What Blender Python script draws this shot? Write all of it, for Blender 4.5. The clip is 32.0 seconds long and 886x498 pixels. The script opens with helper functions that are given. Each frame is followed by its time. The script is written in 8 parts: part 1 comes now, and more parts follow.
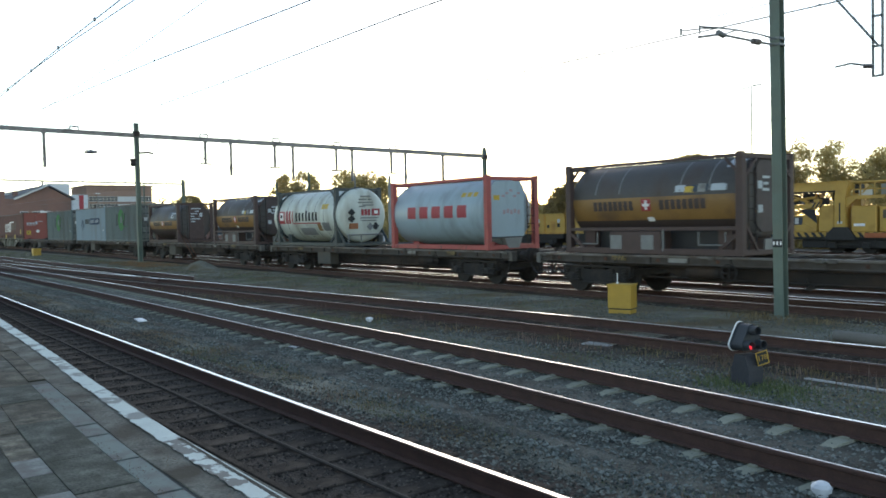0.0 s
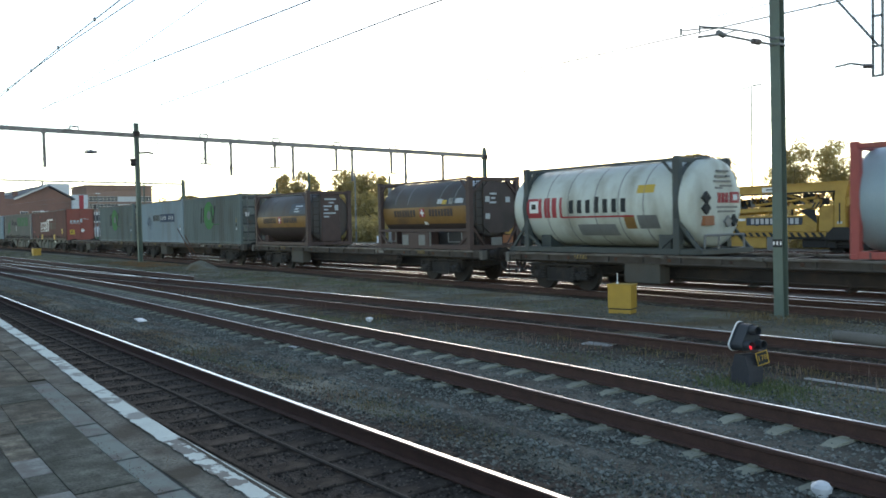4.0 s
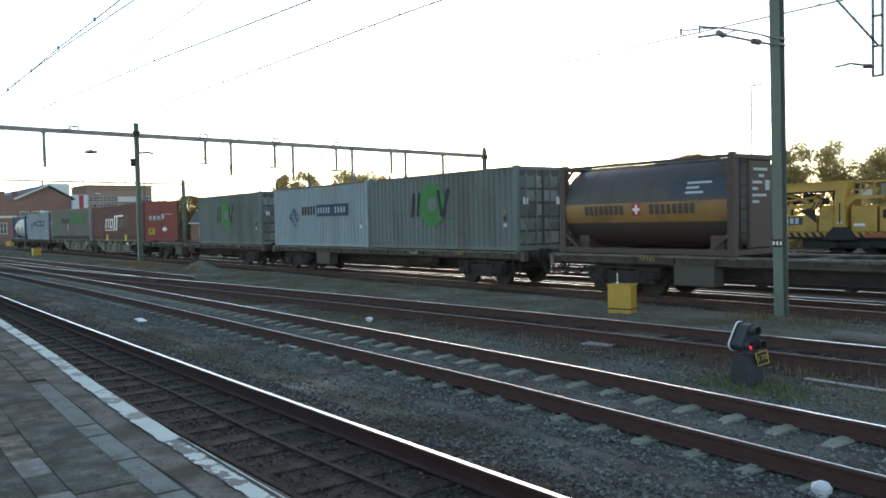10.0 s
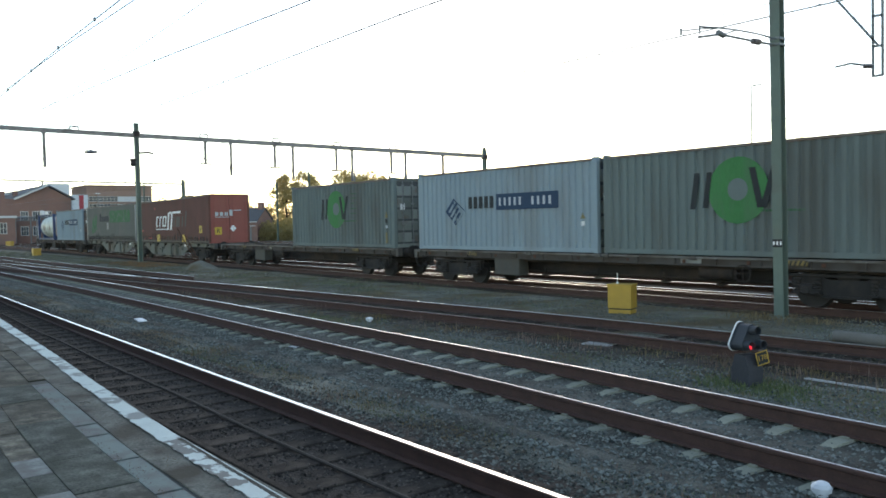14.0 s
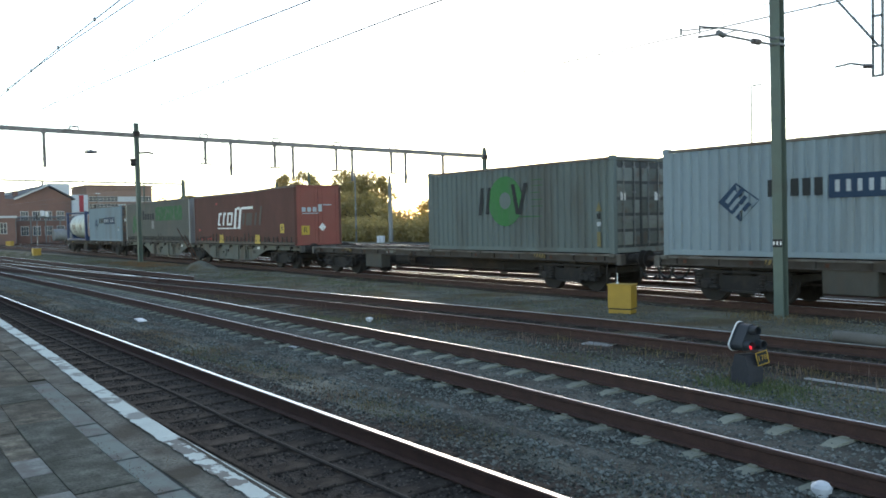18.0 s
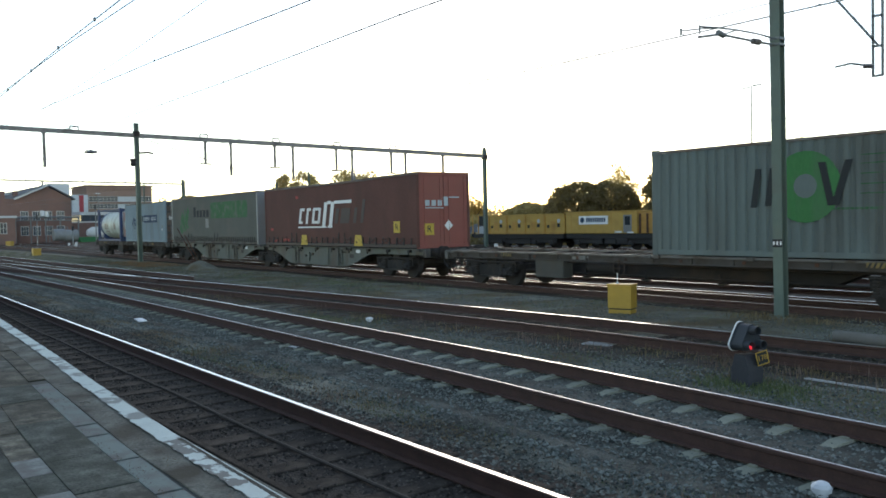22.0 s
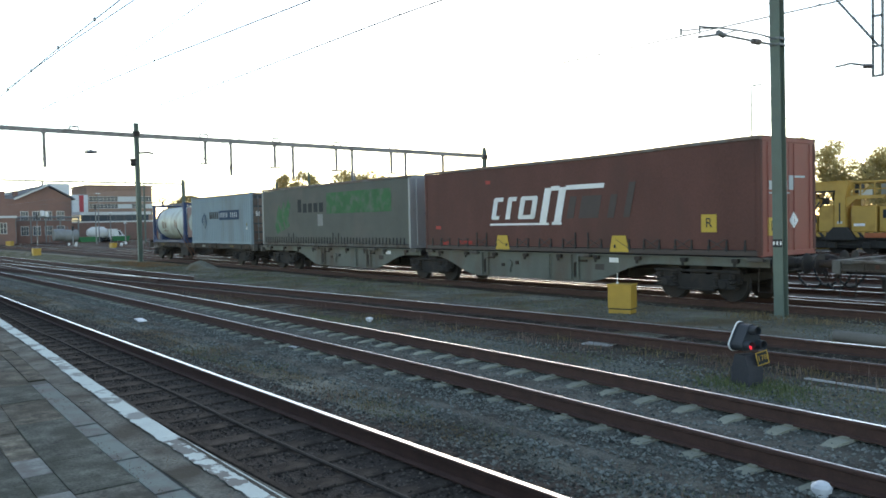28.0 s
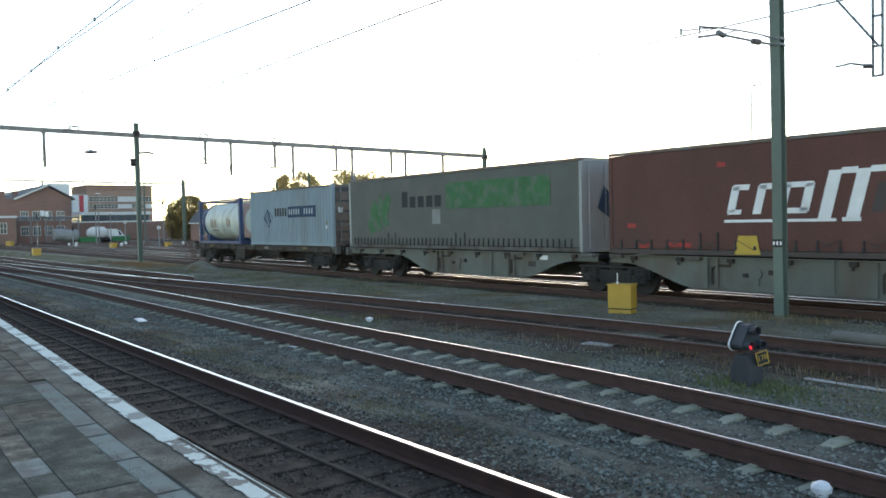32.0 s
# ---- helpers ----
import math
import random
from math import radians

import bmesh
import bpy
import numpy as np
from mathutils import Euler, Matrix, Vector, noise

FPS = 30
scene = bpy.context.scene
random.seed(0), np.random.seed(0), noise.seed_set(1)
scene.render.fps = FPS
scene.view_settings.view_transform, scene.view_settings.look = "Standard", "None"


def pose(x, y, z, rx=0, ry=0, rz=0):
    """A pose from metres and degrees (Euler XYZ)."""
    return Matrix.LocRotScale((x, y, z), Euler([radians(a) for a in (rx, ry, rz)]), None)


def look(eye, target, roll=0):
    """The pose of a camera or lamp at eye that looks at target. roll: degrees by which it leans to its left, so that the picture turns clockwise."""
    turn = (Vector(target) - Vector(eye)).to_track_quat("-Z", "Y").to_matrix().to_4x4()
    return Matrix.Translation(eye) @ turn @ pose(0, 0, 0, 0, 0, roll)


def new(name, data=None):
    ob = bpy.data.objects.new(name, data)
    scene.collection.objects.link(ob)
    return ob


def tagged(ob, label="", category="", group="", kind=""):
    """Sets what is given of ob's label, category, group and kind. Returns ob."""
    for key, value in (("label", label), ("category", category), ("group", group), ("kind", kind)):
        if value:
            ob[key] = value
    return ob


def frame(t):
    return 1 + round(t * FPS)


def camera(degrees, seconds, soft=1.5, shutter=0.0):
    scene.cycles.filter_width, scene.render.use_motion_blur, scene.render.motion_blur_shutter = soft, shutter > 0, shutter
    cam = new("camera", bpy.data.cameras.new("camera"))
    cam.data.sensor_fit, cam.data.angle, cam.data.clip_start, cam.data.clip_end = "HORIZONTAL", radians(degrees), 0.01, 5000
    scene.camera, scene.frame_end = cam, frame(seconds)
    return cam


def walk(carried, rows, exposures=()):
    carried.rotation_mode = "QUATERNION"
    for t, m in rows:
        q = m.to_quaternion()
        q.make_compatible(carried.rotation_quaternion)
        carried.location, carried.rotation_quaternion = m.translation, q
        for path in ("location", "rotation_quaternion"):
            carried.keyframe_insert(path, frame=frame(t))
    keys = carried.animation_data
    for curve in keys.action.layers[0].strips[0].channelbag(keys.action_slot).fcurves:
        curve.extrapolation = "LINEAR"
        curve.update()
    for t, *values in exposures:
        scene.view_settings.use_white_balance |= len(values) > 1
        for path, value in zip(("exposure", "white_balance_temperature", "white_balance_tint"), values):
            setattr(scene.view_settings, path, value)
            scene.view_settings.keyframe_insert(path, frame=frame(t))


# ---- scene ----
# ---------- camera on the platform: it stands still ----------
cam = camera(57.248, 32.0, soft=1.65, shutter=0.4)
EYE = (0.0, 0.0, 2.0957)
AIM = (-0.78144, 0.62303, -0.034618)
EXPOSURES = [(0.0, 0.05), (7.0, 0.05), (11.0, 0.1), (13.0, 0.18), (18.0, 0.18), (20.0, 0.05), (23.0, -0.1), (25.0, 0.05), (28.0, 0.25), (29.0, 0.32), (32.0, 0.3)]
STAND = look(EYE, [e + 20 * a for e, a in zip(EYE, AIM)], roll=-1.235)
walk(cam, [(0.0, STAND), (32.0, STAND)], exposures=[(t, 1.54 + e, 7100, 11) for t, e in EXPOSURES])

# ---------- light: low sun behind the trees, pale evening sky ----------
SUN_AZ = radians(-44.8)      # turn from +y towards +x
SUN_EL = radians(13.0)
world = bpy.data.worlds.new("evening_sky")
scene.world = world
world.use_nodes = True
wn = world.node_tree.nodes
sky = wn.new("ShaderNodeTexSky")
sky.sky_type = "NISHITA"
sky.sun_disc = False
sky.sun_elevation = SUN_EL
sky.sun_rotation = SUN_AZ
sky.altitude = 1500.0
sky.air_density, sky.dust_density, sky.ozone_density = 1.0, 0.5, 0.6
wn["Background"].inputs["Strength"].default_value = 0.12
world.node_tree.links.new(sky.outputs[0], wn["Background"].inputs["Color"])
sun = new("sun", bpy.data.lights.new("sun", "SUN"))
sun.data.energy, sun.data.angle, sun.data.color = 0.25, radians(26), (1.0, 0.86, 0.7)
SUN_AT = Vector((math.sin(SUN_AZ) * math.cos(SUN_EL), math.cos(SUN_AZ) * math.cos(SUN_EL), math.sin(SUN_EL))) * 400
sun.matrix_world = look(SUN_AT, (0, 0, 0))


# ---------- geometry ----------
class G:
    """Collects vertices and faces of one mesh."""

    def __init__(self):
        self.v, self.f, self.m = [], [], []

    def add(self, verts, faces, m=0):
        n = len(self.v)
        self.v += [tuple(p) for p in verts]
        self.f += [tuple(i + n for i in f) for f in faces]
        self.m += [m] * len(faces)
        return self

    def box(self, x0, x1, y0, y1, z0, z1, m=0, c=0.0):
        if c <= 0:
            vs = [(x, y, z) for x in (x0, x1) for y in (y0, y1) for z in (z0, z1)]
            return self.add(vs, [(0, 1, 3, 2), (4, 6, 7, 5), (0, 4, 5, 1), (2, 3, 7, 6), (0, 2, 6, 4), (1, 5, 7, 3)], m)
        vs, ix = [], {}
        for i, x in enumerate((x0, x1)):
            for j, y in enumerate((y0, y1)):
                for k, z in enumerate((z0, z1)):
                    sx, sy, sz = (1 - 2 * i) * c, (1 - 2 * j) * c, (1 - 2 * k) * c
                    for a, p in enumerate(((x, y + sy, z + sz), (x + sx, y, z + sz), (x + sx, y + sy, z))):
                        ix[i, j, k, a] = len(vs)
                        vs.append(p)
        fs = []
        for i in (0, 1):
            fs.append([ix[i, 0, 0, 0], ix[i, 1, 0, 0], ix[i, 1, 1, 0], ix[i, 0, 1, 0]][:: 1 if i else -1])
            fs.append([ix[0, i, 0, 1], ix[1, i, 0, 1], ix[1, i, 1, 1], ix[0, i, 1, 1]][:: -1 if i else 1])
            fs.append([ix[0, 0, i, 2], ix[1, 0, i, 2], ix[1, 1, i, 2], ix[0, 1, i, 2]][:: 1 if i else -1])
        for i in (0, 1):
            for j in (0, 1):
                for k in (0, 1):
                    f = [ix[i, j, k, 0], ix[i, j, k, 1], ix[i, j, k, 2]]
                    fs.append(f if (i + j + k) % 2 else f[::-1])
                fs.append([ix[i, j, 0, 0], ix[i, j, 1, 0], ix[i, j, 1, 1], ix[i, j, 0, 1]][:: 1 if i == j else -1])
                fs.append([ix[i, 0, j, 0], ix[i, 1, j, 0], ix[i, 1, j, 2], ix[i, 0, j, 2]][:: -1 if i == j else 1])
                fs.append([ix[0, i, j, 1], ix[1, i, j, 1], ix[1, i, j, 2], ix[0, i, j, 2]][:: 1 if i == j else -1])
        return self.add(vs, fs, m)

    def tube(self, p, q, r, n=8, m=0, r2=None):
        p, q = Vector(p), Vector(q)
        d = (q - p).normalized()
        a = d.orthogonal().normalized()
        b = d.cross(a)
        r2 = r if r2 is None else r2
        vs = [o + (a * math.cos(t) + b * math.sin(t)) * s for o, s in ((p, r), (q, r2)) for t in (2 * math.pi * k / n for k in range(n))]
        fs = [(k, (k + 1) % n, n + (k + 1) % n, n + k) for k in range(n)] + [tuple(range(n))[::-1], tuple(range(n, 2 * n))]
        return self.add(vs, fs, m)

    def pipe(self, pts, r, n=8, m=0):
        for p, q in zip(pts, pts[1:]):
            self.tube(p, q, r, n, m)
        return self

    def bar(self, p, q, w, h, m=0):
        """A square bar from p to q, w wide and h high."""
        p, q = Vector(p), Vector(q)
        d = (q - p).normalized()
        up = Vector((0, 0, 1)) if abs(d.z) < 0.95 else Vector((1, 0, 0))
        a = d.cross(up).normalized() * w / 2
        b = a.cross(d).normalized() * h / 2
        vs = [o + s * a + t * b for o in (p, q) for s, t in ((-1, -1), (1, -1), (1, 1), (-1, 1))]
        return self.add(vs, [(0, 1, 2, 3)[::-1], (4, 5, 6, 7), (0, 1, 5, 4), (1, 2, 6, 5), (2, 3, 7, 6), (3, 0, 4, 7)], m)

    def plate(self, pts, y0, y1, m=0):
        """A polygon in x and z, thick from y0 to y1."""
        n = len(pts)
        vs = [(x, y, z) for y in (y0, y1) for x, z in pts]
        return self.add(vs, [tuple(range(n)), tuple(range(2 * n - 1, n - 1, -1))] + [(k, n + k, n + (k + 1) % n, (k + 1) % n) for k in range(n)], m)

    def lathe(self, prof, n=24, m=0, axis="x", c=(0, 0, 0), cap=True):
        """prof: (along, radius) rings round an axis."""
        vs = []
        for s, r in prof:
            for k in range(n):
                t = 2 * math.pi * k / n
                u, w = r * math.cos(t), r * math.sin(t)
                o = {"x": (s, u, w), "y": (u, s, w), "z": (u, w, s)}[axis]
                vs.append((o[0] + c[0], o[1] + c[1], o[2] + c[2]))
        fs = [(j * n + k, j * n + (k + 1) % n, (j + 1) * n + (k + 1) % n, (j + 1) * n + k) for j in range(len(prof) - 1) for k in range(n)]
        if cap:
            fs += [tuple(range(n))[::-1], tuple(range((len(prof) - 1) * n, len(prof) * n))]
        return self.add(vs, fs, m)

    def sweep(self, prof, pts, m=0, mats=None, closed=True):
        """prof: (side, height) carried along a plan line of (x, y, z)."""
        n, k, vs = len(prof), len(pts), []
        for i, (x, y, z) in enumerate(pts):
            a, b = pts[max(i - 1, 0)], pts[min(i + 1, k - 1)]
            d = Vector((b[0] - a[0], b[1] - a[1])).normalized()
            vs += [(x - d.y * s, y + d.x * s, z + h) for s, h in prof]
        for j in range(n if closed else n - 1):
            fs = [(i * n + j, (i + 1) * n + j, (i + 1) * n + (j + 1) % n, i * n + (j + 1) % n) for i in range(k - 1)]
            base = len(self.v)
            if j == 0:
                start = base
                self.v += vs
            self.f += [tuple(q + start for q in f) for f in fs]
            self.m += [mats[j] if mats else m] * len(fs)
        if closed:
            self.f += [tuple(start + q for q in range(n)), tuple(start + (k - 1) * n + q for q in range(n))[::-1]]
            self.m += [m, m]
        return self


def mesh_of(name, g, mats, smooth=False):
    me = bpy.data.meshes.new(name)
    me.from_pydata(g.v, [], g.f)
    for x in mats if isinstance(mats, (list, tuple)) else [mats]:
        me.materials.append(x)
    me.polygons.foreach_set("material_index", g.m)
    if smooth:
        me.polygons.foreach_set("use_smooth", [True] * len(me.polygons))
    me.update()
    bm = bmesh.new()
    bm.from_mesh(me)
    bmesh.ops.recalc_face_normals(bm, faces=bm.faces)
    bm.to_mesh(me)
    bm.free()
    if smooth:
        me.set_sharp_from_angle(angle=radians(40))
    return me


def part(name, g, mats, parent, label="", smooth=False):
    ob = new(name, mesh_of(name, g, mats, smooth))
    ob.parent = parent
    return tagged(ob, label)


def thing(name, label, category, group="", kind="", m=None):
    ob = new(name)
    ob.empty_display_size = 0.3
    if m is not None:
        ob.matrix_basis = m
    return tagged(ob, label, category, group, kind)


def solid(name, g, mats, label, category, group="", kind="", smooth=False, m=None):
    ob = new(name, mesh_of(name, g, mats, smooth))
    if m is not None:
        ob.matrix_basis = m
    return tagged(ob, label, category, group, kind)


# ---------- materials ----------
def mat(name, col, rough=0.75, metal=0.0, var=0.25, scale=3.0, fine=40.0, bump=0.25, dirt=None, amount=0.45, dscale=1.2, streak=1.0, rand=0.0, island=0.0, spec=0.5, bdist=0.01, sharp=0.2):
    ma = bpy.data.materials.new(name)
    ma.use_nodes = True
    nt = ma.node_tree
    n, li = nt.nodes, nt.links
    bs = n["Principled BSDF"]
    bs.inputs["Roughness"].default_value, bs.inputs["Metallic"].default_value = rough, metal
    bs.inputs["Specular IOR Level"].default_value = spec
    co = n.new("ShaderNodeTexCoord")
    mp = n.new("ShaderNodeMapping")
    mp.inputs["Scale"].default_value = (1, 1, 1 / streak)
    li.new(co.outputs["Object"], mp.inputs["Vector"])

    def noise_at(s, detail=4.0):
        t = n.new("ShaderNodeTexNoise")
        t.inputs["Scale"].default_value, t.inputs["Detail"].default_value = s, detail
        li.new(mp.outputs[0], t.inputs["Vector"])
        return t.outputs["Fac"]

    def math_node(op, a, b):
        t = n.new("ShaderNodeMath")
        t.operation = op
        for i, v in enumerate((a, b)):
            if isinstance(v, (int, float)):
                t.inputs[i].default_value = v
            else:
                li.new(v, t.inputs[i])
        return t.outputs[0]

    big, small = noise_at(scale), noise_at(fine, 2.0)
    k = math_node("ADD", math_node("MULTIPLY", math_node("SUBTRACT", big, 0.5), 2.4 * var), math_node("MULTIPLY", math_node("SUBTRACT", small, 0.5), 1.6 * var))
    k = math_node("MAXIMUM", math_node("ADD", k, 1.0), 0.15)
    if rand:
        oi = n.new("ShaderNodeObjectInfo")
        k = math_node("MULTIPLY", k, math_node("ADD", math_node("MULTIPLY", oi.outputs["Random"], 2 * rand), 1 - rand))
    if island:
        ge = n.new("ShaderNodeNewGeometry")
        k = math_node("MULTIPLY", k, math_node("ADD", math_node("MULTIPLY", ge.outputs["Random Per Island"], 2 * island), 1 - island))
    mx = n.new("ShaderNodeMix")
    mx.data_type, mx.blend_type = "RGBA", "MULTIPLY"
    mx.inputs["Factor"].default_value = 1.0
    mx.inputs["A"].default_value = (*col, 1)
    li.new(k, mx.inputs["B"])
    out = mx.outputs["Result"]
    if dirt:
        ra = n.new("ShaderNodeMapRange")
        ra.inputs["From Min"].default_value, ra.inputs["From Max"].default_value = 0.62 - 0.35 * amount, 0.62 + sharp - 0.35 * amount
        li.new(noise_at(dscale, 6.0), ra.inputs["Value"])
        dx = n.new("ShaderNodeMix")
        dx.data_type = "RGBA"
        li.new(math_node("MULTIPLY", ra.outputs[0], min(1.0, 0.5 + amount)), dx.inputs["Factor"])
        li.new(out, dx.inputs["A"])
        dx.inputs["B"].default_value = (*dirt, 1)
        out = dx.outputs["Result"]
    li.new(out, bs.inputs["Base Color"])
    if bump:
        bu = n.new("ShaderNodeBump")
        bu.inputs["Strength"].default_value, bu.inputs["Distance"].default_value = bump, bdist
        li.new(small, bu.inputs["Height"])
        li.new(bu.outputs[0], bs.inputs["Normal"])
    rr = math_node("ADD", rough - 0.08, math_node("MULTIPLY", big, 0.16))
    li.new(rr, bs.inputs["Roughness"])
    return ma


def glow(name, col, strength):
    ma = bpy.data.materials.new(name)
    ma.use_nodes = True
    bs = ma.node_tree.nodes["Principled BSDF"]
    bs.inputs["Base Color"].default_value = (*col, 1)
    bs.inputs["Emission Color"].default_value = (*col, 1)
    bs.inputs["Emission Strength"].default_value = strength
    return ma


RUST = mat("rusty_steel", (0.10, 0.045, 0.028), 0.85, 0.0, 0.4, 4, 60, 0.3, dirt=(0.05, 0.03, 0.025))
RAILTOP = mat("polished_rail_head", (0.72, 0.72, 0.72), 0.32, 1.0, 0.1, 5, 80, 0.05)
RAILTOP_DULL = mat("rusty_rail_head", (0.13, 0.105, 0.095), 0.6, 0.2, 0.3, 4, 50, 0.1)
RAILTOP_RUST = mat("dull_rail_head", (0.52, 0.52, 0.52), 0.48, 0.8, 0.2, 4, 50, 0.05)
RAILSIDE = mat("rail_side_rust", (0.085, 0.042, 0.03), 0.8, 0.0, 0.35, 6, 60, 0.2)
CONC = mat("sleeper_concrete", (0.31, 0.31, 0.235), 0.9, 0, 0.25, 5, 70, 0.3, dirt=(0.22, 0.2, 0.17), amount=0.35, rand=0.14, spec=0.2)
DARKWOOD = mat("tarred_sleeper", (0.07, 0.055, 0.044), 0.95, 0, 0.7, 6, 60, 0.8, dirt=(0.1, 0.08, 0.062), dscale=5, rand=0.3, spec=0.1)
BALLAST = mat("ballast_stone", (0.162, 0.174, 0.152), 0.95, 0, 0.3, 20, 200, 0.3, dirt=(0.12, 0.1, 0.08), amount=0.35, dscale=0.6, island=0.6, spec=0.2)
PEBBLE = mat("dusty_pebble", (0.165, 0.17, 0.142), 0.95, 0, 0.3, 20, 200, 0.3, dirt=(0.12, 0.11, 0.08), amount=0.4, dscale=0.5, island=0.5, spec=0.2)
BROWNPEBBLE = mat("brown_pebble", (0.125, 0.108, 0.082), 0.95, 0, 0.3, 20, 200, 0.3, dirt=(0.08, 0.066, 0.045), amount=0.4, dscale=0.5, island=0.7)
DARKSTONE = mat("oily_ballast_stone", (0.095, 0.08, 0.066), 0.95, 0, 0.3, 20, 200, 0.3, island=0.7, spec=0.15)
GROUND = mat("gravelly_soil", (0.215, 0.208, 0.165), 0.95, 0, 0.8, 0.8, 70, 1.0, dirt=(0.15, 0.115, 0.066), amount=0.5, dscale=0.6, bdist=0.03, spec=0.15)
BED = mat("fine_ballast_bed", (0.14, 0.135, 0.112), 0.95, 0, 0.9, 2.5, 45, 1.0, dirt=(0.07, 0.063, 0.05), amount=0.4, dscale=0.5, bdist=0.04, spec=0.15)
BEDMID = mat("brown_gravel_bed", (0.085, 0.075, 0.06), 0.9, 0, 0.5, 2.0, 28, 1.0, dirt=(0.05, 0.045, 0.035), amount=0.4, dscale=0.7, bdist=0.04, spec=0.15)
DARKBED = mat("oily_track_bed", (0.075, 0.061, 0.05), 0.95, 0, 0.5, 2.0, 28, 1.0, bdist=0.04, spec=0.1)
STEELDARK = mat("grimy_steel", (0.03, 0.026, 0.024), 0.75, 0.2, 0.4, 4, 50, 0.2, dirt=(0.06, 0.04, 0.03))
WAGON = mat("weathered_wagon_paint", (0.115, 0.112, 0.102), 0.75, 0.0, 0.35, 2.5, 40, 0.2, dirt=(0.06, 0.045, 0.035), amount=0.55, dscale=1.6, streak=2.5)
# paler than the beam web: sky light on the flange is in this colour
DECKEDGE = mat("worn_skylit_deck_edge", (0.15, 0.142, 0.13), 0.7, 0, 0.3, 2, 40, 0.15, dirt=(0.08, 0.06, 0.045), amount=0.5, dscale=2.2)
WAGONGREY = mat("grey_green_wagon_paint", (0.125, 0.136, 0.117), 0.7, 0.0, 0.25, 2.0, 40, 0.15, dirt=(0.11, 0.085, 0.065), amount=0.4, dscale=1.2, streak=3)
# lightened: the bright sky's veil over thin steel is put into the colour
PORTALGREY = mat("weathered_veiled_portal_steel", (0.26, 0.245, 0.235), 0.65, 0.1, 0.2, 3, 50, 0.1, dirt=(0.09, 0.07, 0.06), amount=0.35)
MASTGREEN = mat("mast_green_paint", (0.125, 0.165, 0.135), 0.6, 0.0, 0.18, 3, 60, 0.1, dirt=(0.12, 0.12, 0.1), amount=0.3)
GALV = mat("galvanised_steel", (0.22, 0.23, 0.23), 0.6, 0.5, 0.2, 4, 50, 0.1)
WIRE = mat("copper_wire", (0.2, 0.2, 0.19), 0.5, 0.6, 0.1, 4, 50, 0)
PORC = mat("insulator_brown", (0.12, 0.1, 0.1), 0.3, 0, 0.1)
WHITE = mat("white_paint", (0.78, 0.79, 0.78), 0.55, 0, 0.1, 4, 60, 0.1, dirt=(0.45, 0.44, 0.42), amount=0.25)
BLACK = mat("black_paint", (0.02, 0.02, 0.022), 0.55, 0, 0.3, 4, 60, 0.1)
YELLOW = mat("yellow_paint", (0.5, 0.3, 0.045), 0.5, 0, 0.15, 4, 50, 0.1, dirt=(0.4, 0.25, 0.05), amount=0.3)
# ---------- ground, tracks ----------
def table(rows, x):
    """Value at x in a short table of (x, value), eased between rows."""
    if x <= rows[0][0]:
        return rows[0][1]
    for (a, u), (b, w) in zip(rows, rows[1:]):
        if x <= b:
            return u + (w - u) * (x - a) / (b - a)
    return rows[-1][1]


def train_y(x):
    """Plan line of the goods track."""
    q = max(min(x, 0.0), -88.0) / 100
    return 19.5976 + 10.265 * q ** 2 + 11.587 * q ** 3 + 3.0453 * q ** 4


def y_one(x):
    return 3.62 - 0.0135 * x + 0.00036 * x * x if x > -40 else 3.62 + 0.54 + 0.576 - 0.042 * (x + 40)


def y_two(x):
    return table([(-160, 9.3), (-55, 8.85), (-40, 8.66), (-30, 8.55), (-20, 8.27), (-12, 7.98), (-8, 7.83), (-3, 7.44), (6, 6.9), (24, 5.9)], x)


def y_three(x):
    return table([(-60, 9.4), (-40, 10.3), (-27, 11.33), (-18, 11.9), (-12, 12.2), (-6, 12.3), (6, 12.6), (24, 13.2)], x)


def y_stub(x):
    return table([(-160, 12.0), (-36, 12.25), (-33, 12.2)], x)


def ramp(v, a, b):
    """0 at a, 1 at b, eased."""
    q = max(0.0, min(1.0, (v - a) / (b - a)))
    return q * q * (3 - 2 * q)


DROP = 0.155      # the goods track and the yard behind it lie lower than the platform track


def sunk(x):
    return -DROP * ramp(x, -100, -62)


def line(fn, x0, x1, step=1.5, z=0.0, side=0.0, level=None):
    n = max(2, int(abs(x1 - x0) / step))
    return [(x, fn(x) + side, z + (level(x) if level else 0.0)) for x in (x0 + (x1 - x0) * i / n for i in range(n + 1))]


RAIL_PROFILE = [(-0.028, 0.0), (0.028, 0.0), (0.036, -0.008), (0.036, -0.035), (0.009, -0.05), (0.009, -0.145), (0.07, -0.158), (0.07, -0.172), (-0.07, -0.172), (-0.07, -0.158), (-0.009, -0.145), (-0.009, -0.05), (-0.036, -0.035), (-0.036, -0.008)]
YARD_PROFILE = [(-0.045 if s < -0.02 and h > -0.04 else 0.045 if s > 0.02 and h > -0.04 else s, h) for s, h in RAIL_PROFILE]
CROWN_PROFILE = [(-0.014, 0.0), (0.014, 0.0), (0.03, -0.004), (0.036, -0.012), (0.036, -0.035), (0.009, -0.05), (0.009, -0.145), (0.07, -0.158), (0.07, -0.172), (-0.07, -0.172), (-0.07, -0.158), (-0.009, -0.145), (-0.009, -0.05), (-0.036, -0.035), (-0.036, -0.012), (-0.03, -0.004)]
CROWN_WIDE = [(-0.021, 0.0), (0.021, 0.0)] + CROWN_PROFILE[2:]
CROWN_MATS = [1] + [0] * 15
RAIL_MATS = [1, 0, 0, 0, 0, 0, 0, 0, 0, 0, 0, 0, 0, 0]


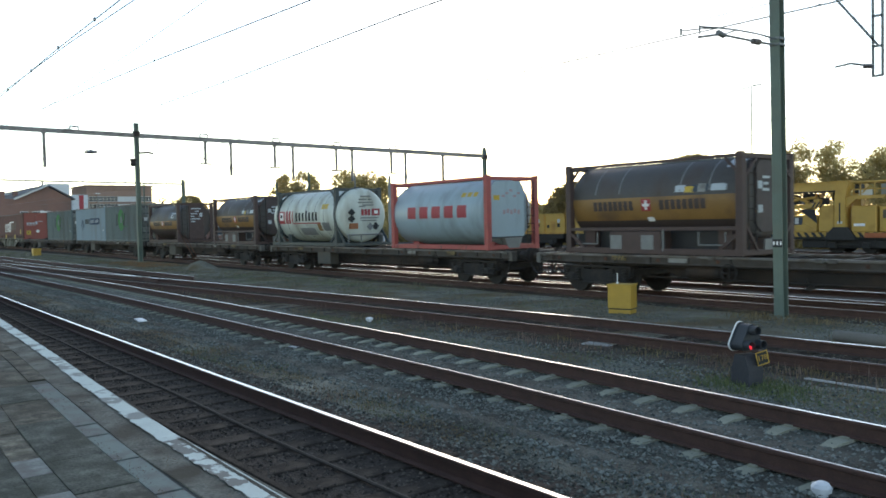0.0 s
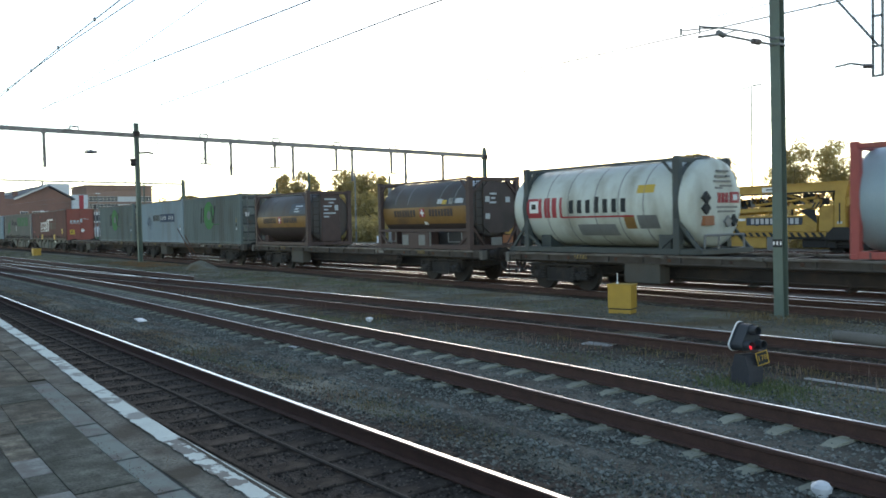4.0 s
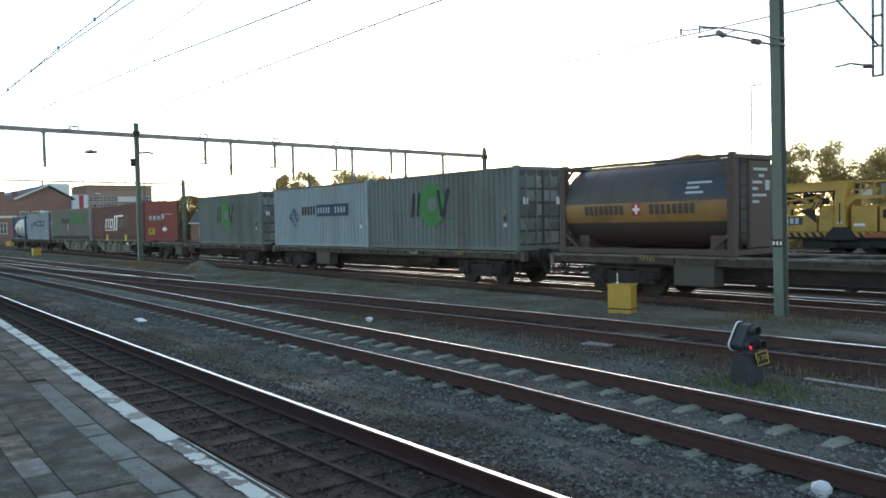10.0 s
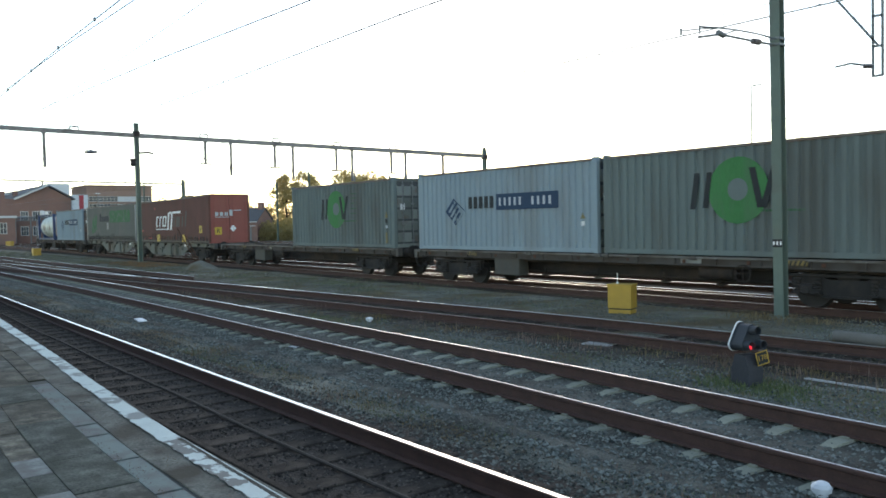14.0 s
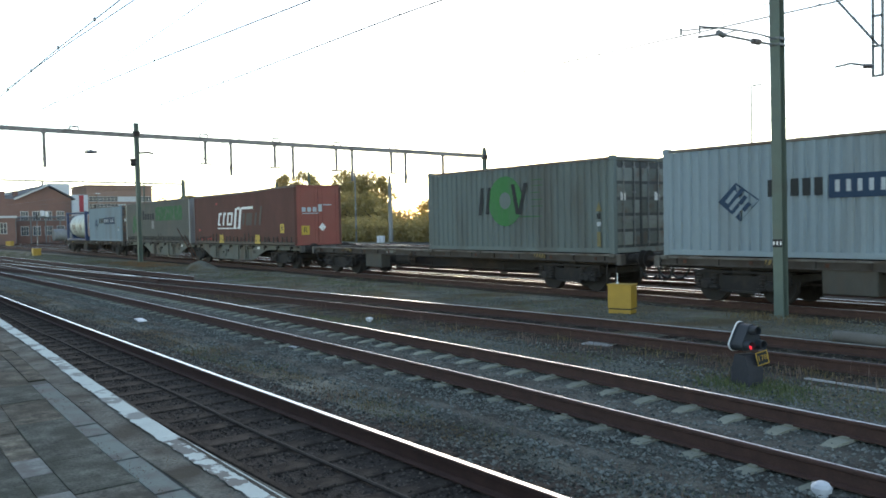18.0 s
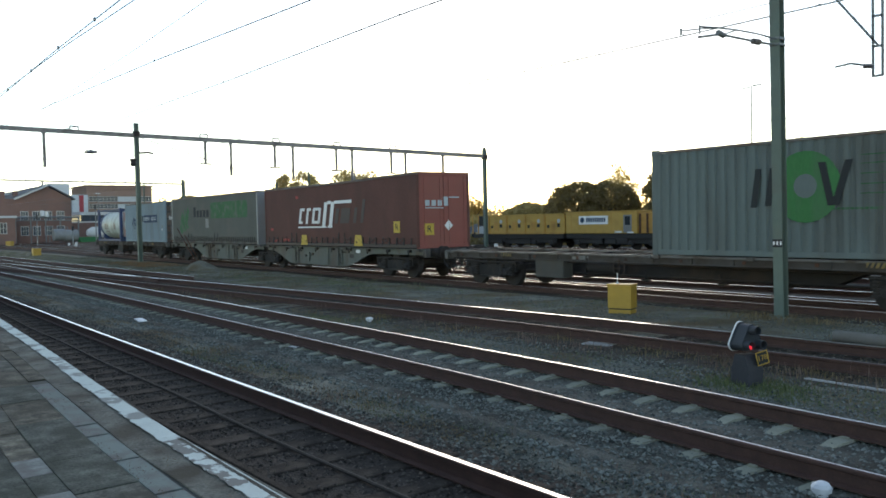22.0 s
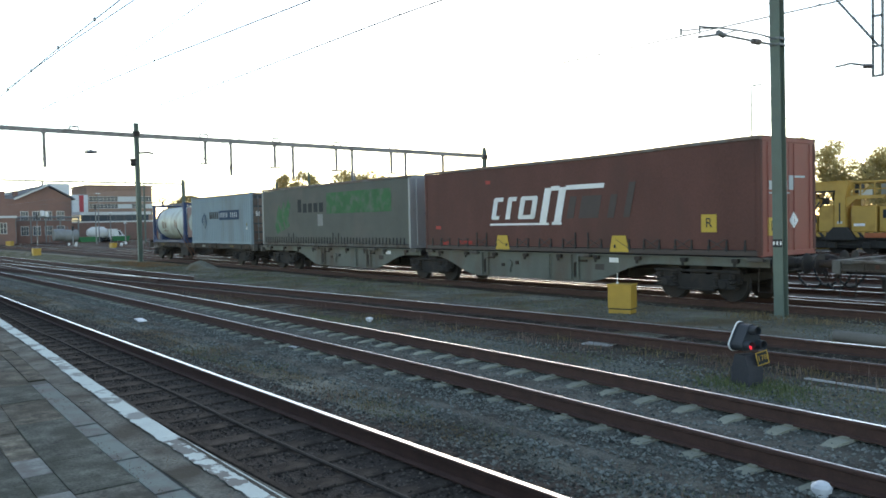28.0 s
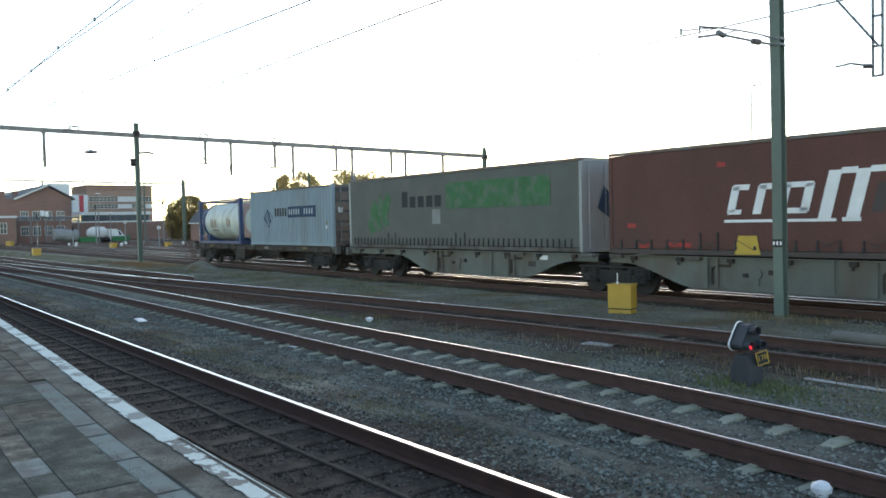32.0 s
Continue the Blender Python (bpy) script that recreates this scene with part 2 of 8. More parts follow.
def track(fn, x0, x1, label, top, near_top=None, sleeper=None, pitch=0.6, sx0=None, sx1=None, sl_z=-0.193, profile=None, level=None, extra=(), far_profile=None):
    tr = thing("railway_track", label, "railway track", "tracks of the yard", "structure")
    for s in (-0.7535, 0.7535, *extra):
        p = far_profile if far_profile and s > 0 else profile or RAIL_PROFILE
        part("rail", G().sweep(p, line(fn, x0 if s < 1 else -32.0, x1, 1.2, 0.0, s, level), mats=CROWN_MATS if p in (CROWN_PROFILE, CROWN_WIDE) else RAIL_MATS), [DARKWOOD if near_top is DARKWOOD and s < 0 else RAILSIDE, near_top if near_top and s < 0 else top], tr)
    if sleeper:
        n = int((sx1 - sx0) / pitch)
        for i in range(n):
            x = sx0 + i * pitch
            ob = new("sleeper", sleeper)
            ob.parent = tr
            d = fn(x + 0.5) - fn(x - 0.5)
            ob.matrix_basis = Matrix.Translation((x, fn(x), sl_z + (level(x) if level else 0.0))) @ Matrix.Rotation(math.atan(d), 4, "Z")
    return tr


def sleeper_mesh(material, concrete):
    g = G()
    if concrete:   # waisted block with raised rail seats
        prof = [(-1.1, -0.04, 0.088), (-1.0, 0.01, 0.096), (-0.5, 0.02, 0.098), (-0.25, -0.022, 0.076), (0.25, -0.022, 0.076), (0.5, 0.02, 0.098), (1.05, 0.012, 0.098), (1.15, -0.03, 0.09)]
        vs = []
        for y, z, w in prof:
            vs += [(-w, y, z - 0.16), (-w * 0.82, y, z), (w * 0.82, y, z), (w, y, z - 0.16)]
        fs = [(4 * i + j, 4 * i + j + 1, 4 * i + j + 5, 4 * i + j + 4) for i in range(7) for j in range(3)] + [(0, 1, 2, 3), (28, 29, 30, 31)]
        g.add(vs, fs)
        for s in (-1, 1):
            for e in (-0.1, 0.1):
                g.box(-0.04, 0.04, s * 0.7535 + e - 0.018, s * 0.7535 + e + 0.018, 0.015, 0.036)
    else:
        g.box(-0.125, 0.125, -1.28, 1.28, -0.15, 0.012, c=0.012)
    return mesh_of("sleeper", g, material)


ground_g = G()
xs = [-900, -500, -300, -200] + [-160 + 4 * i for i in range(28)] + [-48 + 1.0 * i for i in range(60)] + [14, 18, 24, 40, 80, 200, 900]
ys = [-900, -200, -60, -20, -6, 0, 1.0] + [2.2 + 0.6 * i for i in range(32)] + [22, 24, 27, 30, 34, 38, 42, 46, 52, 60, 80, 120, 200, 400, 900]
gv = []
for x in xs:
    for y in ys:
        near = -48 < x < 12 and 2 < y < 21
        z = -0.25 + (0.05 * noise.noise((x * 0.35, y * 0.5, 0)) if near else 0.0)
        z += (sunk(x) - 0.03) * ramp(y, train_y(x) - 2.1, train_y(x) - 1.5) * ramp(y, 50.6, 48.6)
        gv.append((x, y, z))
ny = len(ys)
ground_g.add(gv, [(i * ny + j, (i + 1) * ny + j, (i + 1) * ny + j + 1, i * ny + j + 1) for i in range(len(xs) - 1) for j in range(ny - 1)])
solid("ground", ground_g, GROUND, "grey-brown gravelly soil of the railway yard", "ground", kind="structure", smooth=True)


def bed(name, fn, x0, x1, half, z, material, label, level=None):
    pts = line(fn, x0, x1, 1.0, level=level)
    prof = [(-half - 0.35, -0.27), (-half, z), (half, z), (half + 0.35, -0.27)]
    ob = solid(name, G().sweep(prof, pts, closed=False), material, label, "ballast", kind="structure")
    return ob


bed("ballast_bed", y_one, -150, 20, 1.45, -0.2, DARKBED, "dark oily ballast bed of the platform track")
bed("ballast_bed", y_two, -150, 20, 1.55, -0.204, BED, "grey crushed-stone ballast bed under concrete sleepers")
bed("ballast_bed", y_three, -60, 20, 1.4, -0.225, BEDMID, "brown dirty ballast bed of the rusty siding")
bed("ballast_bed", y_stub, -150, -30, 1.4, -0.228, BEDMID, "brown dirty ballast bed of a stub track")
bed("ballast_bed", train_y, -150, 30, 1.45, -0.215, DARKBED, "dark ballast bed of the goods track", sunk)

YARDBED = mat("dark_yard_ballast", (0.06, 0.055, 0.048), 0.95, 0, 0.4, 0.6, 12, 0.8, dirt=(0.045, 0.045, 0.03), amount=0.4, dscale=0.3, bdist=0.04)
SLEEPER_C = sleeper_mesh(CONC, True)
SLEEPER_W = sleeper_mesh(DARKWOOD, False)
track(y_one, -150, 20, "platform track with shiny rails on dark sleepers", RAILTOP, DARKWOOD, SLEEPER_W, 0.65, sx0=-40, sx1=16)
track(y_two, -150, 20, "track with brown rails on pale concrete sleepers", RAILTOP, RAILTOP_RUST, SLEEPER_C, 0.617, sx0=-61.26, sx1=16, profile=CROWN_PROFILE, far_profile=CROWN_WIDE)
track(y_three, -60, 20, "rusty siding track on buried dark sleepers", RAILTOP, RAILTOP_DULL, SLEEPER_W, 0.68, sx0=-40, sx1=16, sl_z=-0.226, far_profile=YARD_PROFILE)
track(y_stub, -150, -33, "rusty stub track ending at a turnout", RAILTOP, None, SLEEPER_W, 0.68, sx0=-70, sx1=-34, sl_z=-0.205)
track(train_y, -150, 30, "goods track with polished rails", RAILTOP, RAILTOP_RUST, SLEEPER_W, 0.65, sx0=-60, sx1=-4, sl_z=-0.218, level=sunk, extra=(1.36,))
bed("ballast_bed", lambda x: 35.0, -220, 60, 12.5, -0.2, YARDBED, "dark ballast of the wide yard behind the goods track", sunk)
bed("ballast_bed", lambda x: 61.0, -75, 60, 13.0, -0.21, YARDBED, "dark ballast behind the far siding")
for yy in (24.2, 28.8, 33.4, 38.0, 45.5):
    track(lambda x, yy=yy: yy + 0.00012 * x * x, -220, 60, "yard track with polished rails behind the goods track", RAILTOP, profile=YARD_PROFILE, level=sunk)
# ---------- the goods train ----------
def travelled(t):
    """Place of the train along its track at t seconds."""
    q = t / 10
    return -70.03 + q * (50.0828 + q * (-10.2298 + q * (1.72503 - 0.115869 * q)))


def train_pose(a, t):
    x = travelled(t) + a
    d = train_y(x + 5) - train_y(x - 5)
    return pose(x, train_y(x), 0) @ Matrix.Rotation(math.atan2(d, 10), 4, "Z")


MOVING = []      # (thing, place in the train)
WHEELS = []
WHEEL_R = 0.46


def wheel_mesh():
    g = G()
    for s in (-1, 1):
        y = 0.7535 * s
        g.lathe([(y - 0.07 * s * -1, 0.30), (y + 0.07 * s, 0.455), (y - 0.05 * s, 0.46), (y - 0.075 * s, 0.49), (y - 0.085 * s, 0.47), (y - 0.06 * s, 0.38), (y - 0.01 * s, 0.2), (y - 0.06 * s, 0.1)], 24, axis="y")
    g.tube((0, -0.98, 0), (0, 0.98, 0), 0.075, 10)
    return g


WHEELSET = mesh_of("wheelset", wheel_mesh(), mat("worn_wheel_steel", (0.035, 0.03, 0.027), 0.7, 0.2, 0.4, 6, 50, 0.2, dirt=(0.05, 0.035, 0.028)), True)


# near black: the shade under the wagon is put into the steel's colour
BOGIEDARK = mat("oily_shaded_bogie_steel", (0.022, 0.019, 0.017), 0.8, 0.0, 0.5, 5, 50, 0.25, dirt=(0.04, 0.03, 0.024), amount=0.4, dscale=3)


def bogie(parent, x):
    """Two-axle bogie: pressed side frames over the wheels, axle boxes, twin springs, bolster."""
    g = G()
    for s in (-1, 1):
        y = 1.02 * s
        g.plate([(-1.32, 0.5), (-1.3, 0.78), (-0.62, 0.8), (-0.42, 0.7), (0.42, 0.7), (0.62, 0.8), (1.3, 0.78), (1.32, 0.5), (1.18, 0.46), (0.62, 0.46), (0.5, 0.3), (-0.5, 0.3), (-0.62, 0.46), (-1.18, 0.46)], y - 0.05, y + 0.05)
        g.box(-1.34, 1.34, y - 0.1, y + 0.1, 0.76, 0.82, c=0.01)
        g.box(-0.6, 0.6, y - 0.09, y + 0.09, 0.27, 0.33, c=0.01)
        for e in (-0.9, 0.9):
            for k in (-0.24, 0.24):
                for q in range(4):
                    g.lathe([(0.42 + q * 0.085, 0.085), (0.475 + q * 0.085, 0.085)], 10, axis="z", c=(e + k, y + 0.1 * s, 0))
                g.box(e + k - 0.11, e + k + 0.11, y - 0.02, y + 0.2 * s if s > 0 else y + 0.02, 0.36, 0.41) if s > 0 else g.box(e + k - 0.11, e + k + 0.11, y - 0.2, y + 0.02, 0.36, 0.41)
        g.box(-0.5, -0.4, y * 0.75 - 0.1, y * 0.75 + 0.1, 0.28, 0.7)
        g.box(0.4, 0.5, y * 0.75 - 0.1, y * 0.75 + 0.1, 0.28, 0.7)
    g.box(-0.26, 0.26, -1.0, 1.0, 0.5, 0.98, c=0.03)
    for e in (-1.3, 1.3):
        g.box(e - 0.05, e + 0.05, -1.0, 1.0, 0.56, 0.74)
    bo = part("bogie", g, BOGIEDARK, parent)
    bo.location = (x, 0, -DROP)
    for e in (-0.9, 0.9):
        for s in (-1, 1):
            y = 1.02 * s
            part("axle_box", G().box(e - 0.17, e + 0.17, min(y, y + 0.17 * s), max(y, y + 0.17 * s), 0.34, 0.6, c=0.03).lathe([(y + 0.17 * s, 0.12), (y + 0.2 * s, 0.1)], 12, axis="y", c=(e, 0, 0.46)), BOGIEDARK, bo)
        w = new("wheelset", WHEELSET)
        w.parent = bo
        WHEELS.append((w, e))
    return bo


def end_gear(parent, x, s):
    """Buffers, hook and head stock at one end."""
    part("headstock", G().box(x - 0.09, x + 0.09, -1.28, 1.28, 0.70, 1.02, c=0.015), WAGON, parent)
    for y in (-0.875, 0.875):
        g = G().tube((x, y, 0.9), (x + 0.34 * s, y, 0.9), 0.125, 14).box(x + 0.085 * s - 0.02, x + 0.085 * s + 0.02, y - 0.19, y + 0.19, 0.72, 1.06, c=0.01).tube((x + 0.3 * s, y, 0.9), (x + 0.55 * s, y, 0.9), 0.095, 12)
        g.lathe([(x + 0.55 * s, 0.25), (x + 0.585 * s, 0.24), (x + 0.6 * s, 0.15)], 18, axis="x", c=(0, y, 0.9))
        part("buffer", g, STEELDARK, parent, smooth=True)
    part("coupling", G().bar((x, 0, 0.9), (x + 0.52 * s, 0, 0.84), 0.1, 0.12).bar((x + 0.45 * s, -0.07, 0.86), (x + 0.6 * s, -0.07, 0.5), 0.035, 0.05).bar((x + 0.45 * s, 0.07, 0.86), (x + 0.6 * s, 0.07, 0.5), 0.035, 0.05), STEELDARK, parent)
    for y in (-0.4, 0.35):
        part("brake_hose", G().pipe([(x, y, 0.85), (x + 0.12 * s, y * 1.05, 0.5), (x + 0.3 * s, y, 0.3), (x + 0.48 * s, y * 0.95, 0.27), (x + 0.64 * s, y * 0.9, 0.4)], 0.028, 6), BLACK, parent)
    g = G().pipe([(x - 0.1 * s, -1.25, 0.85), (x - 0.1 * s, -1.3, 0.2), (x - 0.45 * s, -1.3, 0.2), (x - 0.45 * s, -1.25, 0.8)], 0.014, 6)
    part("step", g, STEELDARK, parent)


FLAPY = mat("faded_yellow_plate", (0.24, 0.17, 0.05), 0.6, 0, 0.2, 5, 40, 0.1, dirt=(0.15, 0.1, 0.05), amount=0.4, dscale=4)


# grime, plus the shade below the deck flange put into the colour
WEBDARK = mat("grimy_dark_beam_web", (0.07, 0.062, 0.055), 0.8, 0, 0.35, 3, 40, 0.2, dirt=(0.05, 0.038, 0.03), amount=0.5, dscale=2)


BOXGREY = mat("grimy_grey_box_paint", (0.075, 0.072, 0.062), 0.75, 0, 0.3, 2.5, 40, 0.15, dirt=(0.08, 0.065, 0.05), amount=0.45, dscale=1.6, streak=2)


PANELGREY = mat("grimy_pale_panel", (0.26, 0.265, 0.25), 0.7, 0, 0.3, 6, 40, 0.1, dirt=(0.12, 0.11, 0.1), amount=0.4, dscale=4)


def flat_wagon(label, a, length, box_at=-4.2, wheel_at=3.0, dark=False):
    w = thing("container_wagon", label, "rail wagon", "wagons of the goods train")
    h = length / 2 - 0.62
    for s in (-1, 1):
        y = 1.16 * s
        # flange paler, web and lower flange darker: fall of light set by material
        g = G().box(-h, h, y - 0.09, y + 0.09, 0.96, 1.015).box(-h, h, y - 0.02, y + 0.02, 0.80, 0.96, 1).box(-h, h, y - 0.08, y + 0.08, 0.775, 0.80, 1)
        for i in range(15):
            x = -h + 0.6 + i * (2 * h - 1.2) / 14
            g.box(x - 0.012, x + 0.012, y - 0.085, y + 0.085, 0.80, 0.96, 1)
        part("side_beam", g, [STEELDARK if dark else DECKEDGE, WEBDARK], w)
        # folding spigots
        for x in (-h + 0.25, -h + 6.35, -0.15, 0.15, h - 6.35, h - 0.25):
            part("spigot", G().box(x - 0.1, x + 0.1, y - 0.14, y + 0.1, 0.93, 1.028, c=0.01), WAGON, w)
    g = G()
    g.plate([(-h, 0.95), (h, 0.95), (h, 0.75), (5.5, 0.72), (4.5, 0.3), (-4.5, 0.3), (-5.5, 0.72), (-h, 0.75)], -0.36, -0.30)
    g.plate([(-h, 0.95), (h, 0.95), (h, 0.75), (5.5, 0.72), (4.5, 0.3), (-4.5, 0.3), (-5.5, 0.72), (-h, 0.75)], 0.30, 0.36)
    for i in range(11):
        x = -h + 0.4 + i * (2 * h - 0.8) / 10
        g.box(x - 0.08, x + 0.08, -1.15, 1.15, 0.84, 0.97)
    part("centre_sill", g, STEELDARK, w)
    for x, s in ((h, 1), (-h, -1)):
        end_gear(w, x, s)
    for x in (-7.1, 7.1):
        bogie(w, x)
    # brake gear and ribs hanging between the bogies
    for x in (-3.2, -0.9, 1.6, 3.4):
        part("brake_lever", G().bar((x, -0.5, 0.5), (x + 0.12, -0.5, 0.2), 0.05, 0.07).bar((x, 0.45, 0.5), (x + 0.12, 0.45, 0.2), 0.05, 0.07).bar((x + 0.1, -0.7, 0.26), (x + 0.1, 0.7, 0.26), 0.06, 0.06), STEELDARK, w)
    part("brake_rod", G().tube((-5.6, -0.5, 0.36), (5.6, -0.5, 0.36), 0.03, 6), STEELDARK, w)
    part("brake_pipe", G().tube((-h, -0.95, 0.72), (h, -0.95, 0.72), 0.03, 6), STEELDARK, w)
    for x, s in ((-6.05, 1), (6.05, -1)):
        g = G().box(x - 0.24, x + 0.24, -1.275, -1.255, 0.86, 0.98)
        hz = part("hazard_plate", g, FLAPY, w, "yellow plate with black slanted bars")
        for k in range(4):
            part("slanted_bar", G().plate([(x - 0.22 + k * 0.12, 0.862), (x - 0.17 + k * 0.12, 0.862), (x - 0.12 + k * 0.12, 0.978), (x - 0.17 + k * 0.12, 0.978)], -1.279, -1.275), BLACK, hz)
    for k in range(10):
        x = -h + 0.9 + k * (2 * h - 1.8) / 9
        part("lashing_ring", G().box(x - 0.05, x + 0.05, -1.275, -1.25, 0.84, 0.93, c=0.01), RUST, w)
    part("equipment_box", G().box(box_at - 0.62, box_at + 0.62, -1.2, -0.75, 0.22, 0.80, c=0.02), STEELDARK if dark else BOXGREY, w, "grimy grey steel equipment box")
    part("air_tank", G().lathe([(wheel_at - 1.5, 0.1), (wheel_at - 1.45, 0.19), (wheel_at - 0.45, 0.19), (wheel_at - 0.4, 0.1)], 14, axis="x", c=(0, -0.85, 0.6)), STEELDARK, w, smooth=True)
    g = G().lathe([(-1.27, 0.2), (-1.27, 0.23), (-1.24, 0.23), (-1.24, 0.2)], 18, axis="y", c=(wheel_at, 0, 0.62), cap=False)
    for k in range(4):
        t = k * math.pi / 2
        g.bar((wheel_at, -1.255, 0.62), (wheel_at + 0.21 * math.cos(t), -1.255, 0.62 + 0.21 * math.sin(t)), 0.025, 0.025)
    part("brake_wheel", g, STEELDARK, w)
    part("inscription", G().box(wheel_at - 1.9, wheel_at - 1.25, -1.185, -1.181, 0.83, 0.95), PANELGREY, w, "small grey data panel")
    MOVING.append((w, a))
    return w


def belly_wagon(label, a, length, halves):
    """Wagon with deep fish-bellied side plates; halves: (centre, half-length) of each platform."""
    w = thing("fish_bellied_wagon", label, "rail wagon", "wagons of the goods train")
    h = length / 2 - 0.62
    ends = [-h, h]
    for c, q, b0, b1 in halves:
        m, d = (b0 + b1) / 2, (b1 - b0) / 2
        for s in (-1, 1):
            y = 1.14 * s
            arch = lambda e: [(m + e * (d + 2.7 - 2.7 * k / 10), 0.78 - 0.62 * (0.5 - 0.5 * math.cos(math.pi * k / 10)) ** 1.15) for k in range(11)]
            pts = [(c - q, 1.0), (c - q, 0.78)] + arch(-1) + arch(1)[::-1] + [(c + q, 0.78), (c + q, 1.0)]
            part("side_plate", G().plate(pts, y - 0.015, y + 0.015), WAGONGREY, w)
            g = G().box(c - q, c + q, y - 0.1, y + 0.1, 0.985, 1.015)
            for x in (m - d * 0.9, m - d * 0.78, m + d * 0.42, m + d * 0.8, m + d * 0.92):
                g.box(x - 0.03, x + 0.03, y - 0.10, y + 0.10, 0.2, 0.985)
            part("side_beam", g, WAGONGREY, w)
            for x in (c - q + 0.3, m - d * 1.05, m + d * 1.05, c + q - 0.3):
                part("spigot", G().box(x - 0.22, x + 0.22, y - 0.17, y + 0.1, 0.92, 1.028, c=0.01), STEELDARK if s > 0 else WAGON, w)
            for k in range(9):      # lashing lugs under the deck edge
                x = c - q + 0.9 + k * (2 * q - 1.8) / 8
                part("lashing_lug", G().box(x - 0.09, x + 0.09, y - 0.13, y + 0.1, 0.87, 0.98, c=0.012).box(x - 0.03, x + 0.03, y - 0.14, y - 0.1, 0.78, 0.9), STEELDARK, w)
        g = G().box(c - q, c + q, -0.3, 0.3, 0.6, 0.97)
        for i in range(8):
            x = c - q + 0.4 + i * (2 * q - 0.8) / 7
            g.box(x - 0.08, x + 0.08, -1.12, 1.12, 0.84, 0.97)
        part("centre_sill", g, STEELDARK, w)
        part("inscription", G().box(m + d + 1.0, m + d + 1.35, -1.163, -1.158, 0.78, 0.92), WHITE, w, "small white data panel")
        g = G().tube((m - 0.85, -1.22, 0.62), (m - 0.85, -1.12, 0.62), 0.13, 12).box(m - 0.9, m - 0.8, -1.22, -1.15, 0.32, 0.5)
        part("valve", g, WAGONGREY, w)
        part("valve_handle", G().box(m - 1.25, m - 1.12, -1.2, -1.14, 0.52, 0.62).box(m - 0.55, m - 0.42, -1.2, -1.14, 0.6, 0.72), STEELDARK, w)
        part("data_panel", G().box(m + d + 0.45, m + d + 0.8, -1.162, -1.157, 0.55, 0.72), WEBDARK, w, "dark rusty data panel")
        for x in (m - d * 0.84, m + d * 0.86):
            part("pipe_loop", G().pipe([(x, -1.2, 0.3), (x, -1.2, 0.72), (x + 0.22, -1.2, 0.8), (x + 0.5, -1.2, 0.8)], 0.03, 6), STEELDARK, w)
    for x, s in ((h, 1), (-h, -1)):
        end_gear(w, x, s)
    for x in sorted({-h + 2.4, h - 2.4} | ({0.3} if len(halves) > 1 else set())):
        bogie(w, x)
    MOVING.append((w, a))
    return w


FLOOR = 1.036


TOPRAIL = mat("worn_brown_top_rail", (0.17, 0.125, 0.1), 0.75, 0, 0.3, 3, 40, 0.15, dirt=(0.2, 0.21, 0.2), amount=0.45, dscale=1.5)
SEAL = mat("dark_door_seal", (0.08, 0.085, 0.083), 0.8, 0, 0.3)


def corner_frame(b, x0, x1, hgt, w, material, post=0.16, rails=True, castings=None):
    """Posts, rails and eight castings of a container, each a part."""
    z0, z1 = FLOOR, FLOOR + hgt
    for x, s in ((x0, 1), (x1, -1)):
        for y, e in ((-w / 2, 1), (w / 2, -1)):
            xa, xb = sorted((x, x + s * post))
            ya, yb = sorted((y, y + e * post))
            part("corner_post", G().box(xa, xb, ya, yb, z0 + 0.11, z1 - 0.11, c=0.01), material, b)
            for za, zb in ((z0, z0 + 0.118), (z1 - 0.118, z1 + 0.03)):
                xa, xb = sorted((x - s * 0.005, x + s * 0.178))
                ya, yb = sorted((y - e * 0.005, y + e * 0.162))
                part("corner_casting", G().box(xa, xb, ya, yb, za, zb, c=0.008), castings or material, b)
    if rails:
        for y, e in ((-w / 2, 1), (w / 2, -1)):
            ya, yb = sorted((y + e * 0.01, y + e * 0.11))
            part("bottom_rail", G().box(x0 + 0.17, x1 - 0.17, ya, yb, z0 + 0.012, z0 + 0.15, c=0.008), material, b)
            part("top_rail", G().box(x0 + 0.17, x1 - 0.17, ya, yb, z1 - 0.08, z1 - 0.01, c=0.008), TOPRAIL, b)


def corrugated(x0, x1, y, z0, z1, depth, pitch=0.278, out=-1):
    """A vertical trapezoidal sheet along x; out: -1 faces the platform."""
    n = max(1, int((x1 - x0) / pitch))
    p = (x1 - x0) / n
    pts = []
    for i in range(n):
        a = x0 + i * p
        pts += [(a, 0), (a + 0.36 * p, 0), (a + 0.48 * p, depth), (a + 0.88 * p, depth)]
    pts.append((x1, 0))
    g = G()
    m = len(pts)
    vs = [(x, y - out * d, z) for z in (z0, z1) for x, d in pts]
    return g.add(vs, [(k, k + 1, m + k + 1, m + k) for k in range(m - 1)])


def decal(b, name, polys, y, material, label):
    g = G()
    for pts in polys:
        g.plate(pts, y - 0.004, y)
    return part(name, g, material, b, label)


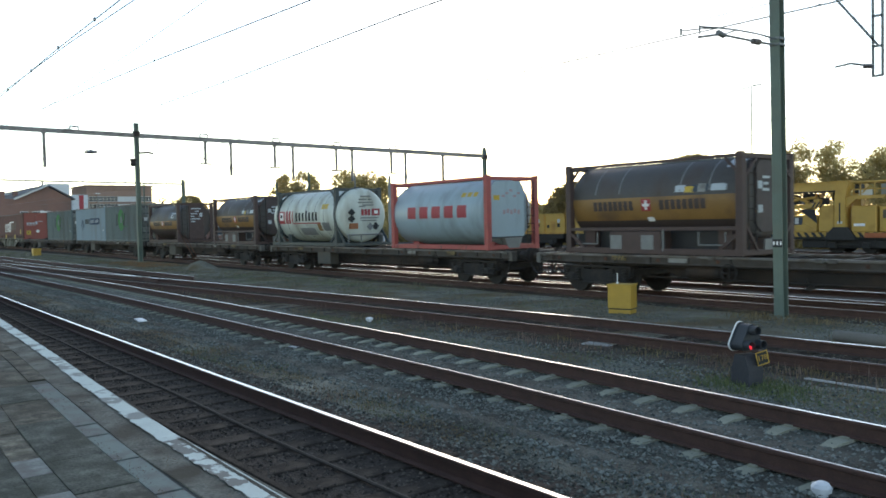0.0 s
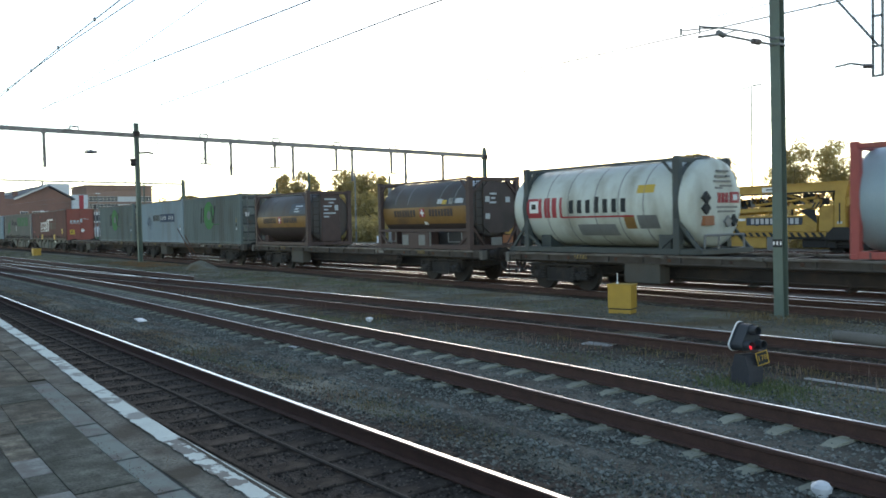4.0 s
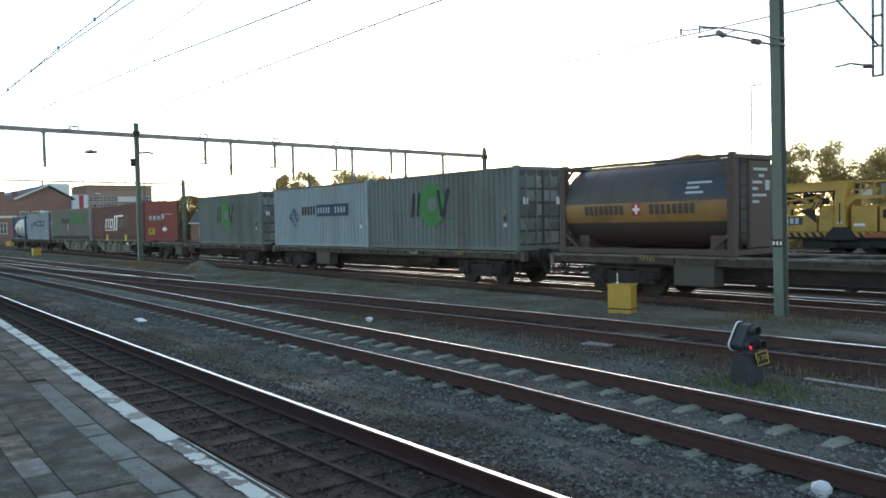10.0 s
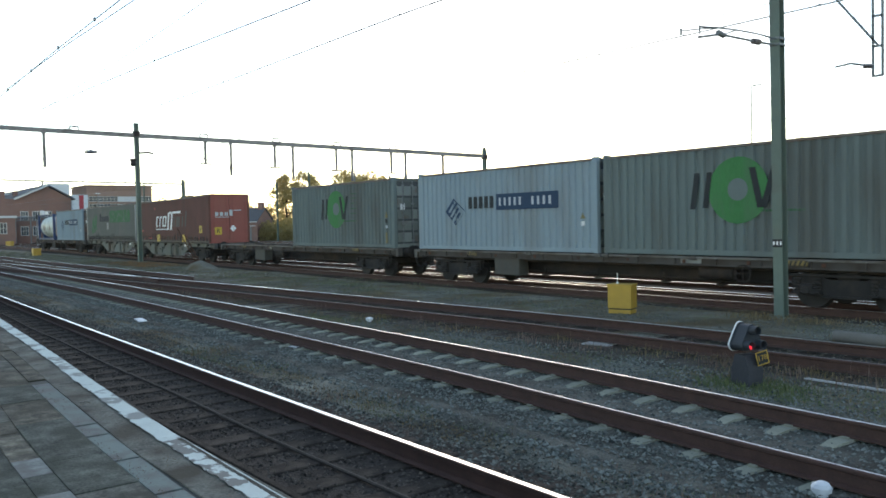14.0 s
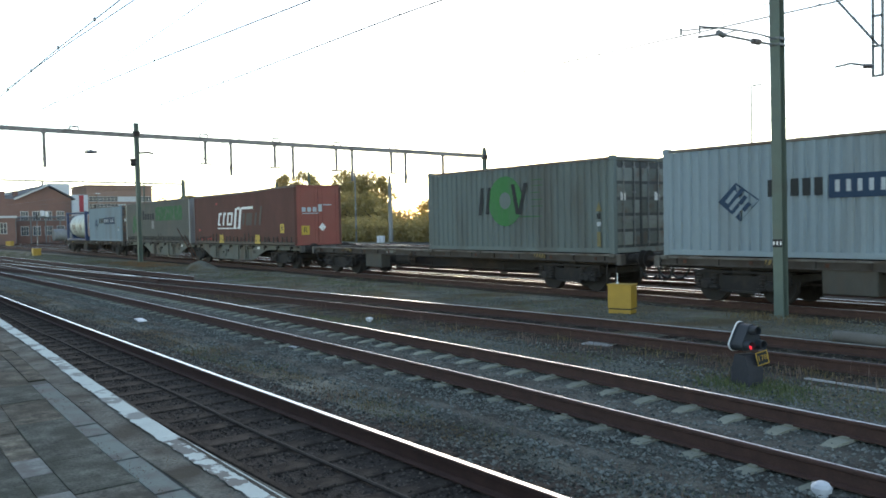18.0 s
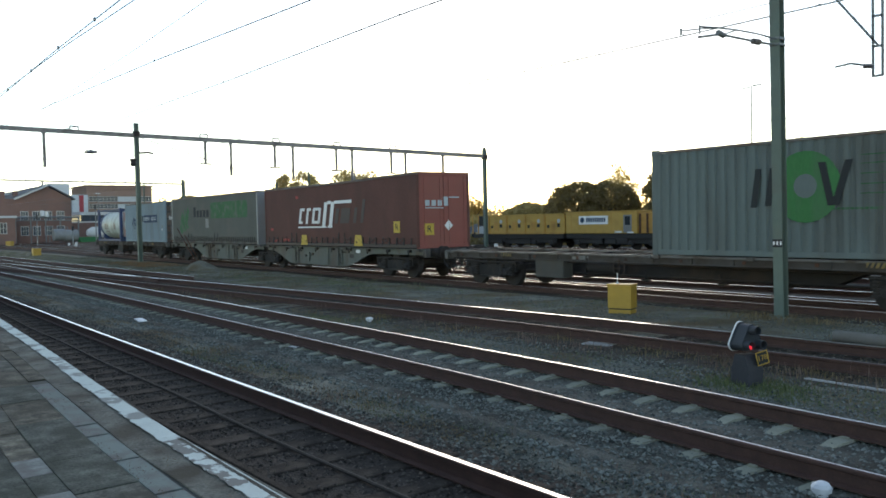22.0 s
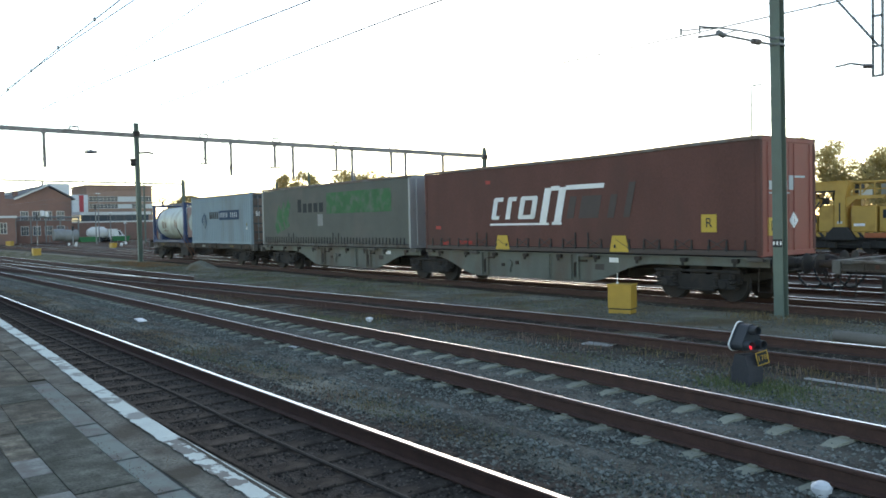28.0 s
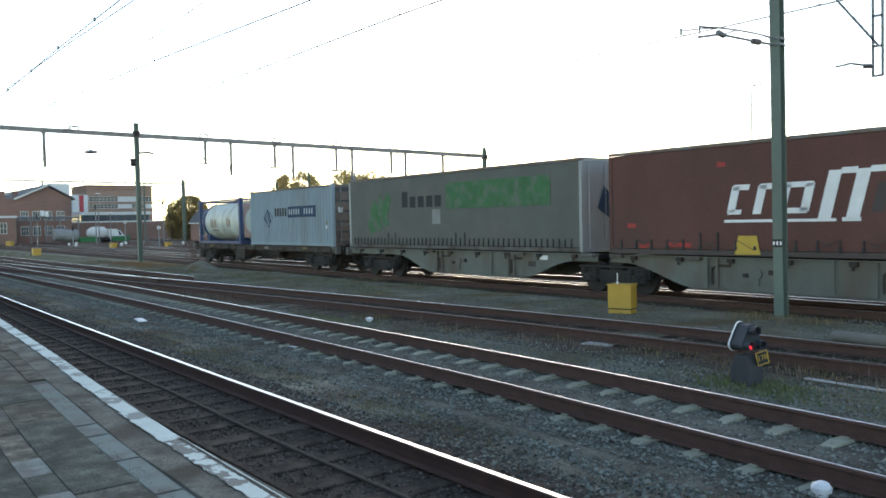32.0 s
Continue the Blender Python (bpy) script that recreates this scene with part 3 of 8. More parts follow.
def box_container(label, group, a, length, hgt, w, paint, doors, marks):
    """A steel container with ribbed sides and a two-leaf door end that leads."""
    b = thing("freight_container", label, "container", group)
    h, z0, z1 = length / 2, FLOOR, FLOOR + hgt
    corner_frame(b, -h, h, hgt, w, paint)
    for s in (-1, 1):
        part("side_wall", corrugated(-h + 0.16, h - 0.16, s * (w / 2 - 0.012), z0 + 0.14, z1 - 0.085, 0.06, out=s), paint, b)
    part("roof", G().box(-h + 0.1, h - 0.1, -w / 2 + 0.06, w / 2 - 0.06, z1 - 0.05, z1 - 0.02), paint, b)
    part("floor_panel", G().box(-h + 0.1, h - 0.1, -w / 2 + 0.1, w / 2 - 0.1, z0 + 0.06, z0 + 0.14), STEELDARK, b)
    part("end_wall", G().box(-h + 0.03, -h + 0.06, -w / 2 + 0.15, w / 2 - 0.15, z0 + 0.1, z1 - 0.1), paint, b)
    for y0, y1 in ((-w / 2 + 0.15, -0.015), (0.015, w / 2 - 0.15)):
        d = part("door", G().box(h - 0.1, h - 0.045, y0, y1, z0 + 0.17, z1 - 0.13, c=0.008), SEAL, b)
        n = 5
        for k in range(n):
            za = z0 + 0.24 + k * (hgt - 0.48) / n
            for ya, yb in ((y0 + 0.05, y0 + 0.31), (y0 + 0.36, y1 - 0.36), (y1 - 0.31, y1 - 0.05)):
                part("panel", G().box(h - 0.046, h - 0.03, ya, yb, za, za + (hgt - 0.48) / n - 0.09, c=0.006), doors, d)
        for f in (0.28, 0.72):
            yy = y0 + f * (y1 - y0)
            g = G().tube((h - 0.012, yy, z0 + 0.14), (h - 0.012, yy, z1 - 0.12), 0.018, 8)
            for k in range(4):
                zz = z0 + 0.3 + k * (hgt - 0.6) / 3
                g.box(h - 0.03, h, yy - 0.06, yy + 0.06, zz - 0.03, zz + 0.03)
            part("locking_bar", g, GALV, d)
        part("handle", G().box(h - 0.015, h, y0 + 0.25, y1 - 0.3, z0 + 0.95, z0 + 0.99), GALV, d)
        for k in range(4):
            zz = z0 + 0.35 + k * (hgt - 0.7) / 3
            yh = y0 if y0 < -0.5 else y1
            part("hinge", G().box(h - 0.05, h - 0.01, yh - 0.06, yh + 0.06, zz - 0.05, zz + 0.05), doors, d)
    for y0 in (-1.0, 0.55):
        part("door_sign", G().box(h - 0.03, h - 0.022, y0 + 0.08, y0 + 0.3, z0 + 1.55, z0 + 1.8), WHITE, b, "small white door sign")
    part("door_sill", G().box(h - 0.12, h - 0.01, -w / 2 + 0.16, w / 2 - 0.16, z0 + 0.01, z0 + 0.16, c=0.01), doors, b)
    part("door_header", G().box(h - 0.12, h - 0.01, -w / 2 + 0.16, w / 2 - 0.16, z1 - 0.12, z1 - 0.005, c=0.01), doors, b)
    marks(b, h, z0, hgt, -w / 2 + 0.008)
    MOVING.append((b, a))
    return b
def circle(cx, cz, r, n=28, sx=1.0):
    return [(cx + sx * r * math.cos(2 * math.pi * k / n), cz + r * math.sin(2 * math.pi * k / n)) for k in range(n)]


def bars_row(x0, x1, z0, z1, n, gap=0.25, lean=0.0):
    p = (x1 - x0) / n
    return [[(x0 + i * p, z0), (x0 + (i + 1 - gap) * p, z0), (x0 + (i + 1 - gap) * p + lean, z1), (x0 + i * p + lean, z1)] for i in range(n)]


DARKTARP = mat("dark_tarpaulin_print", (0.06, 0.045, 0.042), 0.55, 0, 0.2)


def curtain_body(label, a, length, hgt, w, curtain, endmat, postmat, marks, rise=0.0, front=0.0):
    """A swap body with tarpaulin sides, a row of buckles along the lower edge and a rigid end; rise: how far the roof climbs to the front."""
    b = thing("curtain_swap_body", label, "swap body", "curtain-sided swap bodies")
    h, z0, z1 = length / 2, FLOOR, FLOOR + hgt
    f = h + front

    def top(x):
        return z1 + rise * ramp(x, 0.5, f)

    def roofline(dz, side, n=16):
        return [(x, side, top(x) + dz) for x in (-h + i * (h + f) / n for i in range(n + 1))]

    for s in (-1, 1):
        y = s * w / 2
        n, g = 60, G()
        vs = []
        for k, q in enumerate((0.17, 0.5, 1.2, 2.0, 0.0)):
            for i in range(n + 1):
                x = -h + 0.13 + i * (h + f - 0.26) / n
                z = z0 + q if q else top(x) - 0.1
                d = 0.014 * math.sin(i * 1.9 + k) * (1.2 if k == 0 else 0.6) + 0.012 * noise.noise((x * 0.8, z, s))
                vs.append((x, y - s * (0.02 + abs(d)), z))
        g.add(vs, [(k * (n + 1) + i, k * (n + 1) + i + 1, (k + 1) * (n + 1) + i + 1, (k + 1) * (n + 1) + i) for k in range(4) for i in range(n)])
        part("curtain", g, curtain, b, smooth=True)
        part("top_rail", G().sweep([(0.05, 0.03), (0.035, 0.042), (-0.035, 0.042), (-0.05, 0.03), (-0.05, -0.042), (0.05, -0.042)], roofline(-0.047, y - 0.05 * s)), TOPRAIL, b)
        part("bottom_rail", G().box(-h + 0.05, f - 0.05, y - 0.05 * (s + 1), y + 0.05 * (1 - s), z0 + 0.02, z0 + 0.16, c=0.01), DARKTARP if rise else WAGON, b)
        for x in (-h + 0.06, f - 0.06):
            part("corner_post", G().box(x - 0.06, x + 0.06, y - 0.06 * (s + 1), y + 0.06 * (1 - s), z0 + 0.02, top(x) - 0.1, c=0.015), postmat, b)
    nb = 26 if rise else 50
    for i in range(nb):
        x = -h + 0.45 + i * (2 * h - 0.9) / (nb - 1)
        tall = i in ((5, 6, 14, 15) if rise else (10, 12, 27, 29))
        g = G().box(x - 0.02, x + 0.02, -w / 2 - 0.012, -w / 2 + 0.01, z0 + 0.12, z0 + (0.62 if tall else 0.42)).box(x - 0.035, x + 0.035, -w / 2 - 0.022, -w / 2, z0 + 0.17, z0 + 0.27)
        part("strap_buckle", g, BLACK, b)
        if rise and i % 2 and i < nb - 1:      # crossed lashings over the hem
            part("lashing", G().bar((x, -w / 2 - 0.004, z0 + 0.18), (x + 0.48, -w / 2 - 0.004, z0 + 0.44), 0.012, 0.022).bar((x, -w / 2 - 0.008, z0 + 0.44), (x + 0.48, -w / 2 - 0.008, z0 + 0.18), 0.012, 0.022), DARKTARP, b)
    part("roof", G().sweep([(-w / 2 + 0.04, -0.03), (-w / 2 + 0.04, 0.0), (w / 2 - 0.04, 0.0), (w / 2 - 0.04, -0.03)], roofline(0.0, 0.0)), curtain, b)
    part("floor_panel", G().box(-h + 0.05, f - 0.05, -w / 2 + 0.06, w / 2 - 0.06, z0 + 0.03, z0 + 0.14), STEELDARK, b)
    zf = top(f)
    for y0, y1 in ((-w / 2 + 0.12, -0.01), (0.01, w / 2 - 0.12)):
        d = part("end_door", G().box(f - 0.06, f - 0.015, y0, y1, z0 + 0.12, zf - 0.12, c=0.01), endmat, b)
        for e in (0.2, 0.85):
            yy = y0 + e * (y1 - y0)
            part("locking_bar", G().tube((f - 0.005, yy, z0 + 0.12), (f - 0.005, yy, zf - 0.15), 0.014, 6), endmat, d)
    part("end_wall", G().box(-h + 0.015, -h + 0.06, -w / 2 + 0.12, w / 2 - 0.12, z0 + 0.12, z1 - 0.1), endmat, b)
    part("end_sill", G().box(f - 0.1, f, -w / 2 + 0.02, w / 2 - 0.02, z0 + 0.0, z0 + 0.13, c=0.01), endmat, b)
    part("end_header", G().box(f - 0.1, f, -w / 2 + 0.1, w / 2 - 0.1, zf - 0.13, zf - 0.006, c=0.01), endmat, b)
    marks(b, f, z0, hgt, -w / 2 + 0.02)
    MOVING.append((b, a))
    return b


def tank_container(label, a, length, hgt, frame_mat, barrel_mats, rings, r, zc, marks, style):
    """rings: (along, radius, material) of the barrel; style: 'full', 'plain', 'round' or 'boxed'."""
    b = thing("tank_container", label, "tank container", "tank containers of the goods train")
    h, w, z0, z1 = length / 2, 2.438, FLOOR, FLOOR + hgt
    corner_frame(b, -h, h, hgt, w, frame_mat, post=0.2, rails=False)
    # barrel: cylinder with dished ends, in bands
    bl = {'round': h + 0.5, 'full': h - 0.16, 'boxed': h + 0.12, 'plain': h + 0.02}[style]
    n = 40
    dish = [(0.0, r), (0.10, 0.97 * r), (0.2, 0.86 * r), (0.27, 0.66 * r), (0.31, 0.36 * r), (0.325, 0.0001)]
    if style == 'boxed':
        dish = [(0.0, r), (0.04, 0.98 * r), (0.07, 0.92 * r), (0.1, 0.6 * r), (0.11, 0.0001)]
    back = {'full': h + 0.16, 'round': bl + 0.18}.get(style, bl)
    prof = [(-back - d + 0.3, q) for d, q in dish[::-1]] + [(bl + d - 0.3, q) for d, q in dish]
    g = G()
    vs = []
    for s, q in prof:
        for k in range(n):
            t = 2 * math.pi * (k + 0.5) / n
            vs.append((s, q * math.cos(t), zc + q * math.sin(t)))
    for j in range(len(prof) - 1):
        for k in range(n):
            zz = zc + r * math.sin(2 * math.pi * (k + 1) / n)
            front = math.cos(2 * math.pi * (k + 1) / n)
            mi = 0
            for za, zb, m_ in rings:
                if za <= zz - z0 < zb and (style != "boxed" or abs(prof[j][0] - prof[j + 1][0]) > 1.0):
                    mi = m_
            g.f.append((j * n + k, j * n + (k + 1) % n, (j + 1) * n + (k + 1) % n, (j + 1) * n + k))
            g.m.append(mi)
    g.v = [tuple(p) for p in vs]
    part("barrel", g, barrel_mats, b, smooth=True)
    for x in () if style == "full" else (-bl + 1.2, -bl / 3, bl / 3, bl - 1.2):
        arc = [math.pi * (0.06 + 0.88 * k / 12) for k in range(13)]
        vs = [(x + dx, -math.cos(t) * (r + e), zc + math.sin(t) * (r + e)) for t in arc for dx, e in ((-0.02, 0.002), (-0.017, 0.01), (0.017, 0.01), (0.02, 0.002))]
        g = G().add(vs, [(4 * k + j, 4 * k + j + 1, 4 * k + j + 5, 4 * k + j + 4) for k in range(12) for j in range(3)])
        part("band", g, GALV if style == "boxed" and len(rings) and r < 1.1 else barrel_mats[0], b, smooth=True)
    for s in (-1, 1):
        y = s * (w / 2 - 0.07)
        part("bottom_rail", G().box(-h + 0.15, h - 0.15, y - 0.05, y + 0.05, z0 + 0.01, z0 + 0.17, c=0.01), frame_mat, b)
        part("top_rail", G().bar((-h + 0.1, y, z1 - 0.06), (h - 0.1, y, z1 - 0.06), 0.07, 0.08), frame_mat, b)
        for e in () if style == "full" else (-1, 1):
            part("brace", G().bar((e * (h - 0.1), y, z0 + 0.62), (e * (h - 0.75), y, z0 + 0.12), 0.07, 0.09), frame_mat, b)
            part("top_brace", G().bar((e * (h - 0.1), y, z1 - 0.55), (e * (h - 0.55), y, z1 - 0.08), 0.05, 0.07), frame_mat, b)
    for e in (-1, 1):
        x = e * (h - 0.08)
        part("end_beam", G().box(x - 0.06, x + 0.06, -w / 2 + 0.15, w / 2 - 0.15, z0 + 0.01, z0 + 0.16, c=0.01), frame_mat, b)
        part("end_beam", G().box(x - 0.06, x + 0.06, -w / 2 + 0.15, w / 2 - 0.15, z1 - 0.14, z1 - 0.01, c=0.01), frame_mat, b)
    sw = 0.5 if style == "full" else 0.9
    part("saddle", G().box(-h + 0.5, -h + 0.9, -sw, sw, z0 + 0.1, zc - r * 0.7), frame_mat, b)
    part("saddle", G().box(h - 0.9, h - 0.5, -sw, sw, z0 + 0.1, zc - r * 0.7), frame_mat, b)
    # walkway on top
    g = G()
    for k in range(5):
        g.box(-bl + 0.2, bl - 0.2, -0.35 + k * 0.15, -0.26 + k * 0.15, z1 - 0.07, z1 - 0.045)
    part("walkway", g, GALV, b)
    part("manhole", G().lathe([(zc + r - 0.05, 0.28), (zc + r + 0.06, 0.28), (zc + r + 0.09, 0.2)], 18, axis="z"), frame_mat, b, smooth=True)
    # ladder on the leading end
    yl = {"full": 0.85, "boxed": -0.72}.get(style, 0.9)
    g = G()
    for y in (yl - 0.17, yl + 0.17):
        g.tube((h - 0.03, y, z0 + 0.15), (h - 0.03, y, z1 - 0.1), 0.018, 6)
    for k in range(8):
        zz = z0 + 0.3 + k * (hgt - 0.5) / 7
        g.tube((h - 0.03, yl - 0.17, zz), (h - 0.03, yl + 0.17, zz), 0.014, 6)
    part("ladder", g, STEELDARK, b)
    marks(b, h, z0, hgt, bl, r, zc)
    MOVING.append((b, a))
    return b


def on_barrel(b, name, rects, r, zc, material, label, off=0.006):
    """Patches (x0, x1, z0, z1) that follow the near side of a barrel."""
    g = G()
    for x0, x1, za, zb in rects:
        k = 5
        vs = []
        for i in range(k + 1):
            z = za + (zb - za) * i / k
            d = math.sqrt(max(r * r - (z - zc) ** 2, 0.01))
            for q in (off, 0.0):
                vs += [(x0, -(d + q), z), (x1, -(d + q), z)]
        fs = [(4 * i, 4 * i + 1, 4 * i + 5, 4 * i + 4) for i in range(k)] + [(4 * i + 2, 4 * i + 6, 4 * i + 7, 4 * i + 3) for i in range(k)]
        fs += [(4 * i, 4 * i + 4, 4 * i + 6, 4 * i + 2) for i in range(k)] + [(4 * i + 1, 4 * i + 3, 4 * i + 7, 4 * i + 5) for i in range(k)] + [(0, 2, 3, 1), (4 * k, 4 * k + 1, 4 * k + 3, 4 * k + 2)]
        g.add(vs, fs)
    return part(name, g, material, b, label)


GREYBOX = mat("grey_green_container_paint", (0.15, 0.186, 0.18), 0.75, 0, 0.12, 1.2, 30, 0.1, dirt=(0.115, 0.12, 0.11), amount=0.4, dscale=0.8, streak=5, spec=0.25)
BLUEBOX = mat("pale_blue_container_paint", (0.26, 0.33, 0.365), 0.75, 0, 0.1, 1.2, 30, 0.1, dirt=(0.22, 0.24, 0.24), amount=0.3, dscale=0.8, streak=5, spec=0.25)
DOORGREY = mat("worn_door_paint", (0.16, 0.18, 0.165), 0.65, 0, 0.3, 2, 30, 0.15, dirt=(0.12, 0.06, 0.035), amount=0.35, dscale=1.6, rand=0.4)
DOORRUST = mat("rusty_brown_door", (0.17, 0.122, 0.1), 0.75, 0, 0.3, 2, 30, 0.15, dirt=(0.16, 0.15, 0.13), amount=0.4, rand=0.4)
GREENLOGO = mat("green_vinyl", (0.055, 0.2, 0.07), 0.75, 0, 0.2, 1.2, 30, 0.05, dirt=(0.08, 0.16, 0.09), amount=0.35, dscale=2, streak=4, spec=0.25)
DARKLOGO = mat("charcoal_vinyl", (0.034, 0.038, 0.04), 0.7, 0, 0.15, spec=0.25)
NAVY = mat("navy_vinyl", (0.03, 0.058, 0.105), 0.7, 0, 0.15, spec=0.25)
PALE = mat("pale_lettering", (0.42, 0.47, 0.5), 0.5, 0, 0.1)
TARPBROWN = mat("brown_red_tarpaulin", (0.128, 0.06, 0.05), 0.75, 0, 0.3, 0.9, 30, 0.15, dirt=(0.1, 0.055, 0.047), amount=0.35, dscale=0.7, streak=2, spec=0.25)
REDEND = mat("faded_red_steel", (0.265, 0.074, 0.057), 0.55, 0, 0.15, 1.5, 30, 0.1, dirt=(0.24, 0.08, 0.06), amount=0.3)
TARPGREY = mat("grey_tarpaulin", (0.118, 0.124, 0.111), 0.75, 0, 0.2, 0.9, 30, 0.1, dirt=(0.15, 0.14, 0.125), amount=0.4, dscale=0.6, spec=0.25)
ALU = mat("aluminium_post", (0.28, 0.3, 0.31), 0.45, 0.3, 0.1)
GREENTARP = mat("faded_green_print", (0.055, 0.15, 0.068), 0.75, 0, 0.25, 1.5, 30, 0.1, dirt=(0.13, 0.16, 0.13), amount=0.42, dscale=2.4, spec=0.25)
TANKBLUE = mat("grey_blue_cladding", (0.312, 0.413, 0.463), 0.4, 0, 0.1, 1.0, 30, 0.06, dirt=(0.2, 0.24, 0.26), amount=0.3, streak=4)
TANKRED = mat("red_tank_frame", (0.38, 0.085, 0.075), 0.55, 0, 0.15, 3, 40, 0.08, dirt=(0.25, 0.08, 0.06), amount=0.25)
REDLOGO = mat("deep_red_vinyl", (0.34, 0.035, 0.045), 0.5, 0, 0.1)
TANKWHITE = mat("white_cladding", (0.54, 0.59, 0.54), 0.45, 0, 0.12, 1.0, 30, 0.05, dirt=(0.33, 0.33, 0.27), amount=0.38, dscale=1.3, streak=3)
FRAMEDARK = mat("dark_green_black_frame", (0.05, 0.0625, 0.0625), 0.55, 0, 0.2)
TANKDARK = mat("dark_steel_cladding", (0.074, 0.07, 0.067), 0.6, 0.0, 0.25, 1.2, 30, 0.08, dirt=(0.07, 0.05, 0.04), amount=0.4, streak=3)
TANKBROWN = mat("dark_brown_cladding", (0.062, 0.044, 0.041), 0.6, 0.0, 0.25, 1.2, 30, 0.08, dirt=(0.055, 0.04, 0.035), amount=0.4, streak=3)
ORANGE = mat("orange_yellow_stripe", (0.255, 0.14, 0.044), 0.5, 0, 0.2, 2, 30, 0.06, dirt=(0.14, 0.08, 0.04), amount=0.4)
FRAMEBROWN = mat("brown_black_frame", (0.072, 0.045, 0.04), 0.6, 0, 0.25, 3, 40, 0.08)
FRAMEBLUE2 = mat("dull_blue_panel", (0.035, 0.05, 0.065), 0.5, 0, 0.2)
FRAMEBLUE = mat("dark_blue_frame", (0.035, 0.06, 0.14), 0.5, 0, 0.2)


GREYBAR = mat("grey_print", (0.2, 0.21, 0.21), 0.5, 0, 0.2)
FLAP = mat("yellow_flap", (0.52, 0.35, 0.045), 0.5, 0, 0.12)


def stroke(x0, z0, x1, z1, q=0.1):
    return [(x0 - q, z0), (x0 + q, z0), (x1 + q, z1), (x1 - q, z1)]


def rect(x0, x1, za, zb):
    return [(x0, za), (x1, za), (x1, zb), (x0, zb)]


STICKER = mat("faded_yellow_sticker", (0.2, 0.17, 0.075), 0.6, 0, 0.3, 5, 40, 0.05)


def lock_mark(b, h, z0, hgt, y):
    """Green disc with a pale core between two dark angular signs."""
    cx, cz = -0.18, z0 + 1.67
    decal(b, "round_emblem", [circle(cx, cz, 0.84)], y, GREENLOGO, "green disc emblem")
    decal(b, "emblem_core", [circle(cx, cz + 0.02, 0.28)], y - 0.005, GREYBOX, "pale round core of the emblem")
    for a in (stroke(-1.5, z0 + 1.22, -1.36, z0 + 2.16, 0.08), stroke(-1.12, z0 + 1.25, -0.98, z0 + 2.16, 0.08), stroke(0.44, z0 + 1.22, 0.22, z0 + 2.22, 0.09), stroke(0.52, z0 + 1.22, 0.84, z0 + 2.24, 0.09)):
        decal(b, "emblem_stroke", [a], y - 0.006, DARKLOGO, "charcoal slanted stroke")
    decal(b, "small_lettering", bars_row(0.45, 1.6, z0 + 1.12, z0 + 1.17, 11), y, GREENTARP, "row of small dull green bars")
    decal(b, "warning_sticker", [[(h - 0.7, z0 + 1.24), (h - 0.46, z0 + 1.24), (h - 0.58, z0 + 1.52)]], y, STICKER, "faded yellow triangular warning sticker")
    decal(b, "notice_plate", [rect(h - 0.66, h - 0.52, z0 + 1.02, z0 + 1.18)], y, DARKLOGO, "small dark notice plate")
    decal(b, "notice_plate", [rect(h - 0.66, h - 0.5, z0 + 0.8, z0 + 0.93)], y, PALE, "small white notice plate")


def lined_mark(b, h, z0, hgt, y):
    """The same emblem with thin lines beside it and a long sticker near the doors."""
    lock_mark(b, h, z0, hgt, y)
    for z in (1.46, 1.67, 1.9, 2.12, 2.31):
        decal(b, "emblem_line", [rect(1.08, 1.62, z0 + z, z0 + z + 0.025)], y, GREENTARP, "thin dull green line")
    decal(b, "warning_strip", [rect(h - 0.66, h - 0.52, z0 + 0.2, z0 + 0.64)], y, STICKER, "faded yellow warning strip")



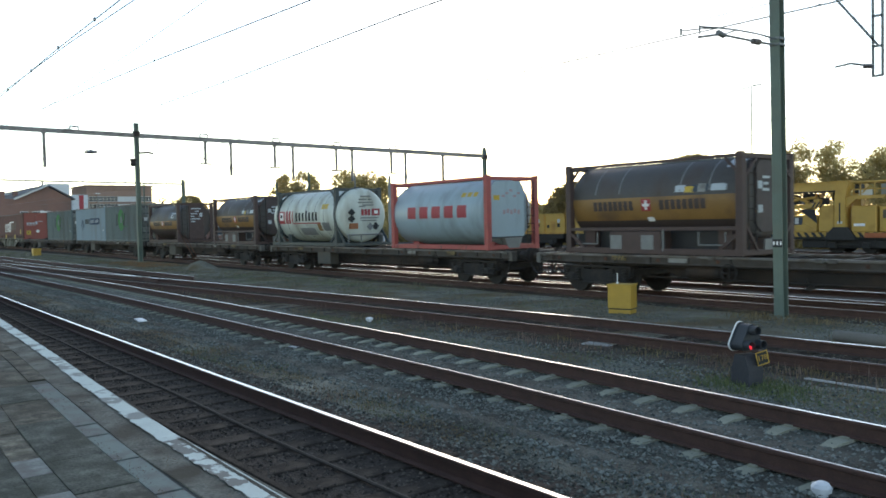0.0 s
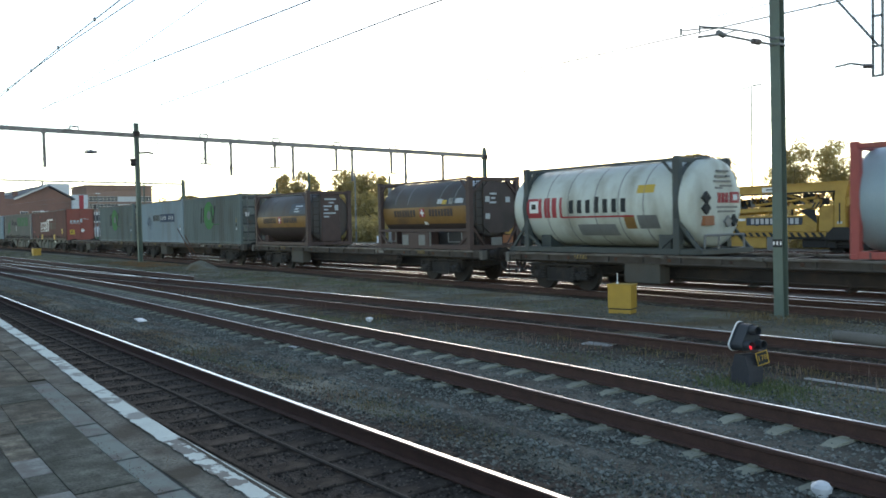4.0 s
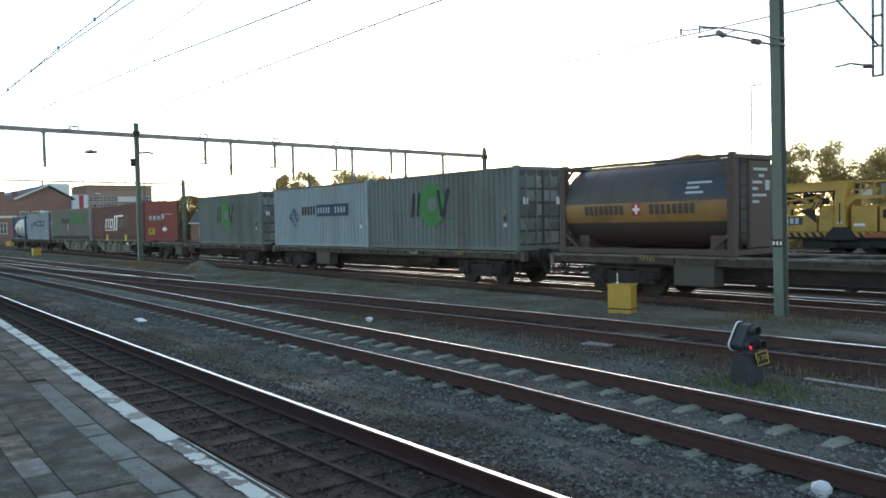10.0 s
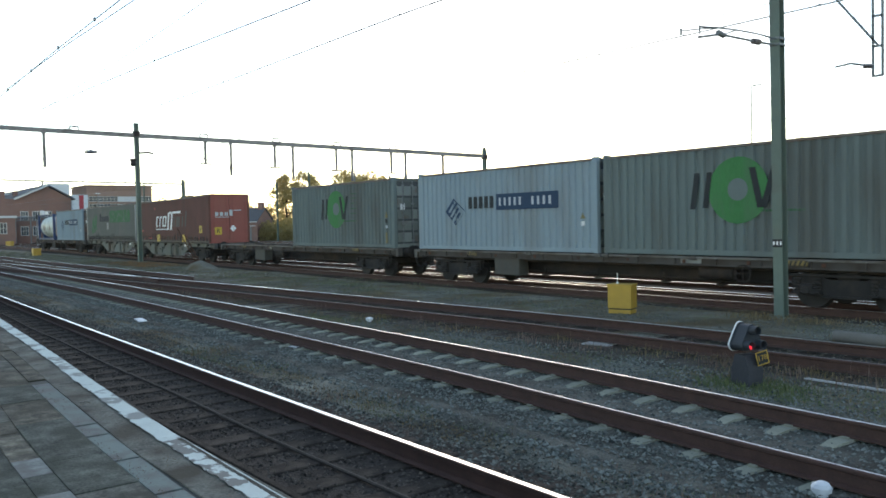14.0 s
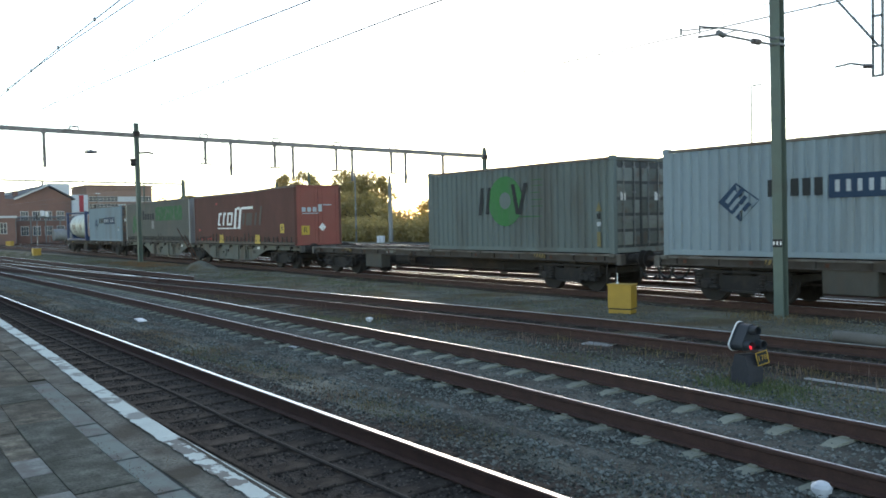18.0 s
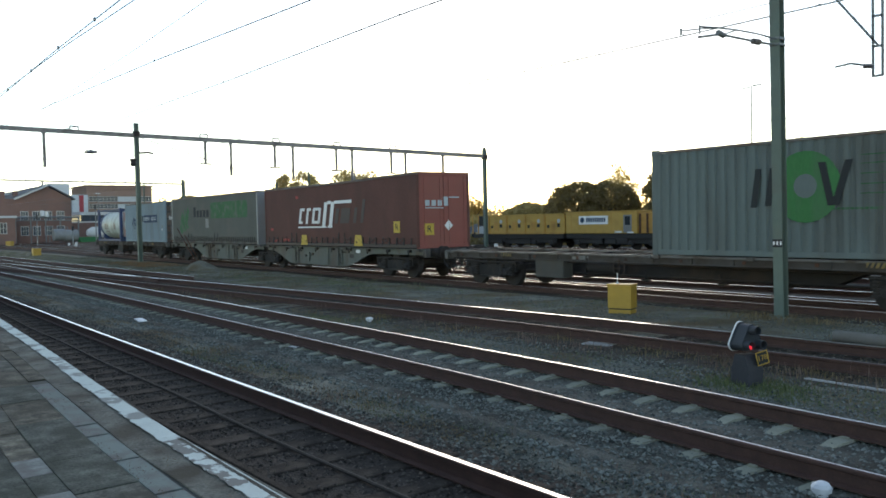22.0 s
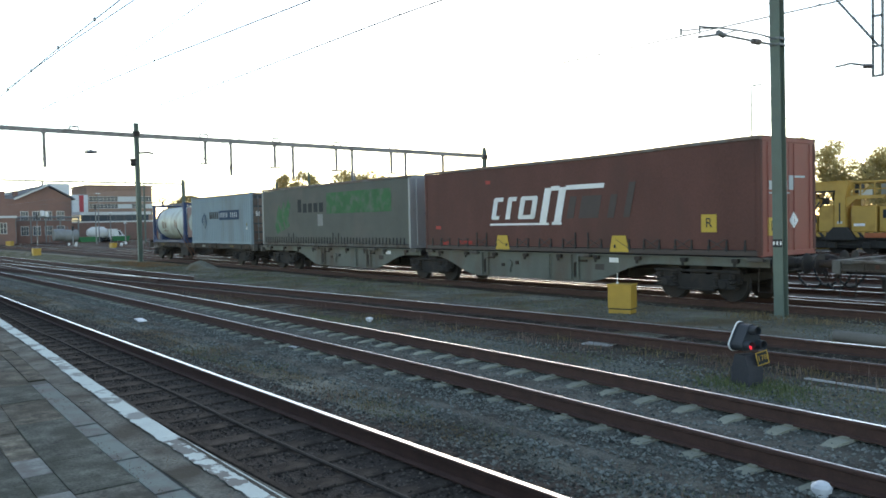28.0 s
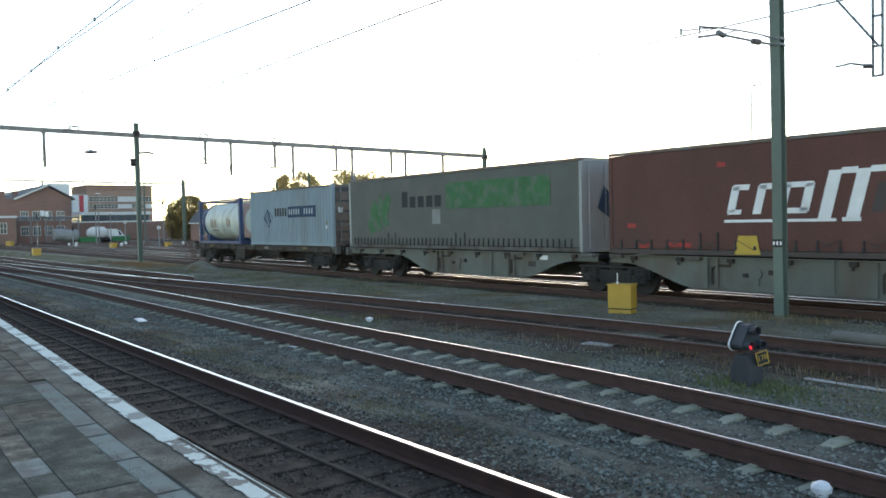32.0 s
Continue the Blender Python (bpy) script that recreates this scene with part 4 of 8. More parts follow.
def diamond_mark(b, h, z0, hgt, y):
    cx, cz = -2.3, z0 + 1.38
    decal(b, "diamond_emblem", [[(cx - 0.56, cz), (cx + 0.06, cz - 0.5), (cx - 0.08, cz + 0.46)]], y, NAVY, "navy half of the diamond emblem")
    for p, q in (((-0.08, 0.46), (0.56, 0.02)), ((0.56, 0.02), (0.06, -0.5)), ((-0.08, 0.46), (0.06, -0.5))):
        decal(b, "emblem_rim", [[(cx + p[0], cz + p[1] - 0.02), (cx + q[0] - 0.02, cz + q[1]), (cx + q[0] + 0.01, cz + q[1] + 0.02), (cx + p[0] + 0.02, cz + p[1] + 0.02)]], y - 0.002, NAVY, "thin navy rim of the emblem")
    for k in range(3):      # slanted strokes, pale on the navy half and navy beyond
        ox, oz = 0.1 * k - 0.16, 0.13 - 0.17 * k
        decal(b, "emblem_cut", [[(cx + ox - 0.2, cz + oz - 0.12), (cx + ox - 0.12, cz + oz - 0.18), (cx + ox + 0.14, cz + oz + 0.1), (cx + ox + 0.06, cz + oz + 0.16)]], y - 0.005, BLUEBOX, "pale slanted cut in the emblem")
        decal(b, "emblem_stroke", [[(cx + ox + 0.06, cz + oz + 0.02), (cx + ox + 0.15, cz + oz - 0.05), (cx + ox + 0.33, cz + oz + 0.14), (cx + ox + 0.24, cz + oz + 0.2)]], y - 0.007, NAVY, "navy slanted stroke")
    for bar in bars_row(-1.5, -0.05, z0 + 1.47, z0 + 1.88, 5, 0.3):
        decal(b, "letter_bar", [bar], y, DARKLOGO, "charcoal letter bar")
    decal(b, "name_panel", [rect(0.0, 2.97, z0 + 1.39, z0 + 1.93)], y, NAVY, "navy name panel")
    for bar in bars_row(0.15, 1.4, z0 + 1.53, z0 + 1.8, 5, 0.6) + bars_row(1.75, 2.8, z0 + 1.53, z0 + 1.8, 4, 0.6):
        decal(b, "letter_bar", [bar], y - 0.005, PALE, "pale letter bar")
    decal(b, "notice_plate", [rect(h - 0.64, h - 0.5, z0 + 0.82, z0 + 0.96)], y, WHITE, "small white notice plate")
    decal(b, "warning_sticker", [[(h - 0.67, z0 + 1.04), (h - 0.47, z0 + 1.04), (h - 0.57, z0 + 1.22)]], y, STICKER, "yellow triangular warning sticker")


def letter(ch, size, material, parent, m, name="lettering", label=""):
    cu = bpy.data.curves.new(name, "FONT")
    cu.body, cu.size, cu.extrude, cu.align_x, cu.align_y = ch, size, 0.002, "CENTER", "CENTER"
    tmp = bpy.data.objects.new(name, cu)
    me = bpy.data.meshes.new_from_object(tmp)
    bpy.data.objects.remove(tmp)
    me.materials.append(material)
    ob = new(name, me)
    ob.parent = parent
    ob.matrix_basis = m
    return tagged(ob, label)


FACE_SIDE = Matrix.Rotation(radians(90), 4, "X")                                             # reads from the platform side
FACE_END = Matrix.Rotation(radians(90), 4, "Z") @ Matrix.Rotation(radians(90), 4, "X")       # reads from ahead
REDPATCH = mat("red_patch", (0.36, 0.03, 0.025), 0.5, 0, 0.2)


def swoosh_mark(b, h, z0, hgt, y):
    def sl(x0, x1, za, zb, lean=0.25):
        x0, x1 = x0 - 0.07, x1 - 0.07
        return [(x0 + za * lean, z0 + za), (x1 + za * lean, z0 + za), (x1 + zb * lean, z0 + zb), (x0 + zb * lean, z0 + zb)]

    for polys in ([sl(-3.34, -3.12, 1.1, 1.76), sl(-3.3, -2.86, 1.66, 1.8), sl(-3.3, -2.94, 1.06, 1.18)], [sl(-2.62, -2.4, 1.06, 1.76), sl(-2.58, -2.2, 1.66, 1.8)], [sl(-2.0, -1.78, 1.1, 1.76), sl(-1.96, -1.24, 1.67, 1.8), sl(-1.96, -1.24, 1.06, 1.19), sl(-1.42, -1.2, 1.1, 1.76)]):
        decal(b, "emblem_block", polys, y - 0.003, WHITE, "white slanted stroke")
    for x0, x1 in ((-0.94, -0.3), (-0.3, 1.52)):
        decal(b, "swoosh_emblem", [sl(x0, x0 + 0.3, 0.9, 2.02), sl(x0 + 0.28, x1, 1.93, 2.07)], y - 0.005, WHITE, "white swoosh stroke")
    decal(b, "emblem_rule", [rect(-3.2, -0.35, z0 + 0.86, z0 + 0.93)], y - 0.005, WHITE, "thin white rule")
    decal(b, "emblem_rule", [rect(-0.22, 0.2, z0 + 0.86, z0 + 0.95)], y - 0.005, WHITE, "thin white rule")
    for x0, x1, zb in ((0.22, 0.5, 1.72), (0.72, 1.5, 1.72), (1.85, 2.1, 1.72), (2.45, 2.68, 2.05)):
        decal(b, "shadow_block", [sl(x0, x1, 1.05, zb)], y - 0.003, DARKTARP, "dark slanted block")
    for x in (-2.55, 2.5):
        decal(b, "flap", [[(x - 0.35, z0 + 0.06), (x + 0.35, z0 + 0.06), (x + 0.25, z0 + 0.53), (x - 0.25, z0 + 0.53)]], y - 0.03, FLAP, "yellow tarpaulin flap")
    decal(b, "square_sign", [rect(5.25, 5.71, z0 + 0.62, z0 + 1.08)], y - 0.006, FLAP, "yellow square sign")
    letter("R", 0.36, BLACK, b, Matrix.Translation((5.48, y - 0.013, z0 + 0.85)) @ FACE_SIDE, label="black letter on the yellow sign")
    part("square_sign", G().box(h - 0.01, h + 0.004, -0.96, -0.51, z0 + 0.52, z0 + 0.97), FLAP, b, "yellow square sign")
    letter("R", 0.38, BLACK, b, Matrix.Translation((h + 0.007, -0.735, z0 + 0.745)) @ FACE_END, label="black letter on the yellow sign")
    g = G().add([(h + 0.006, 0.22, z0 + 0.68), (h + 0.006, 0.42, z0 + 0.88), (h + 0.006, 0.22, z0 + 1.1), (h + 0.006, 0.02, z0 + 0.88)], [(0, 1, 2, 3)])
    g.add([(h - 0.012, 0.22, z0 + 0.68), (h - 0.012, 0.42, z0 + 0.88), (h - 0.012, 0.22, z0 + 1.1), (h - 0.012, 0.02, z0 + 0.88)], [(3, 2, 1, 0)])
    part("diamond_placard", g, WHITE, b, "white diamond placard")
    for i in range(4):
        y0 = -0.9 + i * 0.3
        part("end_emblem_bar", G().box(h - 0.01, h + 0.005, y0, y0 + 0.2, z0 + 1.66, z0 + 1.88 + (0.14 if i > 2 else 0)), PALE, b, "small white block")
    part("end_emblem_rule", G().box(h - 0.01, h + 0.005, 0.25, 0.75, z0 + 1.97, z0 + 2.02), PALE, b, "thin white rule")
    part("end_emblem_rule", G().box(h - 0.01, h + 0.005, -0.9, 0.0, z0 + 1.56, z0 + 1.6), PALE, b, "thin white rule")
    for x, z, s in ((-6.3, 0.75, 0.3), (-3.4, 2.28, 0.24), (-4.9, 0.22, 0.7), (-5.9, 0.18, 0.4)):
        decal(b, "repair_patch", [[(x, z0 + z), (x + s, z0 + z), (x + s, z0 + z + 0.11), (x, z0 + z + 0.13)]], y - 0.005, REDPATCH, "red repair patch")


def leaf_mark(b, h, z0, hgt, y):
    for i in range(3):
        x, z = -5.25 + i * 0.52, z0 + 0.55 + i * 0.14
        decal(b, "leaf_emblem", [[(x - 0.14, z + 0.45), (x + 0.1, z + 0.0), (x + 0.5, z + 0.14), (x + 0.3, z + 0.45), (x + 0.62, z + 1.15), (x + 0.36, z + 1.5), (x - 0.02, z + 0.8)]], y - 0.003, GREENTARP, "faded green leaf stroke")
    for bar in [rect(-2.79, -2.4, z0 + 1.62, z0 + 2.24)] + bars_row(-2.25, -0.05, z0 + 1.6, z0 + 2.03, 4, 0.3):
        decal(b, "letter_bar", [bar], y - 0.005, DARKLOGO, "charcoal letter bar")
    decal(b, "paper_notice", [rect(-0.77, -0.26, z0 + 0.95, z0 + 1.5)], y - 0.005, GREYBAR, "grey printed notice")
    decal(b, "green_panel", [rect(0.12, 5.55, z0 + 1.5, z0 + 2.45)], y - 0.005, GREENTARP, "faded green name panel")
    part("end_emblem", G().add([(h + 0.004, -0.55, z0 + 1.35), (h + 0.004, 0.05, z0 + 1.0), (h + 0.004, 0.3, z0 + 1.55), (h + 0.004, -0.25, z0 + 2.05)], [(0, 1, 2, 3)]), NAVY, b, "navy diamond emblem")


PINKLOGO = mat("faded_pink_vinyl", (0.36, 0.26, 0.28), 0.5, 0, 0.2, 6, 40, 0.1)


def five_blocks(b, h, z0, hgt, bl, r, zc):
    for i in range(5):
        on_barrel(b, "letter_block", [(-1.89 + i * 0.79, -1.35 + i * 0.79, z0 + 1.16, z0 + 1.61)], r, zc, REDLOGO, "red letter block")
    for x in (1.36, 1.7, 2.04):
        on_barrel(b, "warning_plate", [(x, x + 0.24, z0 + 1.9, z0 + 2.06)], r, zc, FLAP, "faded yellow plate")
    ep = part("end_panel", G().plate([(-1.0, z0 + 0.45), (0.5, z0 + 0.45), (0.56, z0 + 0.5), (0.56, z0 + 2.2), (0.38, z0 + 2.42), (-0.8, z0 + 2.42), (-1.0, z0 + 2.18)], 0.06, 0.14), TANKBLUE, b, "grey-blue clad end panel with cut corners")
    ep.matrix_basis = Matrix.Translation((h, 0, 0)) @ Matrix.Rotation(radians(90), 4, "Z")
    part("panel_edge", G().box(h - 0.07, h - 0.045, -1.0, 0.56, z0 + 0.42, z0 + 0.46), BLACK, b)
    for x in (-2.6, -1.2, 0.3, 1.8):
        part("rail_plate", G().box(x, x + 0.03, -1.225, -1.215, z0 + 0.02, z0 + 0.16), FRAMEDARK, b)
    for s in (-1, 1):
        part("top_beam", G().box(-h + 0.2, h - 0.2, s * 1.12 - 0.06, s * 1.12 + 0.06, z0 + 2.46, z0 + 2.575, c=0.01), TANKRED, b)
    for i in range(5):
        part("end_letter_bar", G().box(h - 0.065, h - 0.052, -0.45 + i * 0.17, -0.34 + i * 0.17, z0 + 1.25 + 0.04 * (i % 2), z0 + 1.4 + 0.04 * (i % 2)), PINKLOGO, b, "faded pink letter bar")
        part("end_letter_bar", G().box(h - 0.065, h - 0.052, -0.5 + i * 0.18, -0.36 + i * 0.18, z0 + 1.85 + 0.1 * (i % 3), z0 + 1.93 + 0.1 * (i % 3)), PINKLOGO, b, "faded pink letter bar")
    part("end_plate", G().box(h - 0.065, h - 0.052, -0.88, -0.6, z0 + 1.75, z0 + 1.92), FLAP, b, "faded yellow plate")
    part("valve_box", G().plate([(-0.42, z0 + 0.42), (0.42, z0 + 0.42), (0.25, z0 + 0.05), (-0.25, z0 + 0.05)], -0.01, 0.22), GALV, b).matrix_basis = Matrix.Translation((h - 0.02, 0, 0)) @ Matrix.Rotation(radians(90), 4, "Z")


ORANGEP = mat("orange_plate", (0.3, 0.11, 0.045), 0.5, 0, 0.15)


def stripes_mark(b, h, z0, hgt, bl, r, zc):
    on_barrel(b, "emblem_square", [(-2.9, -2.2, z0 + 1.08, z0 + 1.7)], r, zc, REDLOGO, "dark red emblem square")
    on_barrel(b, "emblem_disc", [(-2.74, -2.34, z0 + 1.24, z0 + 1.62)], r, zc, WHITE, "white emblem core", off=0.011)
    on_barrel(b, "emblem_dot", [(-2.64, -2.44, z0 + 1.36, z0 + 1.52)], r, zc, BLACK, "black emblem dot", off=0.016)
    for i, w in enumerate((0.26, 0.2, 0.09)):
        on_barrel(b, "emblem_stripe", [(-2.08 + i * 0.34, -2.08 + i * 0.34 + w, z0 + 1.08, z0 + 1.7)], r, zc, REDLOGO, "dark red stripe")
    for i in range(7):
        on_barrel(b, "letter_block", [(-1.0 + i * 0.34, -0.82 + i * 0.34, z0 + 1.2, z0 + (1.68 if i == 3 else 1.6))], r, zc, DARKLOGO, "charcoal letter block")
    on_barrel(b, "red_rule", [(-1.35, 1.5, z0 + 1.06, z0 + 1.11)], r, zc, REDLOGO, "red rule")
    on_barrel(b, "orange_plate", [(1.12, 1.5, z0 + 0.72, z0 + 1.06)], r, zc, ORANGE, "orange warning plate")
    on_barrel(b, "data_plate", [(-0.75, 0.75, z0 + 0.52, z0 + 0.86)], r, zc, GREYBAR, "grey data plate")
    on_barrel(b, "warning_plate", [(1.6, 2.2, z0 + 1.72, z0 + 1.95)], r, zc, FLAP, "faded yellow plate")
    on_barrel(b, "data_plate", [(1.6, 2.3, z0 + 0.72, z0 + 1.1)], r, zc, GALV, "grey placards")
    for q in (-1, 1):
        part("end_ring", G().lathe([(q * (h - 0.16), r + 0.01), (q * (h - 0.14), r + 0.06), (q * (h - 0.02), r + 0.06), (q * h, r + 0.01)], 40, axis="x", c=(0, 0, zc), cap=False), FRAMEDARK, b, smooth=True)
    for x in (-1.95, -1.05, 0.05, 0.95, 1.85):
        part("rib_ring", G().lathe([(x - 0.02, r + 0.004), (x, r + 0.012), (x + 0.02, r + 0.004)], 40, axis="x", c=(0, 0, zc), cap=False), GREYBAR, b, "thin grey seam ring", smooth=True)
    x = bl + 0.045
    for k in range(3):
        part("end_stripe", G().box(x - 0.12, x, -0.2 + k * 0.17, -0.09 + k * 0.17, zc - 0.02, zc + 0.26), REDLOGO, b, "dark red stripe on the dished end")
    part("end_emblem", G().box(x - 0.12, x, 0.36, 0.76, zc - 0.02, zc + 0.28), REDLOGO, b, "dark red emblem on the dished end")
    part("emblem_core", G().box(x - 0.02, x + 0.004, 0.46, 0.66, zc + 0.05, zc + 0.21), WHITE, b, "white emblem core")
    for k, (y0, y1, zz) in enumerate(((-0.2, 0.3, 0.82), (-0.3, 0.1, 0.68), (0.2, 0.35, 0.68), (-0.35, 0.4, 0.54), (-0.1, 0.45, 0.42), (-0.3, 0.0, 0.36), (-0.25, 0.7, -0.16), (-0.2, 0.6, -0.28))):
        part("data_bar", G().box(x - 0.2, x - 0.01, y0, y1, zc + zz, zc + zz + 0.055), GREYBAR, b, "small grey data bar")
    for y0, z_, m_ in ((-0.7, 0.12, DARKLOGO), (-0.7, -0.16, DARKLOGO), (0.25, -0.52, GREYBAR), (0.55, -0.5, DARKLOGO)):
        part("diamond_placard", G().add([(x, y0 - 0.17, zc + z_), (x, y0, zc + z_ - 0.17), (x, y0 + 0.17, zc + z_), (x, y0, zc + z_ + 0.17), (x - 0.15, y0 - 0.17, zc + z_), (x - 0.15, y0, zc + z_ - 0.17), (x - 0.15, y0 + 0.17, zc + z_), (x - 0.15, y0, zc + z_ + 0.17)], [(0, 1, 2, 3), (7, 6, 5, 4), (0, 4, 5, 1), (1, 5, 6, 2), (2, 6, 7, 3), (3, 7, 4, 0)]), m_, b, "diamond hazard placard")
    part("end_plate", G().box(x - 0.14, x, -0.8, -0.4, zc - 0.62, zc - 0.36), ORANGEP, b, "orange warning plate")
    xe = h + 0.62
    g = G().pipe([(xe, -0.95, z0 + 0.1), (xe, -0.95, z0 + 0.52), (xe, 0.85, z0 + 0.52), (xe, 0.85, z0 + 0.1)], 0.03, 8).pipe([(xe, -0.3, z0 + 0.52), (xe, -0.3, z0 + 0.05)], 0.025, 6)
    part("guard_rail", g, GALV, b)
    for q in (-1, 1):
        for y in (-1.14, 1.14):
            part("base_rail", G().box(min(q * h, q * (h + 0.68)), max(q * h, q * (h + 0.68)), y - 0.06, y + 0.06, z0 + 0.012, z0 + 0.16, c=0.01), FRAMEDARK, b)
            part("end_brace", G().bar((q * (h - 0.1), y, z0 + 0.95), (q * (h + 0.62), y, z0 + 0.12), 0.07, 0.09), FRAMEDARK, b)
        part("end_sill", G().box(min(q * (h + 0.6), q * (h + 0.7)), max(q * (h + 0.6), q * (h + 0.7)), -1.2, 1.2, z0 + 0.012, z0 + 0.15, c=0.01), FRAMEDARK, b)


def cross_mark(b, h, z0, hgt, bl, r, zc):
    zb = 1.24 if r < 1.1 else 1.12
    for i in range(8):
        on_barrel(b, "letter_block", [(-2.02 + i * 0.19, -1.88 + i * 0.19, z0 + zb, z0 + zb + 0.27)], r, zc, TANKBROWN, "dark letter block")
    for i in range(8):
        on_barrel(b, "letter_block", [(0.38 + i * 0.19, 0.52 + i * 0.19, z0 + zb, z0 + zb + 0.27)], r, zc, TANKBROWN, "dark letter block")
    on_barrel(b, "red_shield", [(-0.24, 0.08, z0 + zb - 0.03, z0 + zb + 0.31)], r, zc, REDLOGO, "red shield")
    on_barrel(b, "white_cross", [(-0.12, -0.04, z0 + zb + 0.01, z0 + zb + 0.27), (-0.2, 0.04, z0 + zb + 0.1, z0 + zb + 0.18)], r, zc, WHITE, "white cross on the shield", off=0.011)
    if r < 1.1:      # separate small plates
        for x0, x1, m_ in ((0.9, 1.22, PALE), (1.4, 1.95, FRAMEBLUE2), (2.05, 2.4, PALE)):
            on_barrel(b, "data_plate", [(x0, x1, z0 + zb + 0.46, z0 + zb + 0.64)], r, zc, m_, "small data plate")
        return
    on_barrel(b, "data_panel", [(1.0, 2.75, z0 + zb + 0.42, z0 + zb + 0.95)], r, zc, FRAMEBLUE2, "dull dark blue data panel")
    for k, (x0, x1) in enumerate(((1.55, 2.3), (1.55, 1.95), (1.55, 2.1))):
        on_barrel(b, "data_bar", [(x0, x1, z0 + zb + 0.78 - k * 0.13, z0 + zb + 0.84 - k * 0.13)], r, zc, PALE, "small pale data bar", off=0.012)


SLATE = mat("slate_grey_cladding", (0.062, 0.046, 0.046), 0.6, 0, 0.3, 1.5, 30, 0.1, dirt=(0.035, 0.03, 0.028), amount=0.4)


def boxed_mark(b, h, z0, hgt, bl, r, zc):
    cross_mark(b, h, z0, hgt, bl, r, zc)
    on_barrel(b, "small_plate", [(-0.1, 0.12, z0 + 0.92, z0 + 1.04)], r, zc, WHITE, "small white plate")
    part("heater_box", G().box(-1.3, 0.5, -1.2, -0.7, z0 + 0.06, z0 + 0.64, c=0.015), FRAMEBROWN, b, "dark brown equipment box")
    for x in (-1.27, -0.15):
        part("lid", G().box(x, x + 0.42, -1.212, -1.2, z0 + 0.14, z0 + 0.54), GALV, b, "pale grey hatch")
    part("post", G().box(0.56, 0.61, -1.2, -1.15, z0 + 0.1, z0 + 0.7), GALV, b)
    part("mid_rail", G().box(-h + 0.15, h - 0.15, -1.2, -1.1, z0 + 0.66, z0 + 0.76, c=0.01), FRAMEBROWN, b)
    # black sheet standing in for the shade below the barrel
    part("back_panel", G().box(-h + 0.2, h - 0.2, -0.66, -0.62, z0 + 0.08, z0 + 0.66), BLACK, b)
    for x in (-2.6, 1.7):
        part("rack", G().pipe([(x, -1.16, z0 + 0.62), (x, -1.16, z0 + 0.28), (x + 0.8, -1.16, z0 + 0.28), (x + 0.8, -1.16, z0 + 0.62)], 0.02, 6), GALV, b)
    ep = part("end_panel", G().plate([(-0.55, z0 + 0.85), (-0.25, z0 + 0.6), (0.7, z0 + 0.6), (0.98, z0 + 0.85), (0.98, z0 + 2.1), (0.65, z0 + 2.46), (-0.3, z0 + 2.46), (-0.55, z0 + 2.2)], 0.06, 0.12), SLATE, b, "dark slate-grey clad end panel")
    ep.matrix_basis = Matrix.Translation((h, 0, 0)) @ Matrix.Rotation(radians(90), 4, "Z")
    for y0, z1 in ((-0.42, 1.72), (0.55, 1.7), (-0.42, 1.1)):
        part("hazard_plate", G().box(h - 0.06, h - 0.045, y0, y0 + 0.2, z0 + z1, z0 + z1 + 0.2), PALE, b, "small pale placard")
    part("orange_plate", G().box(h - 0.02, h - 0.005, 0.35, 0.85, z0 + 0.2, z0 + 0.5), ORANGEP, b, "orange warning plate")
    for e in (-1, 1):
        part("end_diagonal", G().bar((h - 0.03, e * 1.12, z0 + 0.9), (h - 0.03, e * 0.5, z0 + 0.12), 0.07, 0.07), FRAMEBROWN, b)
        part("top_diagonal", G().bar((h - 0.03, e * 1.12, z0 + 1.95), (h - 0.03, e * 0.55, z0 + 2.5), 0.07, 0.07), FRAMEBROWN, b)
    part("valve_plate", G().box(h - 0.03, h - 0.01, -0.2, 0.3, z0 + 0.14, z0 + 0.42), GALV, b)
    on_barrel(b, "small_plate", [(1.2, 1.48, z0 + 1.68, z0 + 1.84)], r, zc, FLAP, "small yellow plate")
    on_barrel(b, "small_plate", [(1.62, 1.86, z0 + 1.68, z0 + 1.9)], r, zc, PANELGREY, "small blue-grey plate", off=0.014)
    on_barrel(b, "small_plate", [(2.02, 2.48, z0 + 1.7, z0 + 1.86)], r, zc, PALE, "small pale plate", off=0.014)
    on_barrel(b, "corner_placard", [(2.3, 2.78, z0 + 2.3, z0 + 2.54)], r, zc, PALE, "pale placard near the barrel top", off=0.012)
    for y0, y1, zz in ((-0.2, 0.12, 1.98), (-0.15, 0.05, 1.82), (-0.22, 0.1, 1.66)):
        part("data_bar", G().box(h - 0.062, h - 0.05, y0, y1, z0 + zz, z0 + zz + 0.07), PALE, b, "pale data bar")


def panel_mark(b, h, z0, hgt, bl, r, zc):
    cross_mark(b, h, z0, hgt, bl, r, zc)
    part("end_panel", G().box(h - 0.2, h - 0.05, -0.45, 0.62, z0 + 0.15, z0 + 2.5, c=0.05), FRAMEBROWN, b, "dark brown end panel")
    for k, (y0, y1) in enumerate(((-0.25, 0.4), (0.0, 0.25), (-0.3, 0.15), (-0.3, -0.05), (-0.3, 0.35), (-0.3, 0.0))):
        zz = z0 + 2.2 - k * 0.17
        part("data_bar", G().box(h - 0.06, h - 0.044, y0, y1, zz, zz + 0.07), PALE, b, "pale data bar")
    part("data_bar", G().box(h - 0.06, h - 0.044, 0.3, 0.5, z0 + 1.69, z0 + 1.95), PALE, b, "pale data block")


